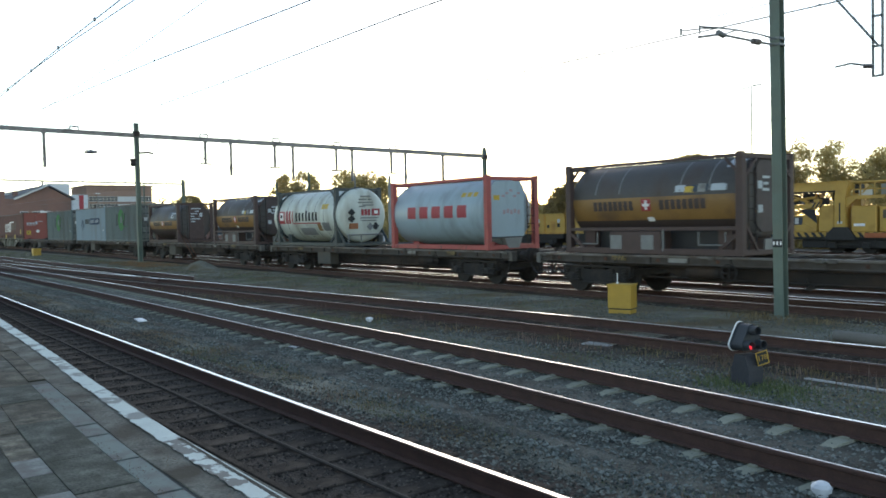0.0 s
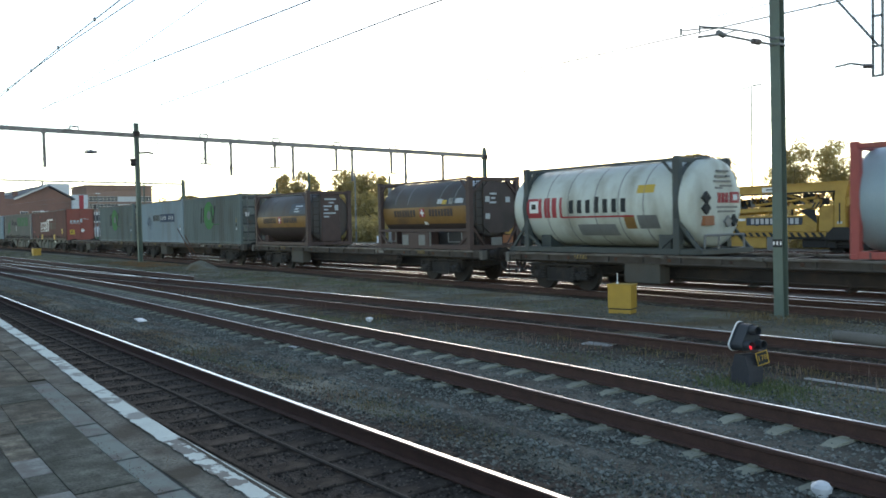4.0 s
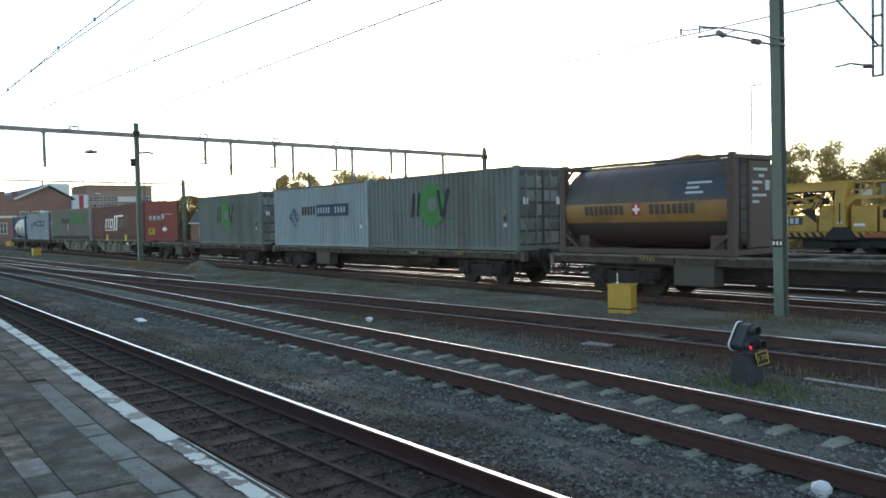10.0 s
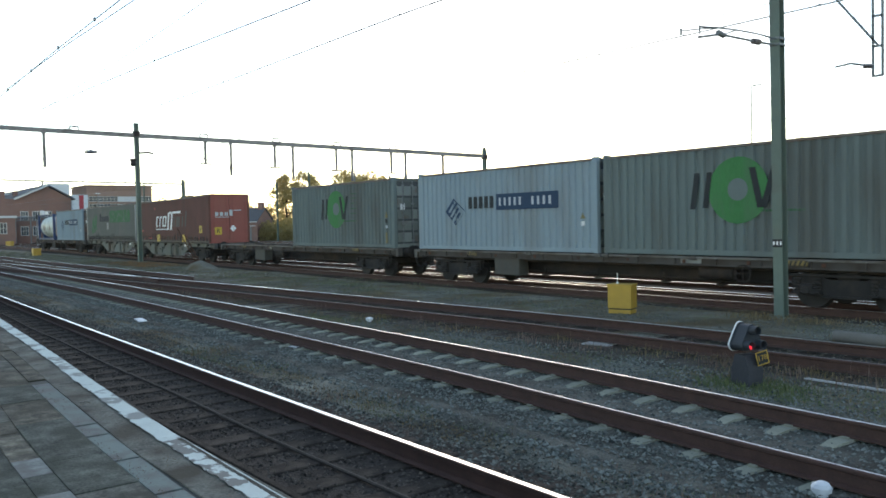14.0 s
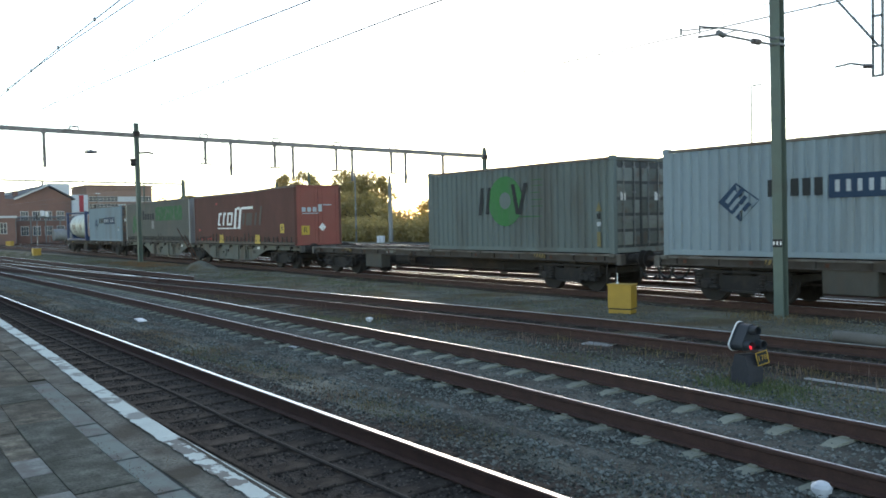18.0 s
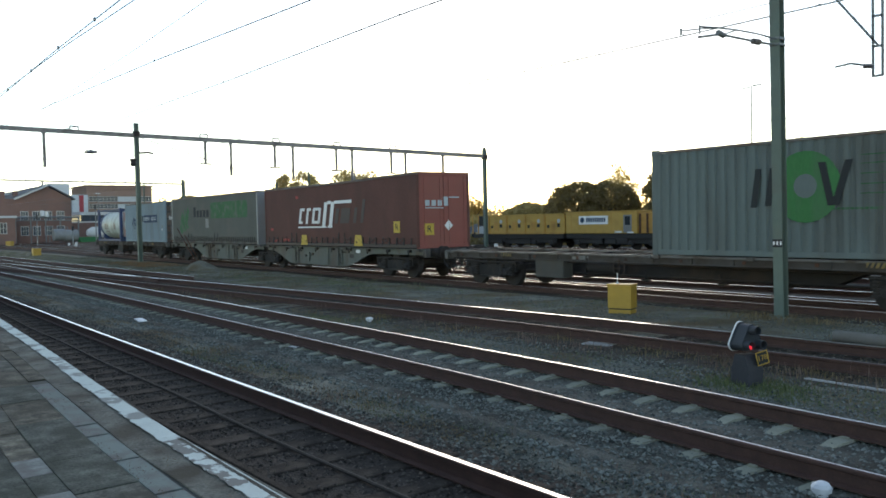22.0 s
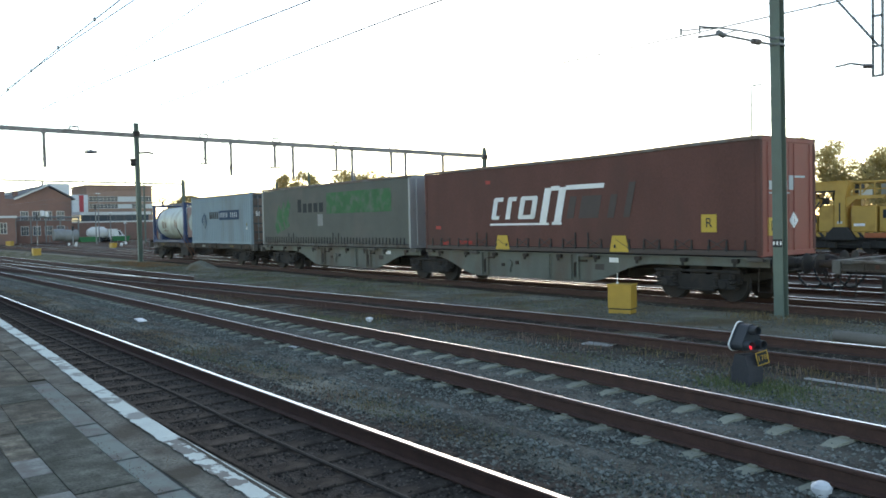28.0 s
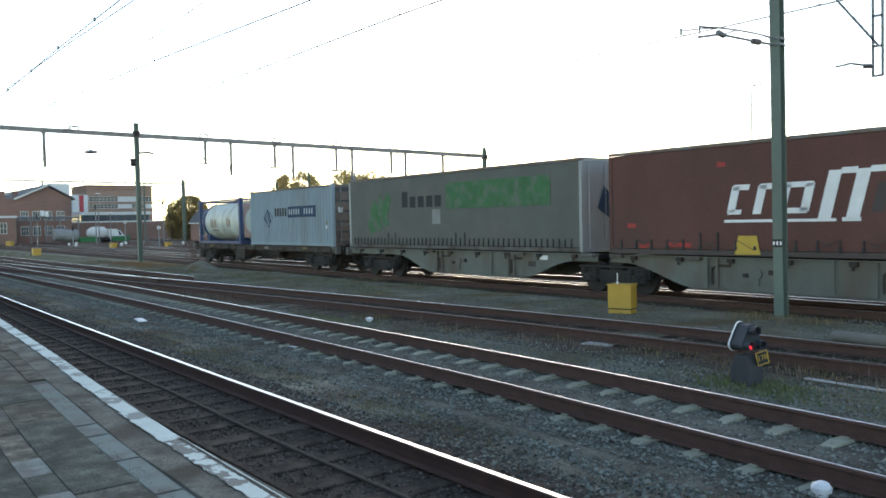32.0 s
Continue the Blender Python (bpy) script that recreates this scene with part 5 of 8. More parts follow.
LETTERBROWN = mat("faded_brown_vinyl", (0.24, 0.19, 0.15), 0.5, 0, 0.2)
PINKPANEL = mat("pale_reddish_panel", (0.5, 0.33, 0.29), 0.6, 0, 0.12, 2, 30, 0.1, dirt=(0.36, 0.3, 0.27), amount=0.4)


def blue_mark(b, h, z0, hgt, bl, r, zc):
    for x0, x1, za, zb in ((-1.6, -1.45, -0.35, 0.2), (-1.38, -1.2, -0.35, 0.12), (-1.0, -0.85, -0.3, 0.1), (-0.78, -0.66, -0.3, 0.1), (0.9, 1.1, -0.35, 0.2), (1.2, 1.5, -0.3, 0.1), (-1.6, -0.6, -0.55, -0.48)):
        on_barrel(b, "letter_block", [(x0, x1, zc + za, zc + zb)], r, zc, LETTERBROWN, "faded brown letter block")
    part("ring", G().lathe([(-bl + 0.35, r + 0.004), (-bl + 0.37, r + 0.014), (-bl + 0.75, r + 0.014), (-bl + 0.77, r + 0.004)], 40, axis="x", c=(0, 0, zc), cap=False), FRAMEBLUE, b, "dark blue band round the barrel", smooth=True)
    part("end_panel", G().box(h - 0.13, h - 0.06, -0.95, 0.9, z0 + 0.35, z0 + 2.3, c=0.04), PINKPANEL, b, "pale reddish end panel")


flat_wagon("grimy flat container wagon with half its deck empty", 61.0, 19.9, box_at=3.6, wheel_at=-2.5)
flat_wagon("grimy flat container wagon carrying two tank containers", 41.0, 19.9, box_at=-6.0 + 2.2, wheel_at=5.0)
flat_wagon("grimy flat container wagon with an empty middle deck", 20.55, 20.7, box_at=-4.6, wheel_at=4.5)
flat_wagon("grimy flat container wagon carrying two ribbed containers", -0.05, 20.2, box_at=-4.3, wheel_at=4.6)
flat_wagon("grimy flat container wagon with half its deck empty", -20.2, 19.9, box_at=-6.0 + 1.9, wheel_at=-1.2)
belly_wagon("long grey-green articulated wagon under two swap bodies", -45.6, 30.6, [(-7.35, 7.1, -8.4, -3.7), (7.35, 7.1, 3.3, 8.35)])
flat_wagon("dark grimy flat wagon at the end of the train", -70.5, 19.4, box_at=-2.0, wheel_at=3.0, dark=True)

PALLET = "ribbed freight containers"
box_container("grey-green ribbed container with a green disc emblem", PALLET, 4.59, 9.12, 2.83, 2.5, GREYBOX, DOORGREY, lock_mark)
box_container("pale blue ribbed container with a navy name panel", PALLET, -4.78, 9.12, 2.83, 2.5, BLUEBOX, DOORGREY, diamond_mark)
box_container("grey-green ribbed container with worn placarded doors", PALLET, -15.63, 9.12, 2.83, 2.5, GREYBOX, DOORGREY, lined_mark)
box_container("pale blue ribbed container with rusty doors", PALLET, -66.25, 9.12, 2.83, 2.5, BLUEBOX, DOORRUST, diamond_mark)
curtain_body("brown-red curtain swap body with a white swoosh emblem", -38.28, 13.94, 2.89, 2.6, TARPBROWN, REDEND, TARPBROWN, swoosh_mark, rise=0.09, front=-0.03)
curtain_body("grey curtain swap body with a faded green panel", -53.25, 13.8, 2.89, 2.5, TARPGREY, ALU, ALU, leaf_mark)
tank_container("grey-blue tank container in a red frame", 46.05, 6.058, 2.59, TANKRED, [TANKBLUE], [], 1.19, FLOOR + 1.34, five_blocks, "full")
tank_container("white tank container in a dark frame with striped emblem", 35.45, 6.058, 2.65, FRAMEDARK, [TANKWHITE], [], 1.23, FLOOR + 1.405, stripes_mark, "round")
STRIPED = [TANKDARK, ORANGE, TANKBROWN]
tank_container("dark tank container with an orange stripe over an equipment box", 55.85, 6.058, 2.62, FRAMEBROWN, STRIPED, [(0, 1.02, 2), (1.02, 1.58, 1)], 1.08, FLOOR + 1.52, boxed_mark, "boxed")
tank_container("dark tank container with an orange stripe over an equipment box", 26.55, 6.058, 2.62, FRAMEBROWN, STRIPED, [(0, 1.02, 2), (1.02, 1.58, 1)], 1.08, FLOOR + 1.52, boxed_mark, "boxed")
tank_container("dark brown tank container with an orange stripe and ladder", 14.15, 6.058, 2.62, FRAMEBROWN, STRIPED, [(0, 0.97, 2), (0.97, 1.5, 1)], 1.2, FLOOR + 1.36, panel_mark, "boxed")
tank_container("white tank container in a dark blue frame", -75.55, 6.4, 2.59, FRAMEBLUE, [TANKWHITE], [], 1.1, FLOOR + 1.3, blue_mark, "plain")
# ---------- platform ----------
PLAT = 0.76
SLAB = mat("grey_paving_slab", (0.111, 0.109, 0.089), 0.9, 0, 0.95, 9, 60, 0.8, dirt=(0.06, 0.06, 0.047), amount=0.5, dscale=5, rand=0.3, spec=0.2)
LIGHTSLAB = mat("pale_paving_slab", (0.145, 0.18, 0.16), 0.85, 0, 0.15, 4, 60, 0.25, dirt=(0.12, 0.115, 0.105), amount=0.45, dscale=5, rand=0.15)
COPING = mat("worn_coping_concrete", (0.151, 0.148, 0.123), 0.9, 0, 1.0, 7, 60, 0.6, dirt=(0.068, 0.06, 0.045), amount=0.55, dscale=3.5, rand=0.1, spec=0.2)
SAND = mat("sandy_joint", (0.075, 0.073, 0.06), 0.95, 0, 0.3, 6, 60, 0.4)


def edge_y(x):
    return table([(-60, 6.6), (-40, 4.75), (-30, 3.8), (-20, 2.9), (-14, 2.4), (-11, 2.23), (-9.1, 2.117), (-7.7, 2.02), (-6.6, 1.95), (-5.8, 1.9), (-5.1, 1.87), (-4.2, 1.84), (-3.5, 1.82), (-3.0, 1.82), (4, 2.1), (24, 2.15)], x)


def off_edge(o):
    return lambda x: edge_y(x) - o


platform = thing("platform", "station platform paved with grey slabs and a worn white edge", "platform", kind="structure")
part("wall", G().sweep([(0, -1.0), (0, -0.06), (-6, -0.06), (-6, -1.0)], line(off_edge(0.05), -60, 16, 1.0, PLAT)), COPING, platform)
random.seed(5)
# coping blocks, pale guide tiles, slab rows, each piece on its own
def lay(o0, o1, length, x0, x1, material, name, z=PLAT, gap=0.006, stagger=0.0, alt=None, at=()):
    """A row of pieces between two distances from the edge; at: (start, end, material) of odd pieces."""
    n = int((x1 - x0) / length)
    row = [(x0 + i * length + stagger, x0 + (i + 1) * length + stagger - gap, alt if alt and random.random() < 0.09 else material) for i in range(n)]
    if at:
        head = [(a, b, m) for a, b, m in row if b <= at[0][0]]
        if head and at[0][0] - head[-1][1] > 0.05:
            head.append((head[-1][1] + gap, at[0][0] - gap, material))
        row = head + [(a, b - gap, m) for a, b, m in at]
        x = at[-1][1]
        while x < x1:
            row.append((x, x + length - gap, material))
            x += length
    for a, b, m in row:
        dz = random.uniform(-0.004, 0.004)
        g = G()
        pa, pb = [(a, edge_y(a) - o0), (a, edge_y(a) - o1)], [(b, edge_y(b) - o0), (b, edge_y(b) - o1)]
        c = 0.003
        vs = [(pa[0][0], pa[0][1], z - 0.08), (pb[0][0], pb[0][1], z - 0.08), (pb[1][0], pb[1][1], z - 0.08), (pa[1][0], pa[1][1], z - 0.08)]
        vs += [(x, y, z + dz - c) for x, y, _ in vs]
        cx, cy = sum(v[0] for v in vs[:4]) / 4, sum(v[1] for v in vs[:4]) / 4
        vs += [(x + (c if x < cx else -c), y + (c if y < cy else -c), z + dz) for x, y, _ in vs[:4]]
        g.add(vs, [(0, 1, 5, 4), (1, 2, 6, 5), (2, 3, 7, 6), (3, 0, 4, 7), (4, 5, 9, 8), (5, 6, 10, 9), (6, 7, 11, 10), (7, 4, 8, 11), (8, 9, 10, 11)])
        part(name, g, m, platform)


SPECK = mat("speckled_pale_slab", (0.19, 0.205, 0.185), 0.85, 0, 0.5, 12, 50, 0.4, dirt=(0.13, 0.12, 0.11), amount=0.5, dscale=9)
part("bedding", G().sweep([(-0.012, 0.0), (-6, 0.0), (-6, -0.06), (-0.012, -0.06)], line(edge_y, -60, 16, 1.0, PLAT - 0.009)), SAND, platform)
BROWNSLAB = mat("brown_paving_slab", (0.128, 0.116, 0.088), 0.9, 0, 1.2, 9, 60, 0.8, dirt=(0.055, 0.05, 0.036), amount=0.5, dscale=5, rand=0.3, spec=0.2)
GREENSLAB = mat("mossy_paving_slab", (0.095, 0.102, 0.084), 0.9, 0, 1.2, 7, 60, 0.8, dirt=(0.05, 0.055, 0.042), amount=0.5, dscale=4, rand=0.25, spec=0.2)
lay(0.0, 0.332, 2.5, -40, 15.5, COPING, "coping_block")
lay(0.335, 0.472, 0.55, -26, -7.7, BROWNSLAB, "guide_tile", alt=SLAB)
lay(0.335, 0.477, 0.42, -7.64, 15.5, LIGHTSLAB, "guide_tile", at=((-7.64, -6.9, LIGHTSLAB), (-6.88, -5.82, LIGHTSLAB), (-5.8, -5.48, LIGHTSLAB), (-5.46, -4.8, LIGHTSLAB), (-4.78, -4.06, LIGHTSLAB), (-4.04, -3.4, LIGHTSLAB)))
lay(0.48, 0.797, 0.6, -24, 15.5, SLAB, "paving_slab", stagger=0.3, at=((-8.6, -7.7, BROWNSLAB), (-7.7, -6.95, GREENSLAB), (-6.95, -6.45, BROWNSLAB), (-6.45, -6.13, BROWNSLAB), (-6.13, -5.02, GREENSLAB), (-5.02, -4.32, GREENSLAB), (-4.32, -3.6, SLAB)))
lay(0.8, 0.955, 0.3, -16, 15.5, SLAB, "paving_slab", at=((-7.4, -6.87, BROWNSLAB), (-6.87, -6.3, SLAB), (-6.3, -5.92, BROWNSLAB), (-5.92, -5.18, BROWNSLAB), (-5.18, -4.8, SPECK), (-4.8, -4.4, GREENSLAB), (-4.4, -4.0, SPECK), (-4.0, -3.5, SLAB)))
lay(0.958, 1.25, 0.6, -14, 15.5, GREENSLAB, "paving_slab")
lay(1.253, 1.56, 0.6, -12, 15.5, SLAB, "paving_slab", stagger=0.3)
for k in range(12):
    lay(1.563 + k * 0.31, 1.87 + k * 0.31, 0.6, -8, 15.5, SLAB, "paving_slab", stagger=0.3 * (k % 2))
# the white line: a thin paint film, worn through in patches
PAINT = mat("white_edge_line", (0.52, 0.58, 0.53), 0.7, 0, 0.15, 6, 70, 0.2, dirt=(0.125, 0.122, 0.108), amount=0.25, dscale=4.5, sharp=0.06)
PAINTWORN = mat("worn_white_edge_line", (0.52, 0.58, 0.53), 0.7, 0, 0.15, 6, 70, 0.2, dirt=(0.125, 0.122, 0.108), amount=0.43, dscale=7, sharp=0.03)
x = -40.0
while x < 15.5:
    near = -5.1 < x < 3.0
    step = 0.5 if not near else 0.25
    k = 6
    vs = []
    for q in range(k + 1):
        xx = x + step * q / k
        vs += [(xx, edge_y(xx) - 0.008 - 0.006 * random.random(), PLAT + 0.0065), (xx, edge_y(xx) - 0.138 - random.uniform(-0.012, 0.012), PLAT + 0.0065)]
    if near:
        # rim: the coping edge's bright highlight laid on as a pale strip
        rim = [(a, edge_y(a) - (0.016 if q % 2 else 0.006), c) for q, (a, b, c) in enumerate(vs)]
        vs = [(a, b if q % 2 else edge_y(a) - 0.035 - 0.012 * random.random(), c) for q, (a, b, c) in enumerate(vs)]
        part("edge_paint", G().add(rim, [(2 * q, 2 * q + 1, 2 * q + 3, 2 * q + 2) for q in range(k)]), PAINT, platform)
    part("edge_paint", G().add(vs, [(2 * q, 2 * q + 1, 2 * q + 3, 2 * q + 2) for q in range(k)]), PAINTWORN if near else PAINT, platform)
    x += step

# ---------- loose stones, weeds ----------
rng = np.random.default_rng(3)


def stones(name, label, spots, material):
    """spots: (x, y, z, size); every stone is a squashed, jittered octahedron-like lump."""
    base = np.array([(1, 0, 0), (-1, 0, 0), (0, 1, 0), (0, -1, 0), (0, 0, 1), (0.6, 0.6, -0.4), (-0.6, 0.6, -0.4), (-0.6, -0.6, -0.4), (0.6, -0.6, -0.4)])
    tri = [(4, 0, 2), (4, 2, 1), (4, 1, 3), (4, 3, 0), (0, 5, 2), (2, 6, 1), (1, 7, 3), (3, 8, 0)]
    g = G()
    for x, y, z, s in spots:
        v = base * (1 + rng.uniform(-0.3, 0.3, (9, 1))) * s * np.array([1, rng.uniform(0.6, 1.0), rng.uniform(0.5, 0.8)])
        t = rng.uniform(0, 6.28)
        c, d = math.cos(t), math.sin(t)
        g.add([(x + p[0] * c - p[1] * d, y + p[0] * d + p[1] * c, z + p[2]) for p in v], tri)
    me = bpy.data.meshes.new(name)
    me.from_pydata(g.v, [], g.f)
    me.materials.append(material)
    return tagged(new(name, me), label, "ballast", kind="stuff")


def scatter(fn, half0, half1, x0, x1, n, z, s0, s1):
    out = []
    for i in range(n):
        q = rng.uniform(0, 1) ** 1.8
        x = x1 + (x0 - x1) * q
        o = rng.uniform(half0, half1)
        out.append((x, fn(x) + o, z + rng.uniform(-0.015, 0.012), rng.uniform(s0, s1)))
    return out


def patchy(pts, scale, cut, seed):
    """Keeps the spots that fall into uneven patches."""
    return [p for p in pts if noise.noise((p[0] * scale, p[1] * scale * 1.6, seed)) + 0.25 * noise.noise((p[0] * scale * 3, p[1] * scale * 4, seed + 5)) > cut]


mid12 = lambda x: (y_one(x) + y_two(x)) / 2
mid23 = lambda x: (y_two(x) + y_three(x)) / 2
between = [p for p in scatter(y_two, -1.55, 1.65, -48, 5, 64000, -0.208, 0.011, 0.032)]
stones("ballast_stones", "loose grey crushed stone between the pale sleepers", between, BALLAST)
stones("ballast_stones", "loose grey stones over the sleeper ends", scatter(y_two, -1.5, -1.05, -36, 5, 7500, -0.18, 0.011, 0.028) + scatter(y_two, 1.15, 1.45, -36, 5, 3000, -0.183, 0.011, 0.026), BALLAST)
stones("ballast_stones", "grey stones spilled beside the pale sleepers", scatter(y_two, -1.95, -1.5, -40, 5, 9000, -0.226, 0.012, 0.034) + patchy(scatter(y_two, -2.4, -1.7, -40, 5, 9000, -0.236, 0.01, 0.03), 0.6, 0.0, 3), BALLAST)
stones("ballast_stones", "loose dark stones between the platform rails", scatter(y_one, -1.2, 0.7, -30, 5, 30000, -0.193, 0.009, 0.027), DARKSTONE)
MIDSTONE = mat("grimy_ballast_stone", (0.145, 0.148, 0.125), 0.95, 0, 0.3, 20, 200, 0.3, dirt=(0.09, 0.075, 0.06), amount=0.4, dscale=0.6, island=0.8, spec=0.2)
stones("ballast_stones", "grimy stones along the platform track", scatter(y_one, 0.8, 1.55, -36, 5, 22000, -0.197, 0.011, 0.028) + patchy(scatter(y_one, 1.45, 2.0, -34, 5, 14000, -0.232, 0.011, 0.028), 0.5, -0.15, 8), MIDSTONE)
stones("gravel", "scattered gravel between the tracks", patchy(scatter(mid12, -1.25, 1.0, -44, 5, 38000, -0.237, 0.006, 0.021), 0.45, -0.12, 1), PEBBLE)
stones("gravel", "scattered gravel beside the rusty siding", patchy(scatter(mid23, -1.2, 0.8, -44, 5, 36000, -0.228, 0.009, 0.028), 0.4, -0.25, 2), BALLAST)
stones("gravel", "dark scattered gravel beside the goods track", patchy(scatter(lambda x: 15.6, -2.2, 2.1, -60, -3, 22000, -0.236, 0.012, 0.034), 0.3, -0.15, 4), PEBBLE)
stones("gravel", "brown gravel between the rusty rails", scatter(y_three, -1.2, 1.3, -46, 5, 16000, -0.222, 0.012, 0.03), BROWNPEBBLE)

DEBRIS = mat("dry_leaf_debris", (0.12, 0.09, 0.062), 0.95, 0, 0.4, 20, 100, 0.2, island=0.6)
stones("joint_debris", "dry brown debris in the paving joints", scatter(lambda x: edge_y(x) - 0.455, -0.03, 0.03, -8.5, -2.5, 800, PLAT + 0.004, 0.0015, 0.005) + patchy(scatter(lambda x: edge_y(x) - 0.3, -0.14, 0.1, -8, -2.5, 2600, PLAT + 0.005, 0.002, 0.006), 1.6, 0.15, 6) + scatter(lambda x: edge_y(x) - 1.0, -0.5, 0.5, -8, -2.5, 300, PLAT + 0.005, 0.001, 0.004), DEBRIS)
DRYGRASS = mat("dry_weed", (0.23, 0.175, 0.105), 0.9, 0, 0.3, 5, 40, 0, island=0.4)
GREENGRASS = mat("short_green_grass", (0.13, 0.16, 0.06), 0.85, 0, 0.3, 5, 40, 0, island=0.4)
REDWEED = mat("reddish_weed", (0.19, 0.132, 0.1), 0.9, 0, 0.3, 5, 40, 0, island=0.4)


def tufts(name, label, spots, material, blades=16, kind="stuff", wide=1.0):
    g = G()
    for x, y, z, hgt in spots:
        for k in range(blades):
            t, sp = rng.uniform(0, 6.28), rng.uniform(0.1, 0.75)
            dx, dy = math.cos(t) * sp * hgt * 0.6, math.sin(t) * sp * hgt * 0.6
            bx, by = x + rng.normal() * 0.14, y + rng.normal() * 0.14
            hh, w = hgt * rng.uniform(0.4, 1.0), (0.002 + 0.003 * rng.uniform()) * wide
            px, py = -math.sin(t) * w, math.cos(t) * w
            g.add([(bx - px, by - py, z), (bx + px, by + py, z), (bx + dx * 0.4 + px, by + dy * 0.4 + py, z + hh * 0.6), (bx + dx * 0.4 - px, by + dy * 0.4 - py, z + hh * 0.6), (bx + dx, by + dy, z + hh)], [(0, 1, 2, 3), (3, 2, 4)])
    me = bpy.data.meshes.new(name)
    me.from_pydata(g.v, [], g.f)
    me.materials.append(material)
    return tagged(new(name, me), label, "weeds", kind=kind)


def spots(n, fx, y0, y1, x0, x1, h0, h1, z=-0.24, bias=1.4):
    out = []
    for i in range(n):
        x = x1 + (x0 - x1) * rng.uniform() ** bias
        out.append((x, fx(x) + rng.uniform(y0, y1), z, rng.uniform(h0, h1)))
    return out


def clumps(n, fx, y0, y1, x0, x1, h0, h1, each=9, spread=0.16, z=-0.24, bias=1.5):
    """Tufts that stand together in uneven clumps."""
    out = []
    for i in range(n):
        x = x1 + (x0 - x1) * rng.uniform() ** bias
        y, hh, k = fx(x) + rng.uniform(y0, y1), rng.uniform(h0, h1), int(each * rng.uniform(0.3, 1.7)) + 1
        sp = spread * rng.uniform(0.5, 1.8)
        out += [(x + rng.normal() * sp * 1.6, y + rng.normal() * sp, z, hh * rng.uniform(0.5, 1.1)) for _ in range(k)]
    return out


BROWNGRASS = mat("dull_brown_grass", (0.22, 0.165, 0.09), 0.9, 0, 0.3, 5, 40, 0, island=0.5, spec=0.1)
tufts("dry_weeds", "dry brown weeds between the tracks", clumps(46, mid12, -1.1, 0.35, -34, -2.5, 0.03, 0.11), BROWNGRASS, 12)
tufts("reddish_weeds", "reddish dead weeds between the tracks", clumps(30, mid12, -1.0, 0.4, -22, -2.5, 0.06, 0.2, each=4, spread=0.08), REDWEED, 9)
tufts("dry_weeds", "dry yellow-brown weeds far along the tracks", clumps(70, mid12, -1.2, 0.2, -48, -11, 0.03, 0.1, each=15, spread=0.34, bias=1.0), DRYGRASS, 10, wide=1.3)
tufts("reddish_weeds", "reddish dead stalks along the rusty siding", clumps(60, y_three, -1.7, -0.7, -34, -1, 0.1, 0.34, each=4, spread=0.14, bias=1.1), REDWEED, 8)
tufts("reddish_weeds", "reddish dead stalks between the rusty rails", clumps(26, y_three, -0.5, 0.6, -30, -1, 0.08, 0.24, each=4, bias=1.1), REDWEED, 7)
tufts("dry_weeds", "dry weeds along the rusty siding", clumps(46, y_three, -1.7, -0.75, -32, -2, 0.06, 0.24, each=7), BROWNGRASS, 10)
tufts("green_grass", "short green grass patches between the tracks", clumps(26, mid12, -0.9, 0.4, -16, -2.5, 0.02, 0.055, each=34, spread=0.2) + clumps(50, mid23, -0.5, 1.0, -20, -2, 0.02, 0.07, each=36, spread=0.26), GREENGRASS, 8)
tufts("green_grass", "green tuft round the foot of the shunting signal", [(-6.06 + rng.uniform(-0.5, 0.9), 10.0 + rng.uniform(-0.35, 0.2), -0.24, rng.uniform(0.05, 0.15)) for i in range(80)], GREENGRASS, 14)
tufts("dry_grass", "thin dull dry grass beside the goods track", clumps(150, lambda x: 15.6, -2.3, 2.0, -60, -3, 0.03, 0.09, each=14, spread=0.4), BROWNGRASS, 9)
tufts("dry_grass", "thin dull dry grass between the tracks", clumps(46, mid23, -0.6, 0.9, -24, -2, 0.02, 0.07, each=16, spread=0.3), BROWNGRASS, 8)
tufts("green_grass", "thin grass on the strip beside the goods track", clumps(90, lambda x: 15.8, -2.3, 1.8, -75, -4, 0.03, 0.1, each=18, spread=0.4), GREENGRASS, 8)
tufts("dry_weeds", "dry grass round the foot of the mast", [(-9.5 + rng.normal() * 0.5, 16.8 + rng.normal() * 0.25, -0.24, rng.uniform(0.06, 0.2)) for i in range(60)], BROWNGRASS, 12)
tufts("green_grass", "grey-green grass strip along the far goods track", spots(1500, lambda x: 16.2, -2.0, 2.0, -110, -22, 0.04, 0.11, bias=0.9), mat("grey_green_grass", (0.14, 0.142, 0.085), 0.9, 0, 0.3, 5, 40, 0, island=0.5), 9, wide=3.0)
for px, py in ((-4.75, 6.3), (-4.0, 6.1), (-6.2, 6.4), (-5.8, 10.2), (-3.6, 5.9), (-8.6, 6.5), (-5.2, 9.6), (-2.9, 5.6)):
    tufts("moss_patch", "low green moss and grass patch in the gravel", [(px + rng.normal() * 0.2, py + rng.normal() * 0.12, -0.235, rng.uniform(0.015, 0.05)) for i in range(70)], GREENGRASS, 9)
tufts("dry_weeds", "orange-brown dry grass round the mast foot", [(-51 + rng.uniform(-6, 4), 16.6 + rng.uniform(-0.9, 1.6), -0.24, rng.uniform(0.06, 0.16)) for i in range(420)], mat("orange_dry_grass", (0.25, 0.125, 0.05), 0.9, 0, 0.3, 5, 40, 0, island=0.4), 10)
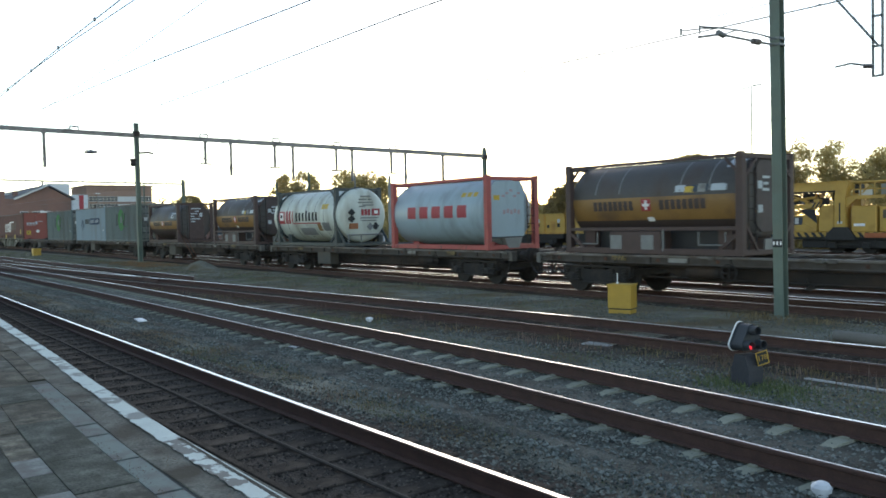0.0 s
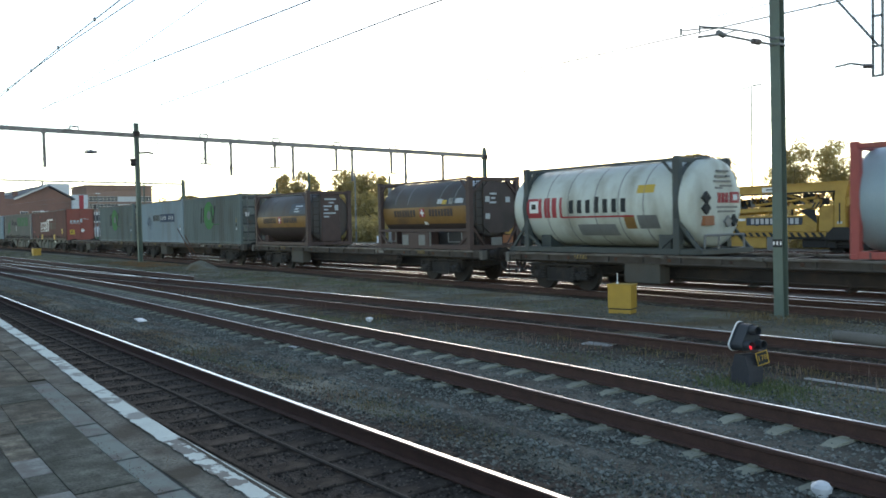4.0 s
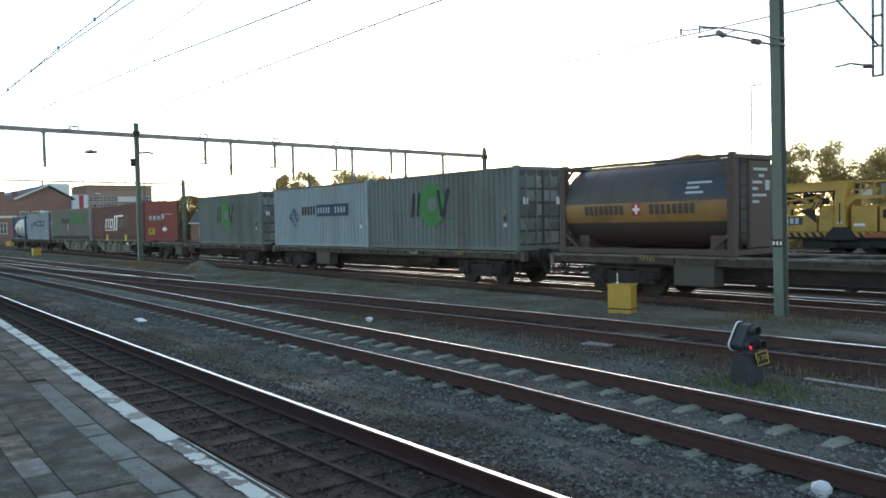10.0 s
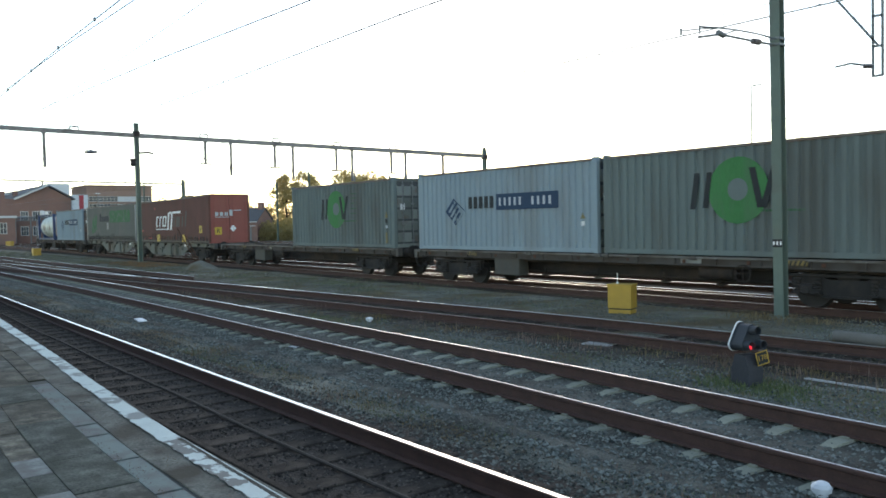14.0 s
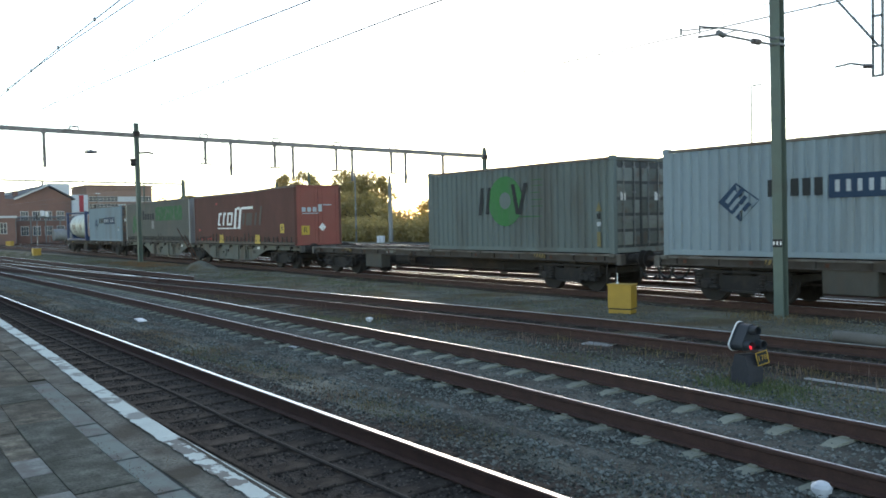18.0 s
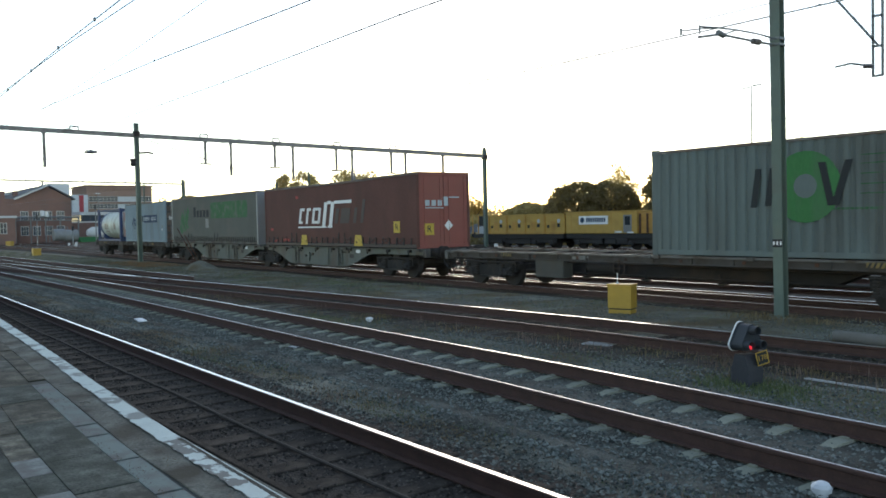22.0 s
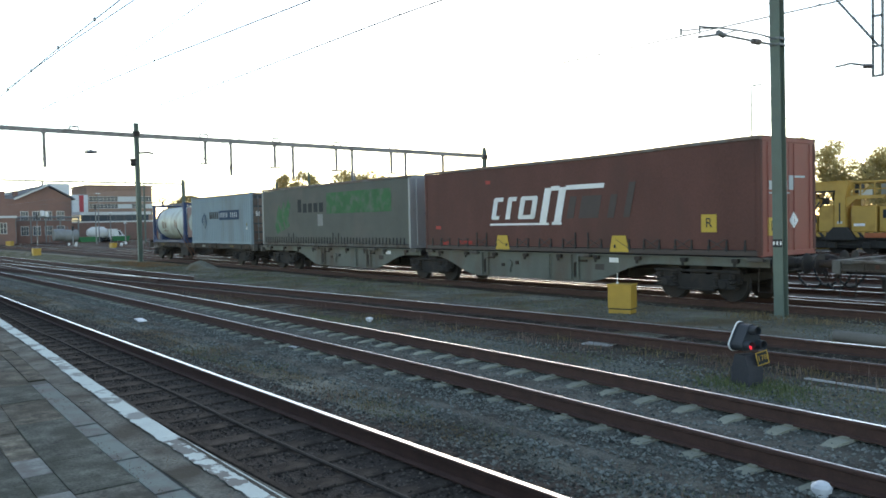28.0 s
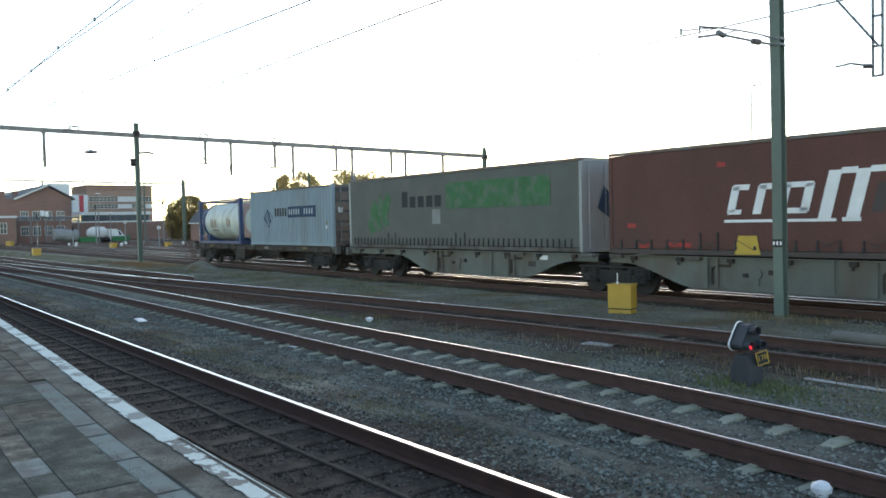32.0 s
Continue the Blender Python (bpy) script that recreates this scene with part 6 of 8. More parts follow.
tufts("dry_weeds", "dry stalk growing at the platform edge", [(-11.35, 2.28, PLAT - 0.75, 1.0)] * 1, DRYGRASS, 10)

# ---------- masts, portals, wires ----------
def h_section(h, hgt):
    """One rolled H section standing upright."""
    f, w = 0.018, 0.012
    pl = [(-h, -h), (h, -h), (h, -h + f), (w, -h + f), (w, h - f), (h, h - f), (h, h), (-h, h), (-h, h - f), (-w, h - f), (-w, -h + f), (-h, -h + f)]
    n = len(pl)
    return G().add([(x, y, z) for z in (0, hgt) for x, y in pl], [tuple(range(n))[::-1], tuple(range(n, 2 * n))] + [(k, (k + 1) % n, n + (k + 1) % n, n + k) for k in range(n)])


def mast(x, y, hgt, w, label, plate=False, lean=0.0, z=-0.25):
    m = thing("overhead_line_mast", label, "mast", "masts of the overhead line", m=pose(x, y, z, 0, lean))
    h = w / 2
    part("shaft", h_section(h, hgt), MASTGREEN, m)
    part("foot", G().box(-w * 0.65, w * 0.65, -w * 0.65, w * 0.65, -0.1, 0.025, c=0.01), CONC, m, "concrete foot")
    if plate:
        p = part("number_plate", G().box(-h + 0.0, h, -h - 0.012, -h - 0.002, 1.6, 1.78), BLACK, m, "black number plate with white bars")
        for k in range(3):
            part("figure_bar", G().box(-0.1 + k * 0.08, -0.06 + k * 0.08, -h - 0.017, -h - 0.012, 1.65, 1.73), WHITE, p)
    return m


def insulator(g, p, q, r=0.07, n=4):
    p, q = Vector(p), Vector(q)
    g.tube(p, q, r * 0.45, 8)
    for k in range(n):
        c = p.lerp(q, (k + 0.5) / n)
        d = (q - p).normalized() * 0.018
        g.tube(c - d, c + d, r, 10)


m1 = mast(-9.43, 17.14, 10.4, 0.225, "green steel mast of the overhead line", True, -0.5)
for pts, q in (([(0, -0.1, 6.07), (0, -0.9, 6.04), (0, -1.24, 6.04), (0, -2.23, 6.03), (0, -2.98, 5.88)], 0.026), ([(0, -0.1, 6.2), (0, -0.75, 6.22), (0, -1.58, 6.2), (0, -2.35, 6.15), (0, -2.94, 6.09)], 0.02), ([(0, -2.2, 6.02), (0, -1.58, 6.2)], 0.016), ([(0, -2.35, 6.15), (0, -3.56, 5.93)], 0.014), ([(0, -2.94, 6.12), (0, -2.94, 5.95)], 0.02), ([(0, -3.56, 5.97), (0, -3.56, 5.85)], 0.025), ([(0, -2.3, 6.06), (0, -2.1, 6.02)], 0.06)):
    part("bracket_arm", G().pipe(pts, q, 8), GALV, m1, "grey bracket arm")
g = G()
insulator(g, (0, -0.72, 6.05), (0, -1.0, 6.04), 0.065)
part("clamp_collar", G().box(-0.125, 0.125, -0.125, 0.125, 6.04, 6.1, c=0.01).box(-0.125, 0.125, -0.125, 0.125, 6.17, 6.23, c=0.01), GALV, m1)
part("insulator", g, PORC, m1)
m2 = mast(-55.6, 18.18, 9.35, 0.27, "green steel portal mast beside the goods track")
mast(-61.8, 1.4, 9.5, 0.27, "green steel portal mast on the platform")
part("beam_collar", G().box(-0.2, 0.2, -0.2, 0.2, 8.45, 8.8, c=0.02), STEELDARK, m2)
part("side_bracket", G().pipe([(0, 0.1, 7.35), (0.1, 0.75, 7.4), (0.1, 1.05, 7.33)], 0.07, 6), STEELDARK, m2)
part("stay_rod", G().tube((0, 0.05, 8.45), (1.87, 5.1, 6.6), 0.035, 6), STEELDARK, m2, "thin diagonal stay")
part("pulley", G().lathe([(-0.12, 0.16), (0.12, 0.16)], 12, axis="x", c=(0.15, -0.32, 6.6)), STEELDARK, m2)
part("tension_bracket", G().box(-0.1, 0.2, -0.45, -0.1, 6.75, 6.95, c=0.02), STEELDARK, m2)
m3 = mast(-46.95, 41.7, 7.95, 0.25, "grey-green portal mast across the yard", z=-0.25 - DROP)
part("beam_collar", G().box(-0.19, 0.19, -0.19, 0.19, 7.2, 7.5, c=0.02), STEELDARK, m3)
part("cap", G().tube((0, 0, 7.95), (0, 0, 8.12), 0.12, 8, r2=0.06), STEELDARK, m3)
part("side_arm", G().pipe([(0, 0.1, 7.55), (0.1, 0.5, 7.75), (0.1, 0.9, 7.6)], 0.03, 6), GALV, m3)

portal = thing("overhead_line_portal", "dark steel portal beam with hanging droppers over the tracks", "portal", m=pose(0, 0, 0))
pa, pb = Vector((-61.7, 1.6, 9.12)), Vector((-46.95, 41.7, 6.95))
g = G()
g.bar(pa + Vector((0, 0, 0.05)), pb + Vector((0, 0, 0.05)), 0.28, 0.28)
part("beam", g, PORTALGREY, portal)
for u, kind in ((0.155, "d"), (0.205, "b"), (0.432, "i"), (0.479, "d"), (0.562, "i"), (0.597, "d"), (0.683, "i"), (0.715, "d"), (0.796, "i"), (0.826, "d"), (0.907, "d"), (0.03, "b"), (0.07, "b"), (0.43, "b"), (0.565, "b"), (0.685, "b"), (0.8, "b")):
    p = pa.lerp(pb, (u * 34.1 + 6) / 40.1)
    if kind == "d":
        g = G().tube(p, p - Vector((0, 0, 2.35)), 0.1, 8).tube(p - Vector((0, 0, 1.75)), p - Vector((0, 0, 1.9)), 0.14, 8).tube(p + Vector((0, 0, 0.2)), p - Vector((0, 0, 0.16)), 0.14, 8)
        part("dropper_tube", g, PORTALGREY, portal)
    elif kind == "i":
        g = G().tube(p, p - Vector((0, 0, 1.6)), 0.1, 8).bar(p - Vector((0.0, -0.4, 1.62)), p - Vector((0.0, 0.4, 1.62)), 0.16, 0.1).tube(p + Vector((0, 0, 0.2)), p - Vector((0, 0, 0.16)), 0.14, 8)
        part("dropper_tube", g, PORTALGREY, portal)
    else:
        g = G().pipe([p - Vector((0.0, 0.3, 0)), p + Vector((0, -0.25, 0.42)), p + Vector((0, 0.25, 0.42)), p + Vector((0, 0.3, 0))], 0.05, 6)
        part("wire_frame", g, GALV, portal)

# second portal further off, and the bracket that hangs into view ahead
portal2 = thing("overhead_line_portal", "distant slim portal beam over the yard", "portal")
part("beam", G().bar((-139, 20, 9.85), (-130.65, 50.4, 9.0), 0.22, 0.22), PORTALGREY, portal2)
for y, z in ((21.6, 9.85), (24.6, 9.8), (27.4, 9.75), (30.2, 9.75), (33.2, 9.6), (36, 9.5), (39, 9.35), (42, 9.2), (45.5, 9.15), (48, 9.1)):
    x = -139 + (y - 20) * 8.2 / 29.9
    part("wire_frame", G().pipe([(x, y - 0.5, z), (x, y - 0.4, z + 0.5), (x, y + 0.4, z + 0.5), (x, y + 0.5, z)], 0.06, 6), GALV, portal2)
mast(-107.4, 41.0, 8.7, 0.22, "distant green steel mast in the yard")
mast(-130.7, 50.2, 9.9, 0.24, "distant green steel mast in the yard")
mast(-191.8, 42.3, 13.0, 0.3, "distant green steel mast behind the depot")
mast(-116.2, 38.8, 8.2, 0.17, "slim distant mast in the yard")
mast(-102.4, 52.4, 8.2, 0.2, "slim distant mast in the yard")
mast(-100.3, 56.3, 9.6, 0.22, "slim distant mast in the yard")

hang = thing("hanging_bracket", "galvanised hanging frame of an overhead line portal", "portal bracket")
bx, by = -10.29, 24.0
g = G()
for o in (-0.13, 0.13):
    g.bar((bx + o, by, 5.9), (bx + o, by, 9.9), 0.06, 0.06)
for z in (5.92, 6.75, 7.6, 8.5):
    g.bar((bx - 0.13, by, z), (bx + 0.13, by, z), 0.06, 0.06)
part("upright_frame", g, GALV, hang)
part("diagonal_stay", G().bar((bx, by, 6.78), (bx - 2.6, by, 10.2), 0.06, 0.06), GALV, hang)
part("beam", G().bar((-9.43, 17.0, 9.9), (-11.2, 27.0, 9.9), 0.2, 0.3), MASTGREEN, hang)
part("cantilever", G().pipe([(bx - 0.1, by, 6.2), (bx - 0.75, by, 6.38), (bx - 1.2, by, 6.35)], 0.03, 8), GALV, hang)
g = G()
insulator(g, (bx - 0.12, by, 6.2), (bx - 0.4, by, 6.25), 0.07)
part("insulator", g, PORC, hang)


def wire(label, pts, r=0.008, fittings=()):
    w = thing("overhead_wire", label, "overhead wire", "wires of the overhead line")
    part("strand", G().pipe(pts, r, 5), WIRE, w)
    for p in fittings:
        part("clamp", G().box(p[0] - 0.025, p[0] + 0.025, p[1] - 0.015, p[1] + 0.015, p[2] - 0.02, p[2] + 0.04, c=0.006), GALV, w)
    return w


wire("thin contact wire over the platform track", [(-70, 5.6, 5.3), (-20.68, 3.75, 5.12), (-15.45, 3.75, 5.28), (-11.8, 3.72, 5.32), (8, 3.5, 5.4)], 0.0085, [(-19.8, 3.75, 5.14), (-17.57, 3.75, 5.21), (-15.45, 3.75, 5.28), (-13.2, 3.74, 5.31)])
wire("thin contact wire over the platform track", [(-70, 5.5, 5.34), (-20.68, 3.73, 5.16), (-15.0, 3.8, 5.28), (-11.8, 3.86, 5.3), (8, 4.2, 5.4)], 0.0075)
wire("thin carrier wire between the tracks", [(-60, 7.0, 5.5), (-29.25, 7.0, 6.39), (-21.73, 7.0, 6.64), (-16.61, 7.0, 6.88), (8, 7.0, 8.1)], 0.0075)
wire("thin contact wire over the concrete-sleeper track", [(-58, 8.6, 7.5), (-41.97, 8.3, 7.23), (-35.04, 8.3, 7.12), (-23.59, 8.3, 6.89), (-18.61, 8.3, 6.73), (-14.5, 8.3, 6.6), (8, 8.2, 6.2)], 0.0148, [(-35.04, 8.3, 7.12), (-23.59, 8.3, 6.89)])
wire("thin contact wire over the rusty siding", [(-68, 12.2, 8.62), (-54.66, 12.2, 8.07), (-39.25, 12.2, 7.2), (-36.09, 12.2, 7.22), (-27.72, 12.2, 7.22), (-16.87, 12.2, 7.34), (-14.97, 12.2, 7.33), (8, 12.2, 7.4)], 0.0185, [(-27.72, 12.2, 7.24), (-16.87, 12.2, 7.34)])
wire("thin contact wire over the goods track", [(-54, 21.0, 7.15), (-24.63, 19.7, 7.15), (-16.74, 19.7, 7.14), (-9.81, 19.7, 7.14), (20, 19.6, 7.2)], 0.019, [(-16.74, 19.7, 7.14), (-13.67, 19.7, 7.15), (-9.81, 19.7, 7.14)])
wire("thin carrier wire over the goods track", [(-54, 21.2, 8.0), (-24, 20.0, 7.55), (-9.5, 19.8, 7.5), (20, 19.6, 8.1)], 0.012)
for y in (24.2, 28.8, 33.4, 38.0):
    wire("thin contact wire over the yard tracks", [(-140, y + 1, 5.9), (-53, y, 5.6), (20, y, 5.6)], 0.007)

si = thing("section_insulator", "dark section insulator hanging in a yard wire", "insulator")
part("body", G().plate([(-89.2, 9.9), (-88.9, 10.0), (-88.6, 10.16), (-88.2, 10.16), (-87.9, 10.0), (-87.5, 9.94), (-87.9, 9.88)], 23.7, 24.7), PORC, si)
part("horn", G().pipe([(-88.9, 24.2, 10.0), (-88.45, 24.2, 10.28), (-88.0, 24.2, 10.0)], 0.05, 6), STEELDARK, si)
wire("thin feeder wire over the yard", [(-139, 24.6, 10.0), (-88.45, 24.2, 10.0), (-40, 24.2, 10.1), (20, 24.2, 10.3)], 0.012)

# ---------- things beside the tracks ----------
ybox = thing("trackside_box", "yellow steel trackside cabinet with a short aerial", "cabinet", m=pose(-12.69, 15.66, -0.24, 0, 0, 18))
part("body", G().box(-0.295, 0.295, -0.2, 0.2, 0.13, 0.68, c=0.01), YELLOW, ybox)
part("lid", G().box(-0.315, 0.315, -0.22, 0.22, 0.68, 0.715, c=0.01), YELLOW, ybox)
part("plinth", G().box(-0.285, 0.285, -0.19, 0.19, 0.0, 0.10, c=0.01), YELLOW, ybox)
part("gap_band", G().box(-0.27, 0.27, -0.18, 0.18, 0.10, 0.13), BLACK, ybox)
part("aerial", G().tube((-0.12, 0, 0.715), (-0.12, 0, 0.97), 0.011, 8).tube((-0.12, 0, 0.715), (-0.12, 0, 0.76), 0.035, 10), WHITE, ybox)
for i, (x, y, s) in enumerate(((-80.3, 17.0, 0.8), (-97.8, 28.9, 0.75), (-93.5, 33.8, 0.7), (-132.9, 24.6, 0.9))):
    o = thing("trackside_box", "yellow steel trackside cabinet far along the yard", "cabinet", "far yellow cabinets", m=pose(x, y, -0.24, 0, 0, 12 * i))
    part("body", G().box(-0.45 * s, 0.45 * s, -0.4 * s, 0.4 * s, 0.0, 0.75 * s, c=0.012), YELLOW, o)
    part("lid", G().box(-0.48 * s, 0.48 * s, -0.43 * s, 0.43 * s, 0.75 * s, 0.8 * s, c=0.012), YELLOW, o)

SIGHOOD = mat("matt_black_hood", (0.03, 0.035, 0.042), 0.6, 0, 0.3, 5, 50, 0.1)
sig = thing("shunting_signal", "low black shunting signal with white rim and red lamp", "signal", m=pose(-6.05, 10.1, -0.24, 0, 0, -14))
part("pedestal", G().plate([(-0.17, 0), (0.15, 0), (0.15, 0.22), (0.08, 0.43), (-0.1, 0.43), (-0.17, 0.22)], -0.13, 0.13), mat("tarred_concrete", (0.05, 0.05, 0.055), 0.85, 0, 0.3, 5, 50, 0.3), sig)
# rounded triangle, one corner up
board = []
for cx, cz, a0 in ((0.115, 0.56, -90), (0.0, 0.775, 30), (-0.115, 0.56, 150)):
    board += [(cx + 0.085 * math.cos(radians(a0 + 24 * k)), cz + 0.085 * math.sin(radians(a0 + 24 * k))) for k in range(6)]
bt = Matrix.Rotation(radians(90), 4, "Z")
part("backboard", G().plate(board, -0.02, 0.02), SIGHOOD, sig).matrix_basis = Matrix.Translation((-0.12, 0, 0)) @ bt
g = G()
ring = board + board[:1]
for (a, b_), (c_, d_) in zip(ring, ring[1:]):
    g.bar((a, 0, b_), (c_, 0, d_), 0.02, 0.02)
part("white_rim", g, WHITE, sig, "white painted rim").matrix_basis = Matrix.Translation((-0.135, 0, 0)) @ bt
part("lamp_housing", G().plate([(a * 0.93, 0.64 + (z - 0.64) * 0.93) for a, z in board], -0.085, 0.1), SIGHOOD, sig).matrix_basis = bt
for y, z in ((0.0, 0.765), (0.105, 0.57), (-0.105, 0.57)):
    part("hood", G().lathe([(0.05, 0.066), (0.19, 0.062), (0.19, 0.054), (0.06, 0.054)], 14, axis="x", c=(0, y, z), cap=False), SIGHOOD, sig)
part("red_lens", G().lathe([(0.085, 0.035), (0.12, 0.03), (0.135, 0.012)], 14, axis="x", c=(0.03, -0.095, 0.54)), glow("red_signal_light", (0.8, 0.03, 0.05), 0.25), sig, "glowing red lens", smooth=True)
for y, z in ((0.0, 0.765), (0.105, 0.57)):
    part("lens", G().lathe([(0.085, 0.055), (0.11, 0.045)], 14, axis="x", c=(0.02, y, z)), BLACK, sig)
pl = part("number_plate", G().box(-0.125, 0.125, -0.01, 0.01, -0.13, 0.13), BLACK, sig, "black number plate with yellow rim")
pl.matrix_basis = Matrix.Translation((0.2, 0.06, 0.4)) @ Matrix.Scale(0.72, 4) @ Matrix.Rotation(radians(78), 4, "Z") @ Matrix.Rotation(radians(-13), 4, "Y")
part("plate_rim", G().bar((-0.125, -0.012, -0.12), (0.125, -0.012, -0.12), 0.012, 0.02).bar((-0.125, -0.012, 0.12), (0.125, -0.012, 0.12), 0.012, 0.02).bar((-0.115, -0.012, -0.12), (-0.115, -0.012, 0.12), 0.012, 0.02).bar((0.115, -0.012, -0.12), (0.115, -0.012, 0.12), 0.012, 0.02), YELLOW, pl)
letter("178", 0.14, YELLOW, pl, Matrix.Translation((0, -0.014, 0)) @ FACE_SIDE, "figures", "yellow figures")

pot = thing("signal_pot", "white rounded trackside pot with a cable stub", "trackside pot", m=pose(-3.2, 6.42, -0.24, 0, 0, 20) @ Matrix.Scale(0.72, 4))
part("base", G().lathe([(0.0, 0.07), (0.1, 0.07)], 14, axis="z"), WHITE, pot)
part("cap", G().lathe([(0.1, 0.105), (0.16, 0.115), (0.2, 0.09), (0.225, 0.04)], 8, axis="z"), WHITE, pot)
part("cable", G().pipe([(0.07, 0, 0.06), (0.2, 0.03, 0.05), (0.34, 0.1, 0.07)], 0.008, 6), BLACK, pot)
pot2 = thing("signal_pot", "white rounded trackside pot in the gravel", "trackside pot", m=pose(-15.8, 10.36, -0.23) @ Matrix.Scale(0.68, 4))
part("base", G().lathe([(0.0, 0.06), (0.08, 0.07)], 12, axis="z"), WHITE, pot2)
part("cap", G().lathe([(0.08, 0.12), (0.14, 0.13), (0.18, 0.07)], 12, axis="z"), WHITE, pot2)
PALELID = mat("pale_concrete_lid", (0.42, 0.41, 0.38), 0.85, 0, 0.2, 8, 60, 0.2, dirt=(0.25, 0.23, 0.2), amount=0.4)
for x, y, w, d, rz, lab in ((-20.4, 6.62, 0.75, 0.2, -10, "flat white board lying in the gravel"), (-13.6, 7.22, 0.28, 0.09, 5, "small white chip lying in the ballast"), (-9.75, 11.35, 0.55, 0.3, 15, "flat pale concrete lid in the gravel")):
    solid("flat_board", G().box(-w / 2, w / 2, -d / 2, d / 2, 0, 0.025, c=0.004), WHITE if "white" in lab else PALELID, lab, "board", m=pose(x, y, -0.215, 0, 0, rz))
solid("concrete_beam", G().box(-1.0, 1.0, -0.04, 0.04, 0, 0.03, c=0.008), PALELID, "narrow grey concrete strip lying in the soil", "concrete strip", m=pose(-4.7, 10.93, -0.236, 0, 0, -3))
solid("pipe_length", G().tube((-0.48, 0, 0.11), (0.48, 0, 0.11), 0.11, 16), mat("weathered_pipe_concrete", (0.17, 0.155, 0.13), 0.9, 0, 0.25, 4, 40, 0.3), "short grey-brown concrete pipe lying beside the siding", "pipe", smooth=True, m=pose(-6.55, 14.6, -0.25, 0, 0, -6))
cab = thing("track_cable", "thin grey cable lying between the platform rails", "cable")
part("sheath", G().sweep([(0.018, 0), (0.009, 0.016), (-0.009, 0.016), (-0.018, 0), (-0.009, -0.016), (0.009, -0.016)], [(x, y_one(x) + 0.12 + 0.02 * math.sin(x), -0.17) for x in [-40 + 1.0 * i for i in range(39)]]), DARKSTONE, cab)
post = thing("track_sign", "blue diamond track sign on a thin pole", "sign", m=pose(-30.8, 42.0, -0.24 - DROP))
part("pole", G().tube((0, 0, 0), (0, 0, 2.6), 0.04, 8), GALV, post)
part("diamond_panel", G().plate([(-0.33, 2.1), (0, 1.75), (0.33, 2.1), (0, 2.5)], -0.06, -0.04), WHITE, post, "white-edged diamond")
part("diamond_face", G().plate([(-0.25, 2.1), (0, 1.84), (0.25, 2.1), (0, 2.41)], -0.068, -0.06), mat("sign_blue", (0.05, 0.16, 0.42), 0.5), post, "blue diamond face")
part("plate", G().box(-0.25, 0.25, -0.06, -0.04, 1.45, 1.68), WHITE, post)
# gravel heap
hv, hf, hn = [], [], 14
for i in range(hn + 1):
    for j in range(hn + 1):
        u, w = i / hn * 2 - 1, j / hn * 2 - 1
        q = max(0.0, 1 - u * u - w * w)
        hv.append((u * 1.55 - 0.35 * q, w * 0.9, 0.5 * q ** 1.3 * (1 + 0.25 * noise.noise((u * 3, w * 3, 7)))))
hf = [(i * (hn + 1) + j, (i + 1) * (hn + 1) + j, (i + 1) * (hn + 1) + j + 1, i * (hn + 1) + j + 1) for i in range(hn) for j in range(hn)]
solid("gravel_heap", G().add(hv, hf), GROUND, "low grey heap of gravel beside the goods track", "gravel heap", smooth=True, m=pose(-41.9, 16.95, -0.27))
stake = thing("leaning_stakes", "two thin grey stakes leaning out of a gravel heap", "stakes", m=pose(-42.4, 16.95, -0.1))
for o, l in ((0.0, 1.0), (0.14, 0.82)):
    part("stake", G().tube((o, o, 0), (o - 0.7 * l, o - 0.86 * l, 2.1 * l), 0.022, 6), RUST, stake)
# ---------- yellow track machine on the far siding ----------
MYEL = mat("machine_yellow", (0.47, 0.285, 0.06), 0.5, 0, 0.12, 2, 30, 0.08, dirt=(0.36, 0.2, 0.04), amount=0.3)
MDARK = mat("machine_dark_steel", (0.03, 0.028, 0.026), 0.7, 0.1, 0.3, 3, 40, 0.1)
GLASS = mat("dark_window_glass", (0.03, 0.035, 0.04), 0.12, 0, 0.1, 2, 30, 0)
GREYDOOR = mat("grey_door_paint", (0.2, 0.2, 0.19), 0.6, 0, 0.1)
MY0, MY1 = 44.1, 46.9


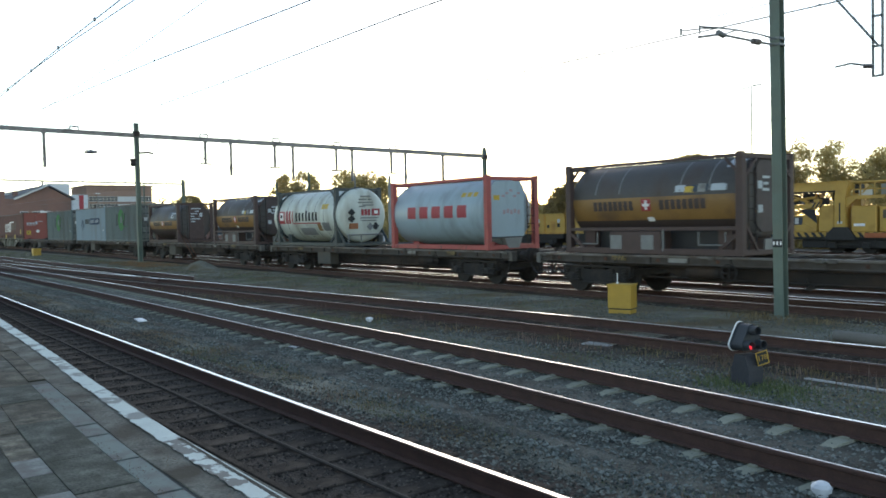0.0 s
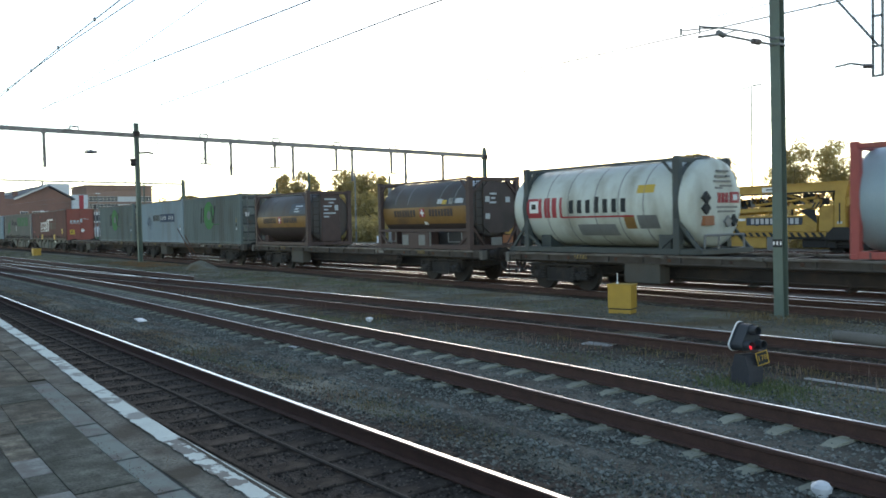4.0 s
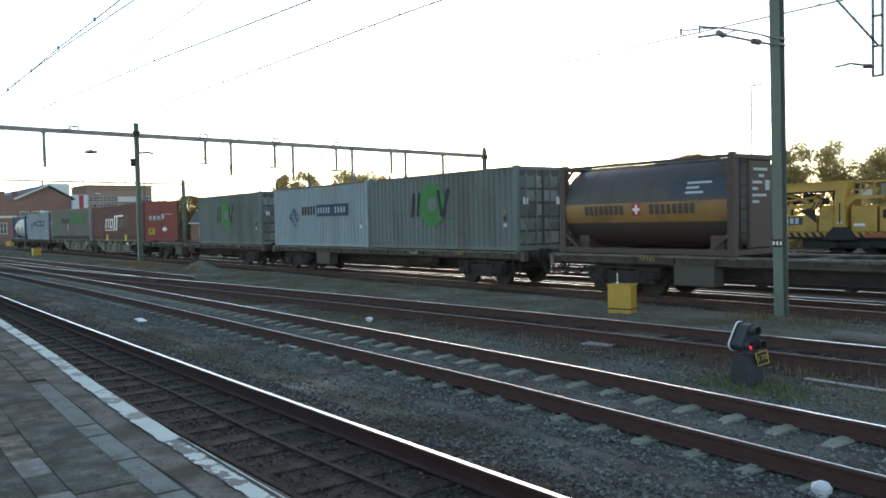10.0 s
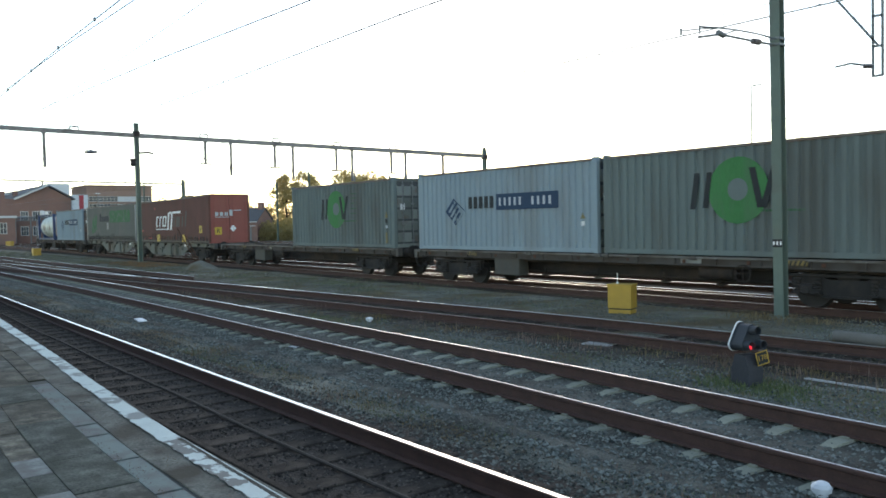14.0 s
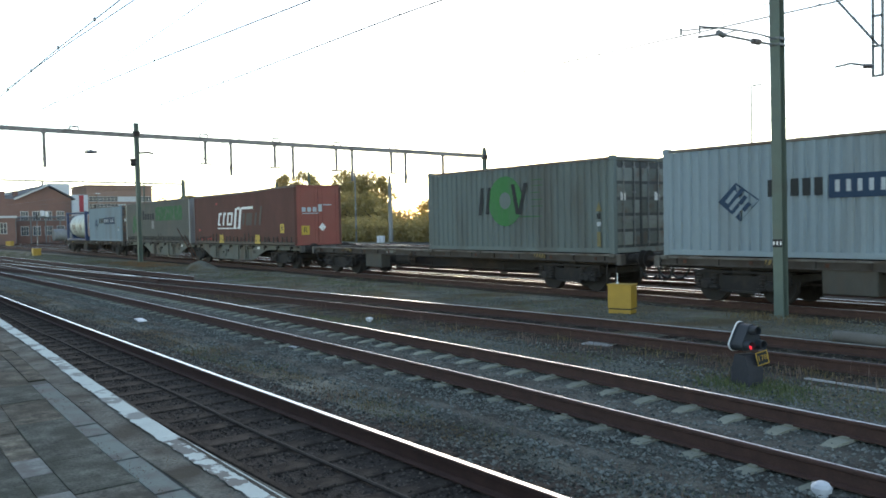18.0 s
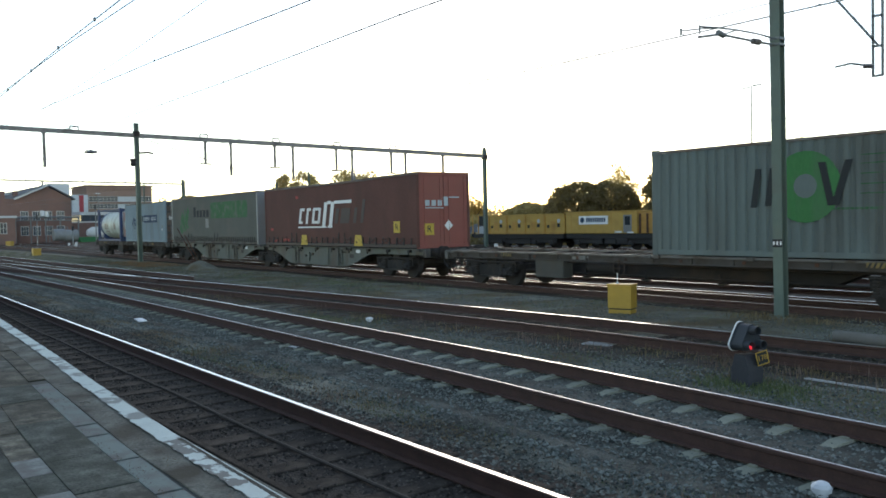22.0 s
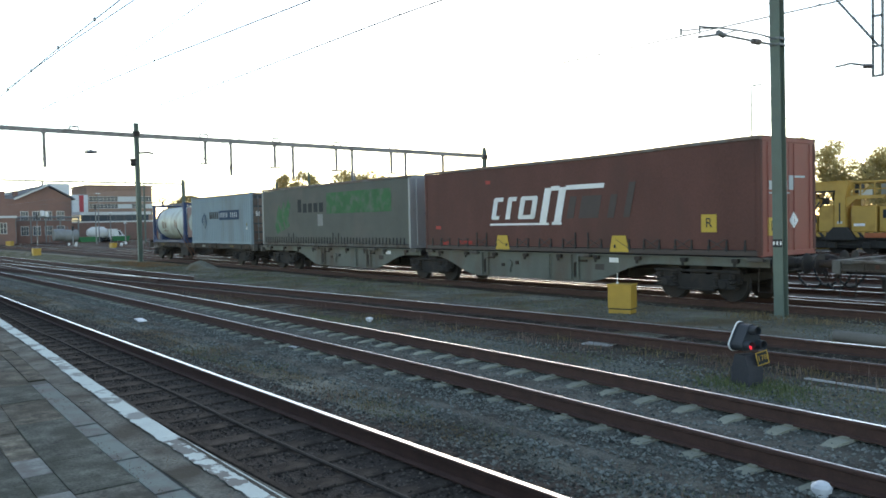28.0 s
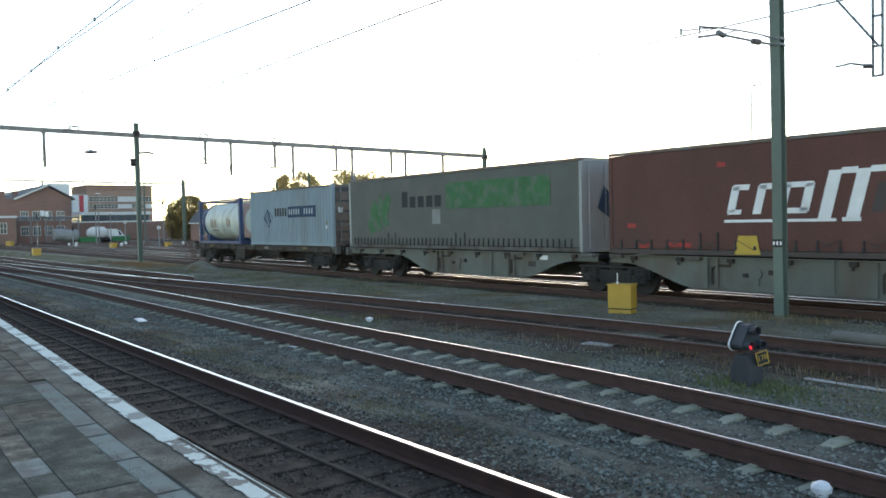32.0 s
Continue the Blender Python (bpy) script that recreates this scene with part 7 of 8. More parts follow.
def underframe(th, x0, x1, bogies):
    part("underframe", G().box(x0, x1, MY0 + 0.1, MY1 - 0.1, 0.62, 0.95, c=0.02), MDARK, th)
    # dark body added to close the bright gap between the bogies
    part("under_tank", G().box(x0 + (x1 - x0) * 0.36, x0 + (x1 - x0) * 0.64, MY0 + 0.3, MY1 - 0.3, 0.15, 0.62, c=0.04), MDARK, th)
    for x in bogies:
        z = -DROP
        g = G().box(x - 1.35, x + 1.35, MY0 + 0.25, MY0 + 0.4, 0.42 + z, 0.8 + z, c=0.03).box(x - 1.35, x + 1.35, MY1 - 0.4, MY1 - 0.25, 0.42 + z, 0.8 + z, c=0.03).box(x - 0.3, x + 0.3, MY0 + 0.3, MY1 - 0.3, 0.4 + z, 0.8 + z)
        for e in (-0.9, 0.9):
            g.box(x + e - 0.2, x + e + 0.2, MY0 + 0.1, MY0 + 0.3, 0.3 + z, 0.62 + z, c=0.03)
        b = part("bogie", g, MDARK, th)
        for e in (-0.9, 0.9):
            w = new("wheelset", WHEELSET)
            w.parent = b
            w.location = (x + e, 45.5 + 0.00012 * x * x, 0.46 + z)
    for e, s in ((x0, -1), (x1, 1)):
        for y in (MY0 + 0.5, MY1 - 0.5):
            part("buffer", G().tube((e, y, 0.85), (e + 0.4 * s, y, 0.85), 0.11, 12).tube((e + 0.4 * s, y, 0.85), (e + 0.46 * s, y, 0.85), 0.22, 14), MDARK, th)


bins = thing("material_wagon", "yellow wagon with ribbed bins", "rail wagon", "yellow track machine")
underframe(bins, -51.3, -41.2, (-49.0, -43.4))
MORANGE = mat("faded_orange_yellow", (0.48, 0.25, 0.05), 0.55, 0, 0.15, 2, 30, 0.08, dirt=(0.3, 0.16, 0.04), amount=0.35)
for i in range(5):
    a = -51.4 + i * 2.09
    if not i:      # end platform: dark board over a pale locker between posts
        part("end_board", G().box(a + 0.05, a + 1.75, MY0 + 0.6, MY0 + 0.68, 1.62, 2.44, c=0.01), MDARK, bins, "dark brown board")
        part("locker", G().box(a + 0.1, a + 1.7, MY0 + 0.5, MY1 - 0.4, 0.97, 1.55, c=0.03), PALE, bins, "pale grey locker")
        for x in (a + 0.04, a + 0.75, a + 1.6):
            part("post", G().box(x, x + 0.07, MY0 + 0.02, MY0 + 0.09, 0.95, 2.42), MORANGE, bins)
        part("top_rail", G().box(a + 0.7, a + 2.1, MY0 + 0.02, MY0 + 0.09, 2.42, 2.48), MYEL, bins)
        continue
    b = part("bin", G().box(a, a + 2.02, MY0 + 0.05, MY1 - 0.05, 0.97, 2.36, c=0.03), MYEL, bins)
    part("rib", G().box(a - 0.03, a + 0.1, MY0 - 0.03, MY0 + 0.05, 0.97, 2.4), MORANGE, b)
    part("top_edge", G().box(a, a + 2.02, MY0 - 0.03, MY0 + 0.1, 2.34, 2.46), MYEL, b)
    part("foot_edge", G().box(a, a + 2.02, MY0 - 0.02, MY0 + 0.08, 0.95, 1.06), MORANGE, b)
    part("spot", G().lathe([(MY0 + 0.03, 0.15), (MY0 + 0.052, 0.15)], 16, axis="y", c=(a + 1.45, 0, 1.92)), PALE, b, "round white mark")
    part("lock_plate", G().box(a + 1.32, a + 1.58, MY0 + 0.01, MY0 + 0.05, 1.45, 1.72), MDARK, b)
    part("lock_plate", G().box(a + 0.3, a + 0.5, MY0 + 0.01, MY0 + 0.05, 1.4, 1.62), MDARK, b)
    part("hatch", G().box(a + 0.65, a + 1.15, MY0 + 0.02, MY0 + 0.05, 1.2, 1.9, c=0.01), MORANGE, b)

plate_sign = thing("track_sign", "small white sign on a post between the yard tracks", "sign", m=pose(-47.2, 43.0, -0.42))
part("post", G().tube((0, 0, 0), (0, 0, 0.42), 0.03, 8), GALV, plate_sign)
part("board", G().box(-0.2, 0.2, -0.04, -0.015, 0.42, 0.66, c=0.005), WHITE, plate_sign, "white board")

house = thing("workshop_wagon", "yellow workshop wagon with a white name board and grey door", "rail wagon", "yellow track machine")
underframe(house, -40.9, -32.2, (-39.0, -34.2))
part("body", G().box(-40.85, -34.42, MY0, MY1, 0.97, 2.46, c=0.04), MYEL, house)
part("roof", G().box(-40.95, -34.35, MY0 - 0.05, MY1 + 0.05, 2.46, 2.54, c=0.03), MYEL, house)
nb = part("name_board", G().box(-39.55, -36.9, MY0 - 0.03, MY0, 1.62, 2.22), WHITE, house, "white name board")
for i in range(9):
    part("letter_bar", G().box(-38.85 + i * 0.2, -38.7 + i * 0.2, MY0 - 0.037, MY0 - 0.03, 1.78, 2.08), NAVY, nb)
part("emblem", G().lathe([(MY0 - 0.037, 0.2), (MY0 - 0.03, 0.2)], 16, axis="y", c=(-39.22, 0, 1.93)), NAVY, nb)
part("door", G().box(-35.55, -34.85, MY0 - 0.02, MY0, 1.03, 2.25), GREYDOOR, house, "grey door")
part("window", G().box(-35.42, -34.98, MY0 - 0.03, MY0 - 0.02, 1.55, 2.15), GLASS, house)
part("sign_plate", G().box(-36.3, -35.7, MY0 - 0.02, MY0, 1.02, 1.14), WHITE, house)
part("sign_plate", G().box(-35.2, -34.7, MY0 - 0.03, MY0 - 0.01, 1.0, 1.1), WHITE, house)
for x in (-40.3, -36.6, -34.75):
    part("panel_joint", G().box(x, x + 0.03, MY0 - 0.012, MY0, 1.02, 2.42), MORANGE, house)
part("engine_bay", G().box(-34.35, -33.0, MY0 + 0.1, MY1 - 0.1, 0.97, 2.38, c=0.04), MORANGE, house, "rusty orange engine bay")
for x in (-34.2, -33.6):
    part("exhaust", G().tube((x, MY0 + 0.05, 1.0), (x, MY0 + 0.05, 2.3), 0.07, 8), RUST, house)
g = G()
for x in (-32.95, -32.3):
    g.bar((x, MY0 + 0.1, 0.97), (x, MY0 + 0.1, 2.36), 0.08, 0.08).bar((x, MY1 - 0.1, 0.97), (x, MY1 - 0.1, 2.36), 0.08, 0.08)
for z in (1.6, 1.85, 2.36):
    g.bar((-32.98, MY0 + 0.1, z), (-32.2, MY0 + 0.1, z), 0.08, 0.08)
part("end_frame", g, MYEL, house)
part("control_stand", G().box(-32.9, -32.4, MY0 + 0.5, MY1 - 0.5, 0.97, 1.9, c=0.03), MDARK, house)
for x in (-38.4, -37.2, -36.2):
    part("tool_box", G().box(x, x + 0.9, MY0 + 0.02, MY0 + 0.5, 0.25, 0.62, c=0.03), MDARK, house)

mach = thing("track_machine", "large yellow track crane machine with a long boom", "track machine", "yellow track machine")
underframe(mach, -31.7, -8.0, (-28.9, -20.5, -11.5))
part("lower_body", G().box(-32.0, -8.2, MY0, MY1, 0.77, 1.02, c=0.01), MYEL, mach)
g = G()
for i in range(52):
    x = -32.0 + i * 0.42
    g.plate([(x, 0.775), (x + 0.2, 0.775), (x + 0.02, 1.015), (x - 0.18, 1.015)], MY0 - 0.012, MY0)
part("hazard_stripes", g, BLACK, mach, "black slanted warning stripes")
ORANGERED = mat("faded_orange_red_paint", (0.38, 0.11, 0.04), 0.6, 0, 0.2, 3, 30, 0.1)
part("buffer_beam", G().box(-19.6, -17.6, MY0 - 0.03, MY0 - 0.013, 0.74, 0.98), ORANGERED, mach, "faded orange-red beam")
# housings along the body
for x0, x1, z1 in ((-31.65, -29.8, 2.1), (-29.35, -22.2, 1.98), (-22.1, -21.22, 2.5), (-20.34, -19.03, 2.42), (-18.89, -15.0, 2.38), (-14.6, -9.0, 2.4)):
    b = part("engine_housing", G().box(x0, x1, MY0 + 0.06, MY1 - 0.12, 1.02, z1, c=0.05), MYEL, mach)
    for k in range(max(1, int((x1 - x0) / 1.3))):
        xa = x0 + 0.12 + k * 1.3
        if x1 - x0 > 1.4:
            part("hatch", G().box(xa, xa + 1.1, MY0 + 0.045, MY0 + 0.06, 1.1, z1 - 0.14, c=0.005), MYEL, b)
            part("hatch_handle", G().box(xa + 0.85, xa + 0.95, MY0 + 0.03, MY0 + 0.045, 1.4, 1.46), MDARK, b)
part("grille", G().box(-27.9, -27.2, MY0 + 0.03, MY0 + 0.06, 1.2, 1.8), MORANGE, mach)
part("side_window", G().box(-18.7, -18.2, MY0 + 0.04, MY0 + 0.06, 1.75, 2.2), GLASS, mach)
part("side_sign", G().box(-20.19, -19.61, MY0 + 0.04, MY0 + 0.06, 1.34, 1.48), WHITE, mach)
part("step_plate", G().box(-31.0, -30.1, MY0 - 0.02, MY0 + 0.06, 1.1, 1.22), WHITE, mach)
part("step_plate", G().box(-27.0, -26.5, MY0 + 0.03, MY0 + 0.06, 1.7, 1.84), WHITE, mach)
# slanted brace plates over the second bogie
part("brace_plate", G().plate([(-24.6, 1.9), (-23.8, 1.98), (-22.2, 1.1), (-22.9, 1.02)], MY0, MY0 + 0.05), MYEL, mach)
# dark triangular plate drawn for the shade beside the brace
part("shadow_gap", G().plate([(-23.2, 2.3), (-22.3, 2.3), (-22.15, 1.5)], MY0 + 0.02, MY0 + 0.055), MDARK, mach)
NAMEDARK = mat("dark_name_panel", (0.05, 0.06, 0.075), 0.6, 0, 0.2)
TRIMW = mat("off_white_letters", (0.5, 0.5, 0.48), 0.6, 0, 0.2)
sg = part("name_panel", G().box(-26.4, -23.0, MY0 - 0.01, MY0 + 0.045, 1.44, 1.88), NAMEDARK, mach, "dark name panel with white letter bars")
for i in range(10):
    part("letter_bar", G().box(-26.1 + i * 0.3, -25.9 + i * 0.3, MY0 - 0.02, MY0 - 0.01, 1.5, 1.82), TRIMW, sg)
# hook block and goose-necked boom
part("hook_block", G().plate([(-30.95, 3.2), (-30.9, 2.5), (-30.0, 2.5), (-30.0, 3.3), (-30.3, 3.42), (-31.3, 3.42)], MY0 + 0.2, MY0 + 0.9), MYEL, mach)
part("hook_pulley", G().lathe([(MY0 + 0.12, 0.22), (MY0 + 0.2, 0.22)], 14, axis="y", c=(-30.25, 0, 2.95)), MDARK, mach)
top = [(-29.85 + 0.9 * (1 - math.cos(math.pi / 2 * k / 6)), 2.86 + 0.82 * math.sin(math.pi / 2 * k / 6)) for k in range(7)]
low = [(-29.35 + 0.75 * (1 - math.cos(math.pi / 2 * k / 6)), 2.7 + 0.46 * math.sin(math.pi / 2 * k / 6)) for k in range(7)]
boom = part("boom", G().plate(top + [(-24.65, 3.77), (-20.4, 3.74), (-20.4, 3.3), (-24.48, 3.28)] + low[::-1], MY0 + 0.1, MY0 + 0.55), MYEL, mach, "long yellow box boom")
part("boom_flange", G().bar((-28.8, MY0 + 0.3, 3.7), (-20.4, MY0 + 0.3, 3.77), 0.6, 0.05), MYEL, boom)
part("boom_sign", G().box(-25.45, -24.6, MY0 + 0.08, MY0 + 0.1, 3.34, 3.62), WHITE, boom, "small white sign with grey bars")
part("sign_bar", G().box(-25.2, -24.75, MY0 + 0.07, MY0 + 0.08, 3.45, 3.52), MDARK, boom)
part("boom_hose_bank", G().bar((-28.4, MY0 + 0.06, 3.2), (-21.2, MY0 + 0.06, 3.24), 0.05, 0.1), MDARK, boom)
part("far_boom", G().plate([(-29.2, 3.2), (-29.0, 3.5), (-20.4, 3.62), (-20.4, 3.36)], MY1 - 0.9, MY1 - 0.5), MYEL, mach)
for x, w, zt in ((-29.6, 0.22, 2.9), (-20.85, 0.28, 3.7)):
    pil = part("pillar", G().plate([(x - w, 1.3), (x + w, 1.3), (x + w, zt - 0.8), (x + w * (1.7 if w > 0.25 else 1), zt), (x - w * 0.6, zt), (x - w, zt - 0.8)], MY0 - 0.12, MY0 + 0.4), MYEL, mach)
    part("pillar_slot", G().box(x - 0.04, x + 0.04, MY0 - 0.135, MY0 - 0.12, 1.5, 2.6), MDARK, pil)
    part("pillar_label", G().box(x - 0.14, x + 0.14, MY0 - 0.13, MY0 - 0.12, 1.48, 1.62), TRIMW, pil)
    part("pillar_foot", G().plate([(x - w * 3.0, 0.62), (x + w * 3.0, 0.62), (x + w * 2.4, 0.95), (x + w * 1.2, 1.3), (x - w * 1.2, 1.3), (x - w * 2.4, 0.95)], MY0 - 0.2, MY0 + 0.1), MDARK, pil)
    part("far_pillar", G().box(x - w * 0.8, x + w * 0.8, MY1 - 0.9, MY1 - 0.5, 1.1, 3.3), MYEL, mach)
# lower boom with a black and yellow tip
part("lower_boom", G().plate([(-29.3, 2.1), (-29.2, 2.3), (-27.6, 2.58), (-27.35, 2.5), (-27.2, 2.36), (-22.3, 2.6), (-22.3, 2.84), (-22.0, 2.84), (-22.0, 2.42), (-24.0, 2.3), (-27.5, 2.1)], MY0 - 0.05, MY0 + 0.3), MYEL, mach)
for x, z in ((-27.8, 2.0), (-22.45, 2.38)):
    for k in range(3):
        part("striped_tip", G().plate([(x + k * 0.22, z), (x + k * 0.22 + 0.1, z), (x + k * 0.22 + 0.3, z + 0.3), (x + k * 0.22 + 0.2, z + 0.3)], MY0 - 0.065, MY0 - 0.05), BLACK, mach)
for p, q in (((-28.9, 2.9), (-27.4, 2.4)), ((-28.6, 2.05), (-24.0, 2.2)), ((-26.0, 2.6), (-22.4, 2.95)), ((-24.5, 3.3), (-22.8, 2.7)), ((-23.6, 2.05), (-22.2, 2.5)), ((-21.0, 2.85), (-19.0, 2.86)), ((-29.0, 3.0), (-28.2, 2.5))):
    part("ram", G().tube((p[0], MY0 + 0.35, p[1]), (q[0], MY0 + 0.35, q[1]), 0.075, 10), MYEL, mach)
part("arm", G().plate([(-20.55, 2.9), (-19.0, 2.95), (-18.6, 2.95), (-18.6, 2.8), (-20.1, 2.76), (-20.5, 2.4), (-20.7, 2.4)], MY0 + 0.0, MY0 + 0.3), MYEL, mach)
for k, z in ((0, 2.95), (1, 2.72)):
    part("neck_hose", G().pipe([(-29.2 + 0.9 * math.sin(math.pi * q / 8), MY0 + 0.0, 2.35 + z - 2.35 + 0.45 * math.sin(math.pi * q / 8) - 0.12 * k - q * 0.05) for q in range(9)], 0.035, 6), MDARK, mach)
r_m = np.random.default_rng(31)
for i in range(34):
    x = -28.3 + 6.2 * (i / 33) + r_m.uniform(-0.08, 0.08)
    z = 2.45 + 0.25 * (x + 28.3) / 6.2 + r_m.uniform(0.0, 0.32)
    w, d, hh = r_m.uniform(0.1, 0.28), r_m.uniform(0.2, 0.5), r_m.uniform(0.1, 0.26)
    part("hydraulic_unit", G().box(x - w, x + w, MY0 + 0.4, MY0 + 0.4 + d, z - hh, z + hh, c=0.02), (MDARK, GREYDOOR, MORANGE, MDARK, MYEL)[i % 5], mach)
    if i % 2 == 0:
        part("hose", G().pipe([(x, MY0 + 0.36, z + 0.05), (x + 0.15, MY0 + 0.28, z + 0.32), (x + 0.42, MY0 + 0.3, z + 0.2), (x + 0.55, MY0 + 0.36, z - 0.1)], 0.025, 5), BLACK, mach)
for i in range(9):
    x = -28.2 + i * 0.78
    part("rail_post", G().bar((x, MY0 + 0.08, 1.95), (x, MY0 + 0.08, 2.42), 0.04, 0.04), MYEL, mach)
# open working platform ahead of the second pillar
g = G()
for x in (-20.45, -19.9, -19.15, -18.2, -16.8, -15.2):
    g.bar((x, MY0 + 0.2, 2.9), (x, MY0 + 0.2, 3.7), 0.06, 0.06)
for z in (2.95, 3.3, 3.7):
    g.bar((-20.5, MY0 + 0.2, z), (-14.8, MY0 + 0.2, z), 0.05, 0.06)
g.bar((-19.8, MY0 + 0.2, 3.1), (-19.4, MY0 + 0.2, 3.5), 0.05, 0.05).bar((-19.4, MY0 + 0.2, 3.5), (-19.0, MY0 + 0.2, 3.1), 0.05, 0.05)
part("cab_frame", g, MYEL, mach)
part("cab_panel", G().box(-20.0, -19.3, MY0 + 0.24, MY0 + 0.3, 2.97, 3.3), TRIMW, mach, "pale cab panel")
part("cab_seat", G().box(-20.4, -20.1, MY0 + 0.6, MY0 + 1.2, 3.1, 3.6, c=0.05), MDARK, mach)
part("control_box", G().box(-18.9, -18.3, MY0 + 0.3, MY0 + 1.0, 2.9, 3.55, c=0.03), GREYDOOR, mach)
part("cab_floor", G().box(-20.5, -14.8, MY0 + 0.2, MY1 - 0.4, 2.84, 2.92), MYEL, mach)
part("roof_beam", G().box(-20.5, -8.5, MY0 + 0.5, MY0 + 0.9, 3.62, 3.76, c=0.03), MYEL, mach)
part("belly_tank", G().box(-27.95, -25.2, MY0 + 0.05, MY0 + 0.9, 0.1, 0.76, c=0.04), MYEL, mach)
part("ladder_side", G().box(-25.15, -24.8, MY0 + 0.06, MY0 + 0.3, 0.0, 0.76), GREYDOOR, mach)

# ---------- trees ----------
BARK = mat("bark", (0.06, 0.045, 0.035), 0.9, 0, 0.3, 4, 30, 0.5)


def leaf_mat(name, c):
    ma = mat(name, c, 0.8, 0, 0.3, 1.0, 8, 0, island=0.45)
    bs = ma.node_tree.nodes["Principled BSDF"]
    tr = ma.node_tree.nodes.new("ShaderNodeBsdfTranslucent")
    tr.inputs["Color"].default_value = (c[0] * 1.8, c[1] * 1.7, c[2] * 1.1, 1)
    mx = ma.node_tree.nodes.new("ShaderNodeMixShader")
    mx.inputs[0].default_value = 0.5
    li = ma.node_tree.links
    li.new(bs.outputs[0], mx.inputs[1])
    li.new(tr.outputs[0], mx.inputs[2])
    li.new(mx.outputs[0], ma.node_tree.nodes["Material Output"].inputs["Surface"])
    return ma


LEAFDARK = leaf_mat("dark_leaves", (0.2, 0.155, 0.08))
LEAFOLIVE = leaf_mat("olive_leaves", (0.34, 0.28, 0.15))
# muted leaf colour lifted to carry the haze over backlit trees
LEAFMID = leaf_mat("muted_green_leaves", (0.27, 0.225, 0.12))
LEAFGOLD = leaf_mat("golden_leaves", (0.36, 0.25, 0.09))


def foliage(blobs, cover, size, seed):
    """Small leaf sprays spread through the outer shells of blobs (x, y, z, rx, ry, rz)."""
    r = np.random.default_rng(seed)
    out = []
    for (x, y, z, a, b, c) in blobs:
        n = max(30, int(cover * 12.6 * a * c / (1.2 * size * size)))
        d = r.normal(size=(n, 3))
        d /= np.linalg.norm(d, axis=1)[:, None]
        rad = r.uniform(0.2, 1.08, n) ** 0.45
        p = np.array((x, y, z)) + d * rad[:, None] * np.array((a, b, c))
        u = r.normal(size=(n, 3))
        u /= np.linalg.norm(u, axis=1)[:, None]
        w = np.cross(u, r.normal(size=(n, 3)))
        w /= np.linalg.norm(w, axis=1)[:, None]
        s = (size * r.uniform(0.6, 1.3, n))[:, None]
        out.append(np.stack([p - u * s, p + w * s * 0.6, p + u * s, p - w * s * 0.6], 1).reshape(-1, 3))
    v = np.concatenate(out)
    return v.tolist(), np.arange(len(v)).reshape(-1, 4).tolist()


def tree(label, x, y, hgt, wid, leaf, seed, base=0.3, dome=False, per=0.5, size=0.14, blobs=26, low=0.12):
    r = np.random.default_rng(seed)
    t = thing("tree", label, "tree", "trees behind the yard", m=pose(x, y, -0.3))
    g = G()
    g.tube((0, 0, 0), (0, 0, hgt * 0.5), wid * 0.035, 8, r2=wid * 0.02)
    for k in range(7):
        a = 2 * math.pi * k / 7 + r.uniform(-0.3, 0.3)
        z = hgt * r.uniform(0.25, 0.5)
        g.tube((0, 0, z), (math.cos(a) * wid * 0.33, math.sin(a) * wid * 0.33, z + hgt * r.uniform(0.12, 0.38)), wid * 0.014, 6, r2=wid * 0.005)
    part("trunk", g, BARK, t)
    bl = []
    zc, zr = hgt * (0.5 + low), hgt * (0.5 - low)
    for k in range(blobs):
        d = r.normal(size=3)
        d /= np.linalg.norm(d)
        q = r.uniform(0.35, 0.86 if not dome else 0.74)
        s = wid * r.uniform(0.11, 0.2) * (1.0 if not dome else 1.15)
        bl.append((d[0] * q * wid / 2, d[1] * q * wid / 2, max(zc + d[2] * q * zr, s * 0.6), s, s, s * 0.85))
    if dome:
        bl = [(0, 0, hgt * 0.42, wid * 0.48, wid * 0.44, hgt * 0.55)]
        for k in range(blobs * 4):
            d = r.normal(size=3)
            d /= np.linalg.norm(d)
            s = wid * r.uniform(0.05, 0.1)
            bl.append((d[0] * wid * 0.45, d[1] * wid * 0.41, max(hgt * 0.42 + d[2] * hgt * 0.51, s), s, s, s * 0.8))
    v, f = foliage(bl, per * (1.9 if dome else 1.0), size, seed + 1)
    me = bpy.data.meshes.new("crown")
    me.from_pydata(v, [], f)
    me.materials.append(leaf)
    ob = new("crown", me)
    ob.parent = t
    return t


tree("round dark broad-leaved tree behind the yellow machine", -66.9, 74.3, 7.0, 8.6, LEAFDARK, 11, dome=True, low=0.02, per=0.9, blobs=16)
tree("round dark broad-leaved tree behind the yellow machine", -63.5, 76.5, 7.0, 7.6, LEAFDARK, 12, dome=True, low=0.02)
tree("large round dark broad-leaved tree behind the yellow machine", -52.1, 75.9, 9.1, 10.4, LEAFDARK, 13, dome=True, low=0.02, per=1.0, blobs=14)
tree("loose-crowned tree lit from behind by the low sun", -69.9, 85.9, 9.9, 6.4, LEAFGOLD, 14, per=0.22, blobs=44, size=0.11)
tree("loose-crowned tree lit from behind by the low sun", -61.2, 93.8, 11.6, 6.5, LEAFGOLD, 15, per=0.22, blobs=44, size=0.11)
tree("tall loose-crowned poplar behind the yellow machine", -47.0, 88, 11.0, 6.0, LEAFOLIVE, 16, per=0.42, blobs=48, size=0.13)
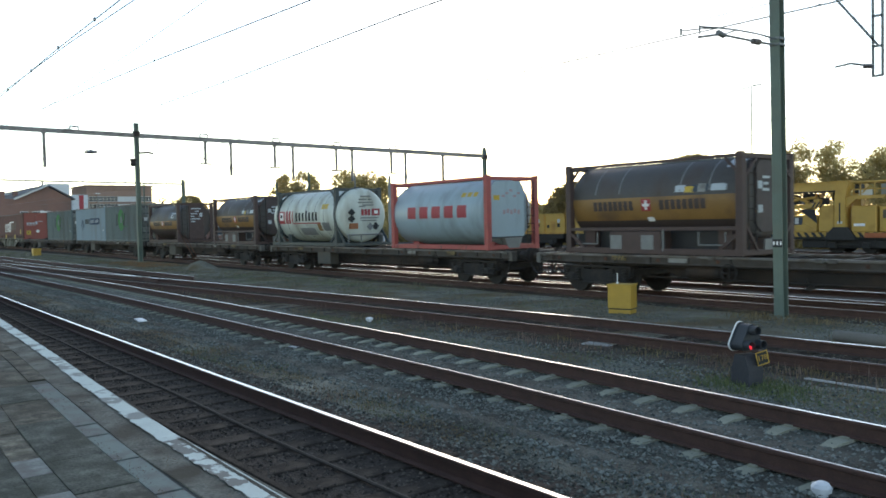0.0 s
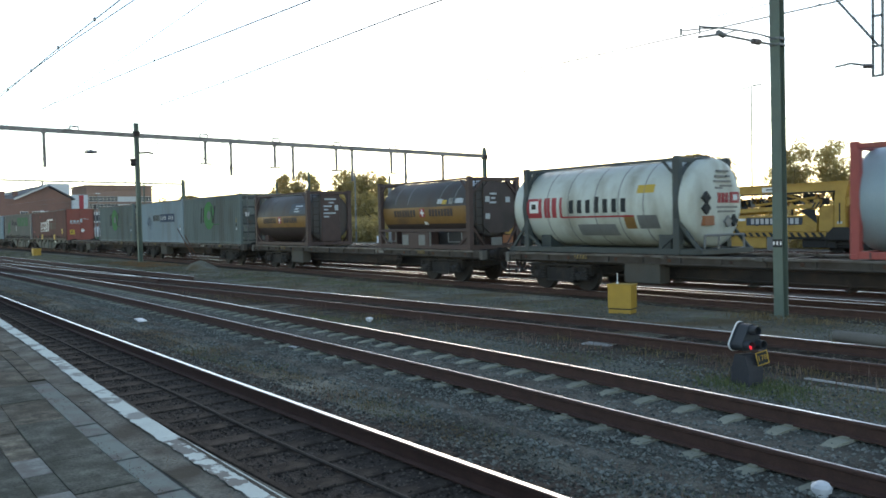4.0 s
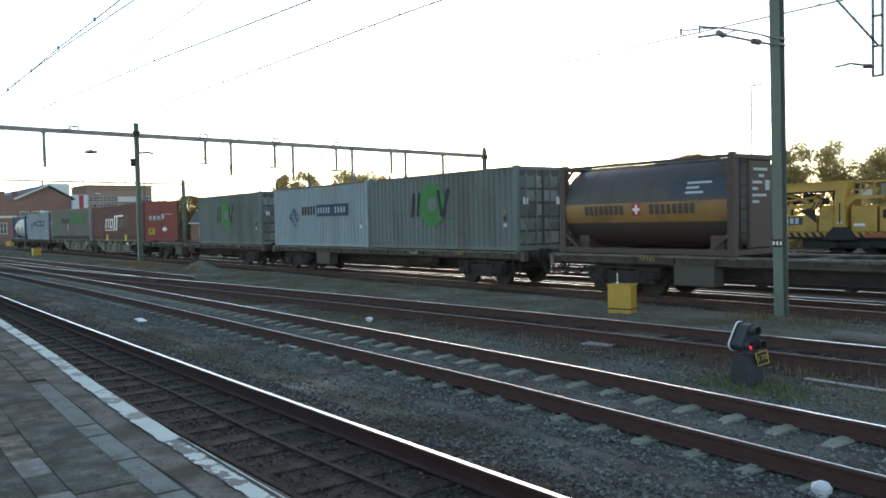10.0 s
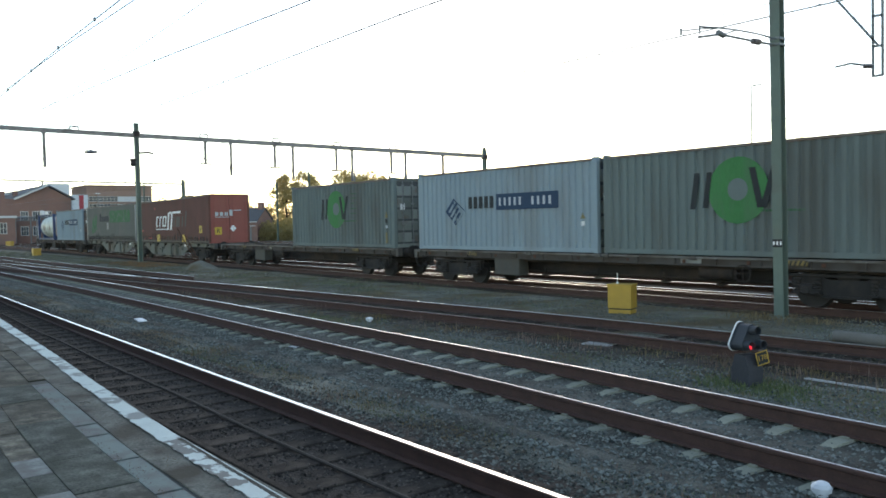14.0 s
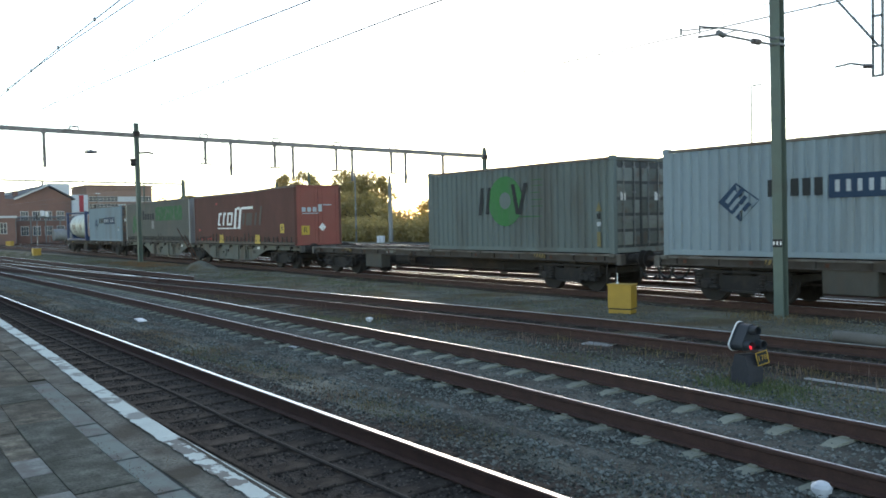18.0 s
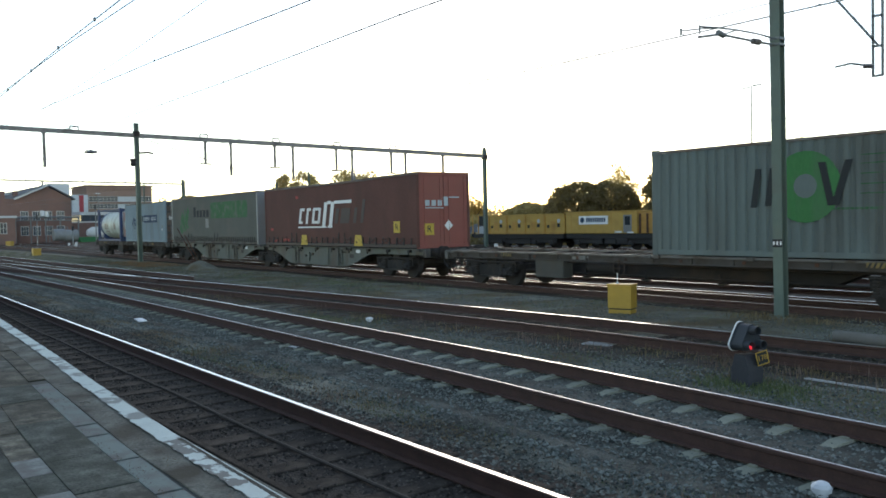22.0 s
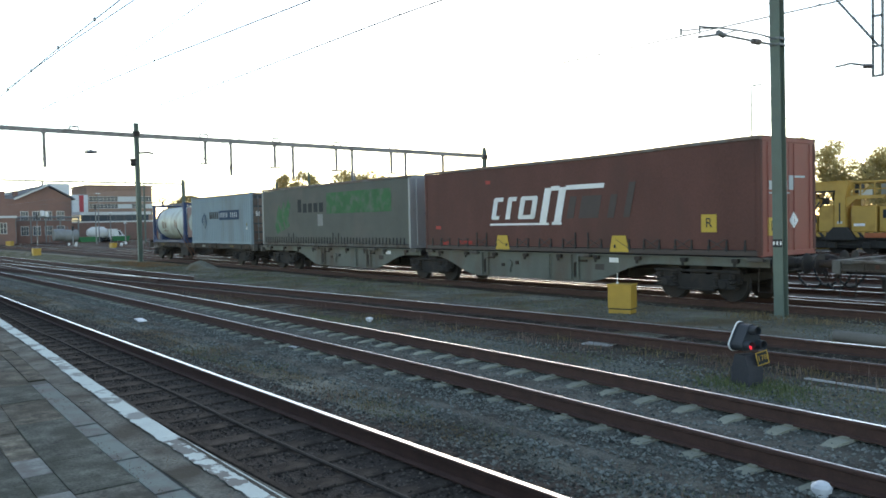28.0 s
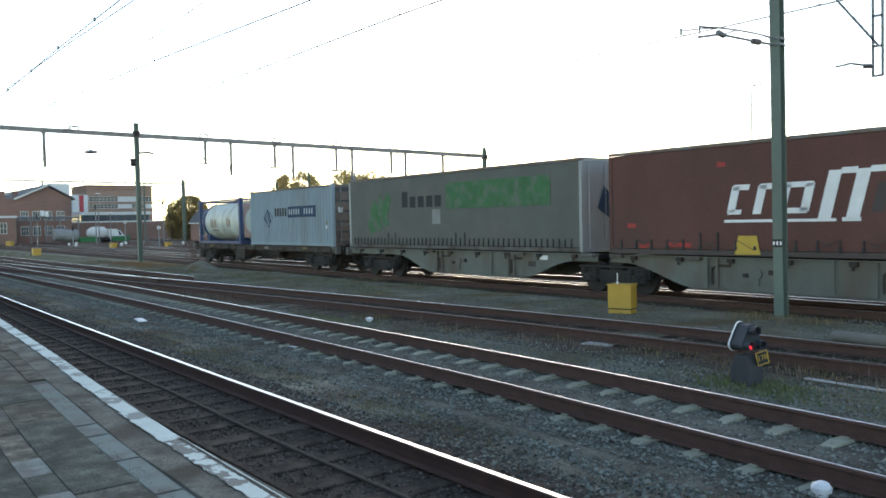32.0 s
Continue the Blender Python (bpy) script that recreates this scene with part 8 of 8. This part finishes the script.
tree("tall loose-crowned poplar behind the yellow machine", -42.8, 89, 10.9, 5.6, LEAFOLIVE, 17, per=0.42, blobs=48, size=0.13)
tree("tall loose-crowned poplar behind the yellow machine", -37.5, 88, 9.7, 6.8, LEAFOLIVE, 18, per=0.42, blobs=48, size=0.13)
tree("tall loose-crowned poplar behind the yellow machine", -32.5, 90, 9.4, 6.8, LEAFOLIVE, 19, per=0.42, blobs=48, size=0.13)
tree("slender tree behind the yellow machine", -50.0, 92, 7.4, 3.0, LEAFOLIVE, 20, per=0.5, blobs=14)
tree("golden autumn tree at the edge of the wood", -88.0, 76, 6.2, 5.0, LEAFGOLD, 21, blobs=18)
tree("dark rounded shrub tree at the edge of the wood", -81.0, 80, 4.6, 9.0, LEAFOLIVE, 22, dome=True, low=0.02)
tree("tall broad tree far behind the train", -169, 107, 17.2, 13.0, LEAFOLIVE, 23, per=0.8, size=0.3, blobs=44, low=0.03)
tree("tall broad tree far behind the train", -164.5, 112, 15.4, 9.0, LEAFOLIVE, 24, per=0.8, size=0.3, blobs=34, low=0.03)
tree("loose-crowned tree far behind the train", -177, 93, 16.2, 8.0, LEAFOLIVE, 25, per=0.7, size=0.3, blobs=30, low=0.03)
tree("loose-crowned tree far behind the train", -174.5, 97.5, 17.2, 8.0, LEAFOLIVE, 26, per=0.7, size=0.3, blobs=30, low=0.03)
tree("thin autumn tree beside the yard buildings", -137, 50.2, 8.6, 4.0, LEAFOLIVE, 27, per=0.4, blobs=16, low=0.1)
tree("dark round tree beside the yard buildings", -138.0, 53.6, 7.9, 8.2, LEAFDARK, 28, dome=True, per=0.5, blobs=24, low=0.0)

for x, y, h, w, k in ((-131.5, 75, 9.0, 8.0, 51), (-126.0, 75, 8.4, 8.0, 52), (-121.0, 76, 8.0, 7.5, 53), (-115.0, 76, 7.6, 8.5, 54), (-110.5, 74, 6.6, 6.0, 55)):
    tree("dense muted green tree behind the yard tracks", x, y, h, w, LEAFMID, k, dome=True, per=0.35, size=0.2, blobs=14)
r = np.random.default_rng(77)
bl = []
for k in range(150):
    u = k / 149
    x, y = -190 + 190 * u + r.uniform(-4, 4), 128 + 20 * u + r.uniform(-6, 6)
    s = r.uniform(2.4, 3.8) + 1.8 * ramp(u, 0.55, 0.9)
    bl.append((x, y, s * 0.62 + r.uniform(-0.4, 0.8), s, s, s * 0.85))
for k in range(40):
    x, y = -150 + 80 * k / 40 + r.uniform(-2, 2), 88 + r.uniform(-4, 4)
    s = r.uniform(1.0, 2.3)
    bl.append((x, y, s * 0.6, s * 1.3, s, s))
for k in range(46):
    u = k / 45
    x, y = -215 + 28 * u + r.uniform(-3, 3), 82 + 48 * u + r.uniform(-3, 3)
    s = r.uniform(2.6, 4.6)
    bl.append((x, y, s * 0.75 + r.uniform(-0.3, 2.0), s, s, s * 0.85))
v, f = foliage(bl, 0.35, 0.34, 78)
me = bpy.data.meshes.new("woodland")
me.from_pydata(v, [], f)
# autumn leaves lightened: the low sun's veiling glare is put into their colour
me.materials.append(leaf_mat("glare_pale_autumn_leaves", (0.42, 0.32, 0.19)))
tagged(new("woodland", me), "olive-brown autumn wood along the horizon", "wood", kind="stuff")

bl = []
for k in range(70):
    x, y = -128 + 72 * k / 69 + r.uniform(-1, 1), 56 + r.uniform(-1.5, 1.5)
    s = r.uniform(0.9, 2.1)
    bl.append((x, y, s * 0.5 - 0.1, s * 1.3, s, s))
for k in range(70):
    x, y = -62 + 64 * k / 69 + r.uniform(-0.5, 0.5), 51.5 + r.uniform(-0.8, 0.8)
    s = r.uniform(0.5, 1.0)
    bl.append((x, y, s * 0.5 - 0.2, s * 1.3, s, s))
v, f = foliage(bl, 0.6, 0.16, 79)
me = bpy.data.meshes.new("hedge")
me.from_pydata(v, [], f)
me.materials.append(LEAFMID)
tagged(new("hedge", me), "overgrown olive-green hedge behind the yard tracks", "hedge", kind="stuff")

# ---------- buildings beyond the yard ----------
BRICK = mat("red_brown_brickwork", (0.25, 0.145, 0.117), 0.85, 0, 0.2, 1.0, 12, 0.2, dirt=(0.19, 0.125, 0.105), amount=0.35, dscale=0.5)
ROOFT = mat("slate_roof_tiles", (0.1, 0.1, 0.105), 0.8, 0, 0.2, 1, 12, 0.2)
TRIM = mat("pale_trim", (0.62, 0.62, 0.6), 0.6, 0, 0.1)
OFFICE = mat("brown_office_brick", (0.30, 0.2, 0.16), 0.85, 0, 0.15, 1.0, 12, 0.15)
PANEL = mat("pale_facade_panel", (0.6, 0.63, 0.64), 0.6, 0, 0.08)
DULLGLASS = mat("window_glass", (0.06, 0.075, 0.09), 0.15, 0, 0.2, 0.6, 10, 0)
REDPANEL = mat("red_facade_panel", (0.4, 0.05, 0.06), 0.6, 0, 0.1)


def window(b, x, y0, y1, z0, z1, bars=2, glass=None):
    """A window in a facade that faces +x, with frame and pane."""
    w = part("window", G().box(x, x + 0.06, y0 - 0.08, y1 + 0.08, z0 - 0.08, z0).box(x, x + 0.06, y0 - 0.08, y1 + 0.08, z1, z1 + 0.08).box(x, x + 0.06, y0 - 0.08, y0, z0, z1).box(x, x + 0.06, y1, y1 + 0.08, z0, z1), TRIM, b)
    part("pane", G().box(x - 0.02, x + 0.02, y0, y1, z0, z1), glass or DULLGLASS, w)
    g = G()
    for k in range(1, bars + 1):
        yy = y0 + (y1 - y0) * k / (bars + 1)
        g.box(x + 0.02, x + 0.05, yy - 0.03, yy + 0.03, z0, z1)
    g.box(x + 0.02, x + 0.05, y0, y1, (z0 + z1) / 2 - 0.03, (z0 + z1) / 2 + 0.03)
    part("glazing_bar", g, TRIM, w)


X0 = -147.0
depot = thing("brick_depot", "old red-brown brick depot with a gabled roof", "building")
part("wall", G().add([(X0, 19, -0.3), (X0, 36.8, -0.3), (X0, 36.8, 7.2), (X0, 33.2, 9.2), (X0, 28.6, 7.2), (X0, 19, 7.2), (X0 - 41.6, 19, -0.3), (X0 - 41.6, 36.8, -0.3), (X0 - 41.6, 36.8, 7.2), (X0 - 41.6, 33.2, 9.2), (X0 - 41.6, 28.6, 7.2), (X0 - 41.6, 19, 7.2)], [(0, 1, 2, 3, 4, 5), (11, 10, 9, 8, 7, 6), (1, 7, 8, 2), (0, 6, 7, 1), (5, 11, 6, 0), (2, 8, 9, 3), (3, 9, 10, 4), (4, 10, 11, 5)]), BRICK, depot)
g = G()
for (ya, za), (yb, zb) in (((37.4, 7.0), (33.2, 9.35)), ((33.2, 9.35), (28.0, 7.0))):
    g.add([(X0 + 0.4, ya, za), (X0 + 0.4, yb, zb), (X0 - 42, yb, zb), (X0 - 42, ya, za), (X0 + 0.4, ya, za + 0.22), (X0 + 0.4, yb, zb + 0.22), (X0 - 42, yb, zb + 0.22), (X0 - 42, ya, za + 0.22)], [(0, 1, 2, 3), (7, 6, 5, 4), (0, 4, 5, 1), (1, 5, 6, 2), (2, 6, 7, 3), (3, 7, 4, 0)])
part("roof", g, ROOFT, depot)
for (ya, za), (yb, zb) in (((33.2, 9.45), (28.0, 7.1)),):
    part("verge_board", G().bar((X0 + 0.45, ya, za), (X0 + 0.45, yb, zb), 0.08, 0.3), TRIM, depot, "pale verge board")
for y0 in (20.3, 23.0, 29.0, 30.8, 32.6, 34.5):
    window(depot, X0, y0, y0 + 1.05, 3.7, 5.05)
    window(depot, X0, y0, y0 + 1.05, 1.2, 2.6)
for y0 in (21, 24, 27, 29):
    part("chimney", G().box(X0 - 6, X0 - 5.2, y0, y0 + 0.7, 7.2, 8.6, c=0.03), BRICK, depot)
for k in range(4):
    part("skylight", G().box(X0 - 10 - k * 7, X0 - 7.5 - k * 7, 28.6, 30.2, 8.45, 8.6), PANEL, depot)
annex = thing("flat_roofed_annex", "low brick annex with a pale roof edge", "building")
part("wall", G().box(X0 + 1, X0 + 5, 18, 27.2, -0.3, 4.0), BRICK, annex)
part("roof", G().box(X0 + 0.8, X0 + 5.2, 17.8, 27.4, 4.0, 4.35), TRIM, annex)
for y0 in (20.0, 22.2, 24.6):
    window(annex, X0 + 5, y0, y0 + 1.3, 1.6, 3.2)

cottage = thing("brick_house", "small brick house with a slate roof and a brick chimney", "house", m=pose(-110.0, 53.0, -0.25) @ Matrix.Rotation(math.atan2(0.6, 0.8), 4, "Z"))
part("wall", G().add([(x, y, z) for x in (-11.0, 0.0) for y, z in ((0, 0), (5.0, 0), (5.0, 2.95), (2.5, 4.7), (0, 2.95))], [(0, 1, 2, 3, 4), (9, 8, 7, 6, 5), (0, 5, 6, 1), (1, 6, 7, 2), (2, 7, 8, 3), (3, 8, 9, 4), (4, 9, 5, 0)]), BRICK, cottage)
for s_, (ya, yb) in ((0, (-0.3, 2.5)), (1, (5.3, 2.5))):
    part("roof", G().add([(x, y, z + d) for d in (0.0, 0.14) for x in (-11.15, 0.15) for y, z in ((ya, 2.78), (yb, 4.75))], [(0, 1, 3, 2), (4, 6, 7, 5), (0, 2, 6, 4), (1, 5, 7, 3), (0, 4, 5, 1), (2, 3, 7, 6)]), ROOFT, cottage)
part("gutter", G().box(-11.1, 0.1, -0.38, -0.26, 2.72, 2.86), TRIM, cottage)
part("chimney", G().box(-0.95, -0.2, 2.1, 2.9, 4.3, 5.7, c=0.03), BRICK, cottage)
for x0 in (-9.5, -6.6, -3.9):
    wd = part("window", G().box(x0 - 0.06, x0 + 1.16, -0.05, 0.0, 0.94, 2.26), TRIM, cottage)
    part("pane", G().box(x0, x0 + 1.1, -0.06, -0.05, 1.0, 2.2), DULLGLASS, wd)
part("door", G().box(-1.9, -0.95, -0.05, 0.0, 0.05, 2.05), GREYDOOR, cottage)
part("canopy", G().box(-2.4, -0.3, -0.9, 0.0, 2.15, 2.27), TRIM, cottage)

office = thing("office_block", "brown office block with long window bands", "building")
XO = -185.0
part("wall", G().box(XO - 12, XO, 49.5, 63.5, -0.3, 11.2), OFFICE, office)
part("roof", G().box(XO - 12.3, XO + 0.3, 49.2, 63.8, 11.2, 11.5), OFFICE, office)
for z0, z1 in ((7.95, 8.95), (6.45, 7.3)):
    n = 9
    for k in range(n):
        window(office, XO + 0.02, 50.0 + k * 1.5, 51.42 + k * 1.5, z0, z1, 1, PANEL if (k * 7 + int(z0)) % 9 > 3 and k > 2 else None)
part("stair_tower", G().box(XO - 6, XO + 2, 41.5, 45.6, -0.3, 11.6), PANEL, office, "pale stair tower")
sid = part("facade_panel", G().box(XO + 1, XO + 2, 46.0, 49.2, 3.5, 9.3), PANEL, office, "pale facade panel with a red strip")
part("red_strip", G().box(XO + 2.0, XO + 2.04, 47.4, 48.3, 3.6, 9.2), REDPANEL, sid)

shed = thing("low_warehouse", "low brick warehouse with a pale band and dark glazing", "building")
XL = -165.0
part("wall", G().box(XL - 15, XL, 40.5, 62.0, -0.3, 3.2), BRICK, shed)
part("roof_edge", G().box(XL - 15.2, XL + 0.2, 40.3, 62.2, 3.2, 3.5), TRIM, shed)
part("clerestory", G().box(XL - 12, XL - 2, 43.5, 56.5, 3.5, 4.7), DULLGLASS, shed, "dark strip glazing")
part("roof", G().box(XL - 12.4, XL - 1.6, 43.2, 56.9, 4.7, 5.32), TRIM, shed)
for k in range(9):
    part("mullion", G().box(XL - 2.0, XL - 1.95, 43.6 + k * 1.6, 43.7 + k * 1.6, 3.5, 4.7), ROOFT, shed)
van = thing("delivery_van", "white van parked before the warehouse", "van", m=pose(-141, 41.2, -0.25, 0, 0, 96))
part("body", G().plate([(-2.4, 0.35), (2.5, 0.35), (2.5, 0.95), (1.9, 1.15), (1.35, 1.95), (-2.4, 2.0)], -0.95, 0.95), WHITE, van)
part("windscreen", G().plate([(1.9, 1.18), (1.4, 1.85), (1.36, 1.85), (1.86, 1.18)], -0.85, 0.85), GLASS, van)
for s in (-0.96, 0.95):
    part("side_window", G().plate([(0.6, 1.2), (1.6, 1.2), (1.25, 1.8), (0.6, 1.8)], s, s + 0.012), GLASS, van)
for x in (-1.6, 1.6):
    for s in (-0.95, 0.75):
        wh = part("wheel", G().lathe([(s, 0.33), (s + 0.2, 0.33)], 16, axis="y", c=(x, 0, 0.33)), BLACK, van)
        part("rim", G().lathe([(s - 0.005, 0.18), (s + 0.205, 0.18)], 12, axis="y", c=(x, 0, 0.33)), GALV, wh)
GREENC = mat("green_container_paint", (0.03, 0.17, 0.06), 0.6, 0, 0.15)
for x, y in ((-136, 36.3), (-138, 41.9)):
    sk = thing("waste_skip", "green steel skip beside the tracks", "skip", "green skips", m=pose(x, y, -0.25, 0, 0, 95) @ Matrix.Scale(0.72, 4))
    part("tub", G().plate([(-1.6, 0.1), (1.6, 0.1), (2.0, 1.3), (-2.0, 1.3)], -0.9, 0.9), GREENC, sk)
    part("rim", G().box(-2.05, 2.05, -0.95, 0.95, 1.3, 1.4), GREENC, sk)
    for q in (-1.0, 0.0, 1.0):
        part("rib", G().box(q - 0.05, q + 0.05, -0.96, -0.9, 0.1, 1.3), GREENC, sk)
lamp = thing("yard_lamp", "tall thin yard lamp mast with a double head", "street lamp", m=pose(-53.1, 90.0, -0.25))
part("pole", G().tube((0, 0, 0), (0, 0, 17.7), 0.11, 8, r2=0.08), GALV, lamp)
part("lamp_head", G().box(-1.2, -0.2, -0.12, 0.12, 17.45, 17.58, c=0.04), GALV, lamp)
part("lamp_head", G().box(0.2, 1.3, -0.12, 0.12, 17.6, 17.75, c=0.04), GALV, lamp)

# ---------- plant and poles before the buildings ----------
for k in range(4):
    part("floor_band", G().box(XO - 11.9, XO + 0.25, 49.3, 63.7 + 0.5 * (k % 2), (9.15, 7.45, 5.85, 10.6)[k], (9.3, 7.75, 6.2, 10.75)[k]), OFFICE, office)
GALVPALE = mat("pale_tank_paint", (0.24, 0.25, 0.25), 0.6, 0, 0.2, 2, 30, 0.1, dirt=(0.25, 0.24, 0.22), amount=0.4)
hut = thing("site_hut", "low grey-roofed hut behind the yellow wagons", "hut", m=pose(-61.5, 52.3, -0.3))
part("wall", G().box(-2.6, 1.6, 0.0, 2.6, 0.0, 0.9), PANEL, hut)
part("roof", G().add([(-3.2, -0.2, 0.35), (2.0, -0.2, 0.9), (2.0, 2.8, 0.9), (-3.2, 2.8, 0.35), (-0.4, 1.2, 2.0), (1.6, 1.2, 2.1)], [(0, 1, 5, 4), (2, 3, 4, 5), (0, 4, 3), (1, 2, 5), (0, 3, 2, 1)]), ROOFT, hut)
plant = thing("pipe_plant", "pale grey tank plant with a pipe bridge", "industrial plant")
part("pipe_bridge", G().tube((-143, 27.2, 4.1), (-143, 37.0, 4.0), 0.16, 8).tube((-143, 27.2, 3.6), (-143, 37.0, 3.5), 0.07, 6), GALV, plant)
for y in (27.4, 29.6, 31.8, 34.0, 36.8):
    part("bridge_post", G().bar((-143, y, -0.25), (-143, y, 4.1), 0.16, 0.16), GALV, plant)
for y, z, l in ((31.4, 1.0, 1.7), (33.0, 0.85, 1.9)):
    part("tank", G().lathe([(y - 0.1, 0.3), (y, 0.95), (y + l, 0.95), (y + l + 0.1, 0.3)], 18, axis="y", c=(-136.5, 0, z + 0.2)), GALVPALE, plant, "pale grey steel tank", smooth=True)
part("platform_rail", G().pipe([(-137, 31.0, 2.4), (-137, 33.6, 2.4), (-137, 33.6, 1.4)], 0.06, 6).pipe([(-137, 31.0, 1.8), (-137, 33.6, 1.8)], 0.05, 6).pipe([(-137, 31.0, -0.25), (-137, 31.0, 2.4)], 0.07, 6), GALV, plant)
for y, z in ((31.1, 4.25), (31.7, 4.15)):
    part("cabinet", G().box(-143.3, -142.6, y, y + 0.5, z, z + 0.9, c=0.03), WHITE, plant)
lorry = thing("tank_lorry", "pale lorry with a rounded drum parked by the warehouse", "lorry", m=pose(-139, 39.2, -0.25, 0, 0, 95))
part("drum", G().lathe([(-2.2, 0.5), (-1.4, 0.95), (0.4, 0.95), (0.9, 0.6)], 16, axis="x", c=(0, 0, 1.65)), TRIM, lorry, smooth=True)
part("cab", G().plate([(1.0, 0.5), (2.5, 0.5), (2.5, 1.5), (2.2, 2.2), (1.0, 2.2)], -1.1, 1.1), WHITE, lorry)
part("windscreen", G().plate([(2.515, 1.5), (2.23, 2.1), (2.2, 2.1), (2.48, 1.5)], -0.95, 0.95), GLASS, lorry)
part("chassis", G().box(-2.4, 2.4, -0.9, 0.9, 0.5, 0.75, c=0.02), MDARK, lorry)
for x in (-1.7, -0.6, 1.7):
    for s in (-1.1, 0.8):
        part("wheel", G().lathe([(s, 0.5), (s + 0.3, 0.5)], 14, axis="y", c=(x, 0, 0.5)), BLACK, lorry)


def pole(x, y, top, label, head):
    p = thing("yard_pole", label, "pole", "thin poles in the yard", m=pose(x, y, -0.25))
    part("shaft", G().tube((0, 0, 0), (0, 0, top), 0.1, 8, r2=0.06), GALV, p)
    if head == "lamp":
        part("lamp_head", G().box(-0.2, 0.2, -0.35, 0.35, top, top + 0.14, c=0.04), WHITE, p)
    elif head == "signal":
        part("signal_head", G().box(-0.08, 0.08, -0.13, 0.13, top - 0.5, top + 0.1, c=0.04), BLACK, p)
    elif head == "board":
        part("board", G().box(-0.03, 0.03, -0.18, 0.18, top - 0.3, top + 0.06), WHITE, p)


for x, y, top, head in ((-135, 37.8, 7.8, "lamp"), (-135, 39.6, 4.7, "lamp"), (-128, 42.8, 8.9, "lamp"), (-120, 25.6, 4.2, "signal"), (-120, 33.2, 5.5, "signal"), (-118, 36.6, 3.2, "board"), (-112, 28.1, 2.6, "signal"), (-124, 44.2, 6.2, "signal"), (-95, 33.3, 2.4, "board")):
    pole(x, y, top, "thin grey pole with a small head in the yard", head)
for x, y in ((-112, 27.6), (-100.6, 30.7), (-104, 26.4), (-108, 33.5), (-97, 36.9), (-118, 30.0)):
    mk = thing("point_lantern", "small white point lantern beside a yard track", "lantern", "white point lanterns", m=pose(x, y, -0.25))
    part("case", G().box(-0.13, 0.13, -0.14, 0.14, 0.2, 0.55, c=0.03), TRIM, mk)
    part("foot", G().box(-0.09, 0.09, -0.09, 0.09, 0, 0.2), MDARK, mk)

galv_mast = thing("steel_lattice_pole", "tall pale galvanised pole behind the yard tracks", "pole", m=pose(-74.5, 52.0, -0.25))
part("shaft", G().tube((0, 0, 0), (0, 0, 6.5), 0.26, 10, r2=0.2).tube((0, 0, 6.5), (0, 0, 7.5), 0.17, 10, r2=0.14), GALVPALE, galv_mast)
part("foot", G().box(-0.4, 0.4, -0.4, 0.4, 0, 0.15, c=0.02), CONC, galv_mast)
slim = thing("yard_pole", "slim grey pole before the hedge", "pole", "thin poles in the yard", m=pose(-84.0, 53.5, -0.25))
part("shaft", G().tube((0, 0, 0), (0, 0, 9.0), 0.12, 8, r2=0.07), GALV, slim)
swb = thing("switch_box", "white steel switch box beside the yard tracks", "cabinet", m=pose(-74.0, 50.3, -0.25, 0, 0, 30))
part("body", G().box(-0.4, 0.4, -0.25, 0.25, 0.1, 0.85, c=0.02), WHITE, swb)
part("plinth", G().box(-0.36, 0.36, -0.22, 0.22, 0, 0.1), CONC, swb)
part("door_joint", G().box(-0.01, 0.01, -0.256, -0.25, 0.14, 0.8), MDARK, swb)
tree("small golden tree behind the yard", -100.0, 76.5, 6.6, 4.4, LEAFGOLD, 41, per=0.4, blobs=26, size=0.16, low=0.05)
tree("low olive tree behind the yard", -97.0, 79.0, 5.0, 5.0, LEAFOLIVE, 42, per=0.5, blobs=26, size=0.16, low=0.0)
tree("low olive tree behind the yard", -104.0, 72.0, 5.2, 5.0, LEAFOLIVE, 43, per=0.5, blobs=26, size=0.16, low=0.0)
# ---------- motion: the train rolls past and slows down ----------
def motions():
    times = [float(t) for t in range(33)]
    for ob, a in MOVING:
        walk(ob, [(t, train_pose(a, t)) for t in times])
    step, t, stops = radians(70) * WHEEL_R, 0.0, [0.0]
    while t < 32.0:
        goal = travelled(t) + step
        while travelled(t) < goal and t < 32.0:
            t = round(t + 1 / 30, 6)
        stops.append(min(t, 32.0))
    for ob, e in WHEELS:
        walk(ob, [(t, pose(e, 0, WHEEL_R) @ Matrix.Rotation((travelled(t) - travelled(0)) / WHEEL_R, 4, "Y")) for t in stops])


motions()
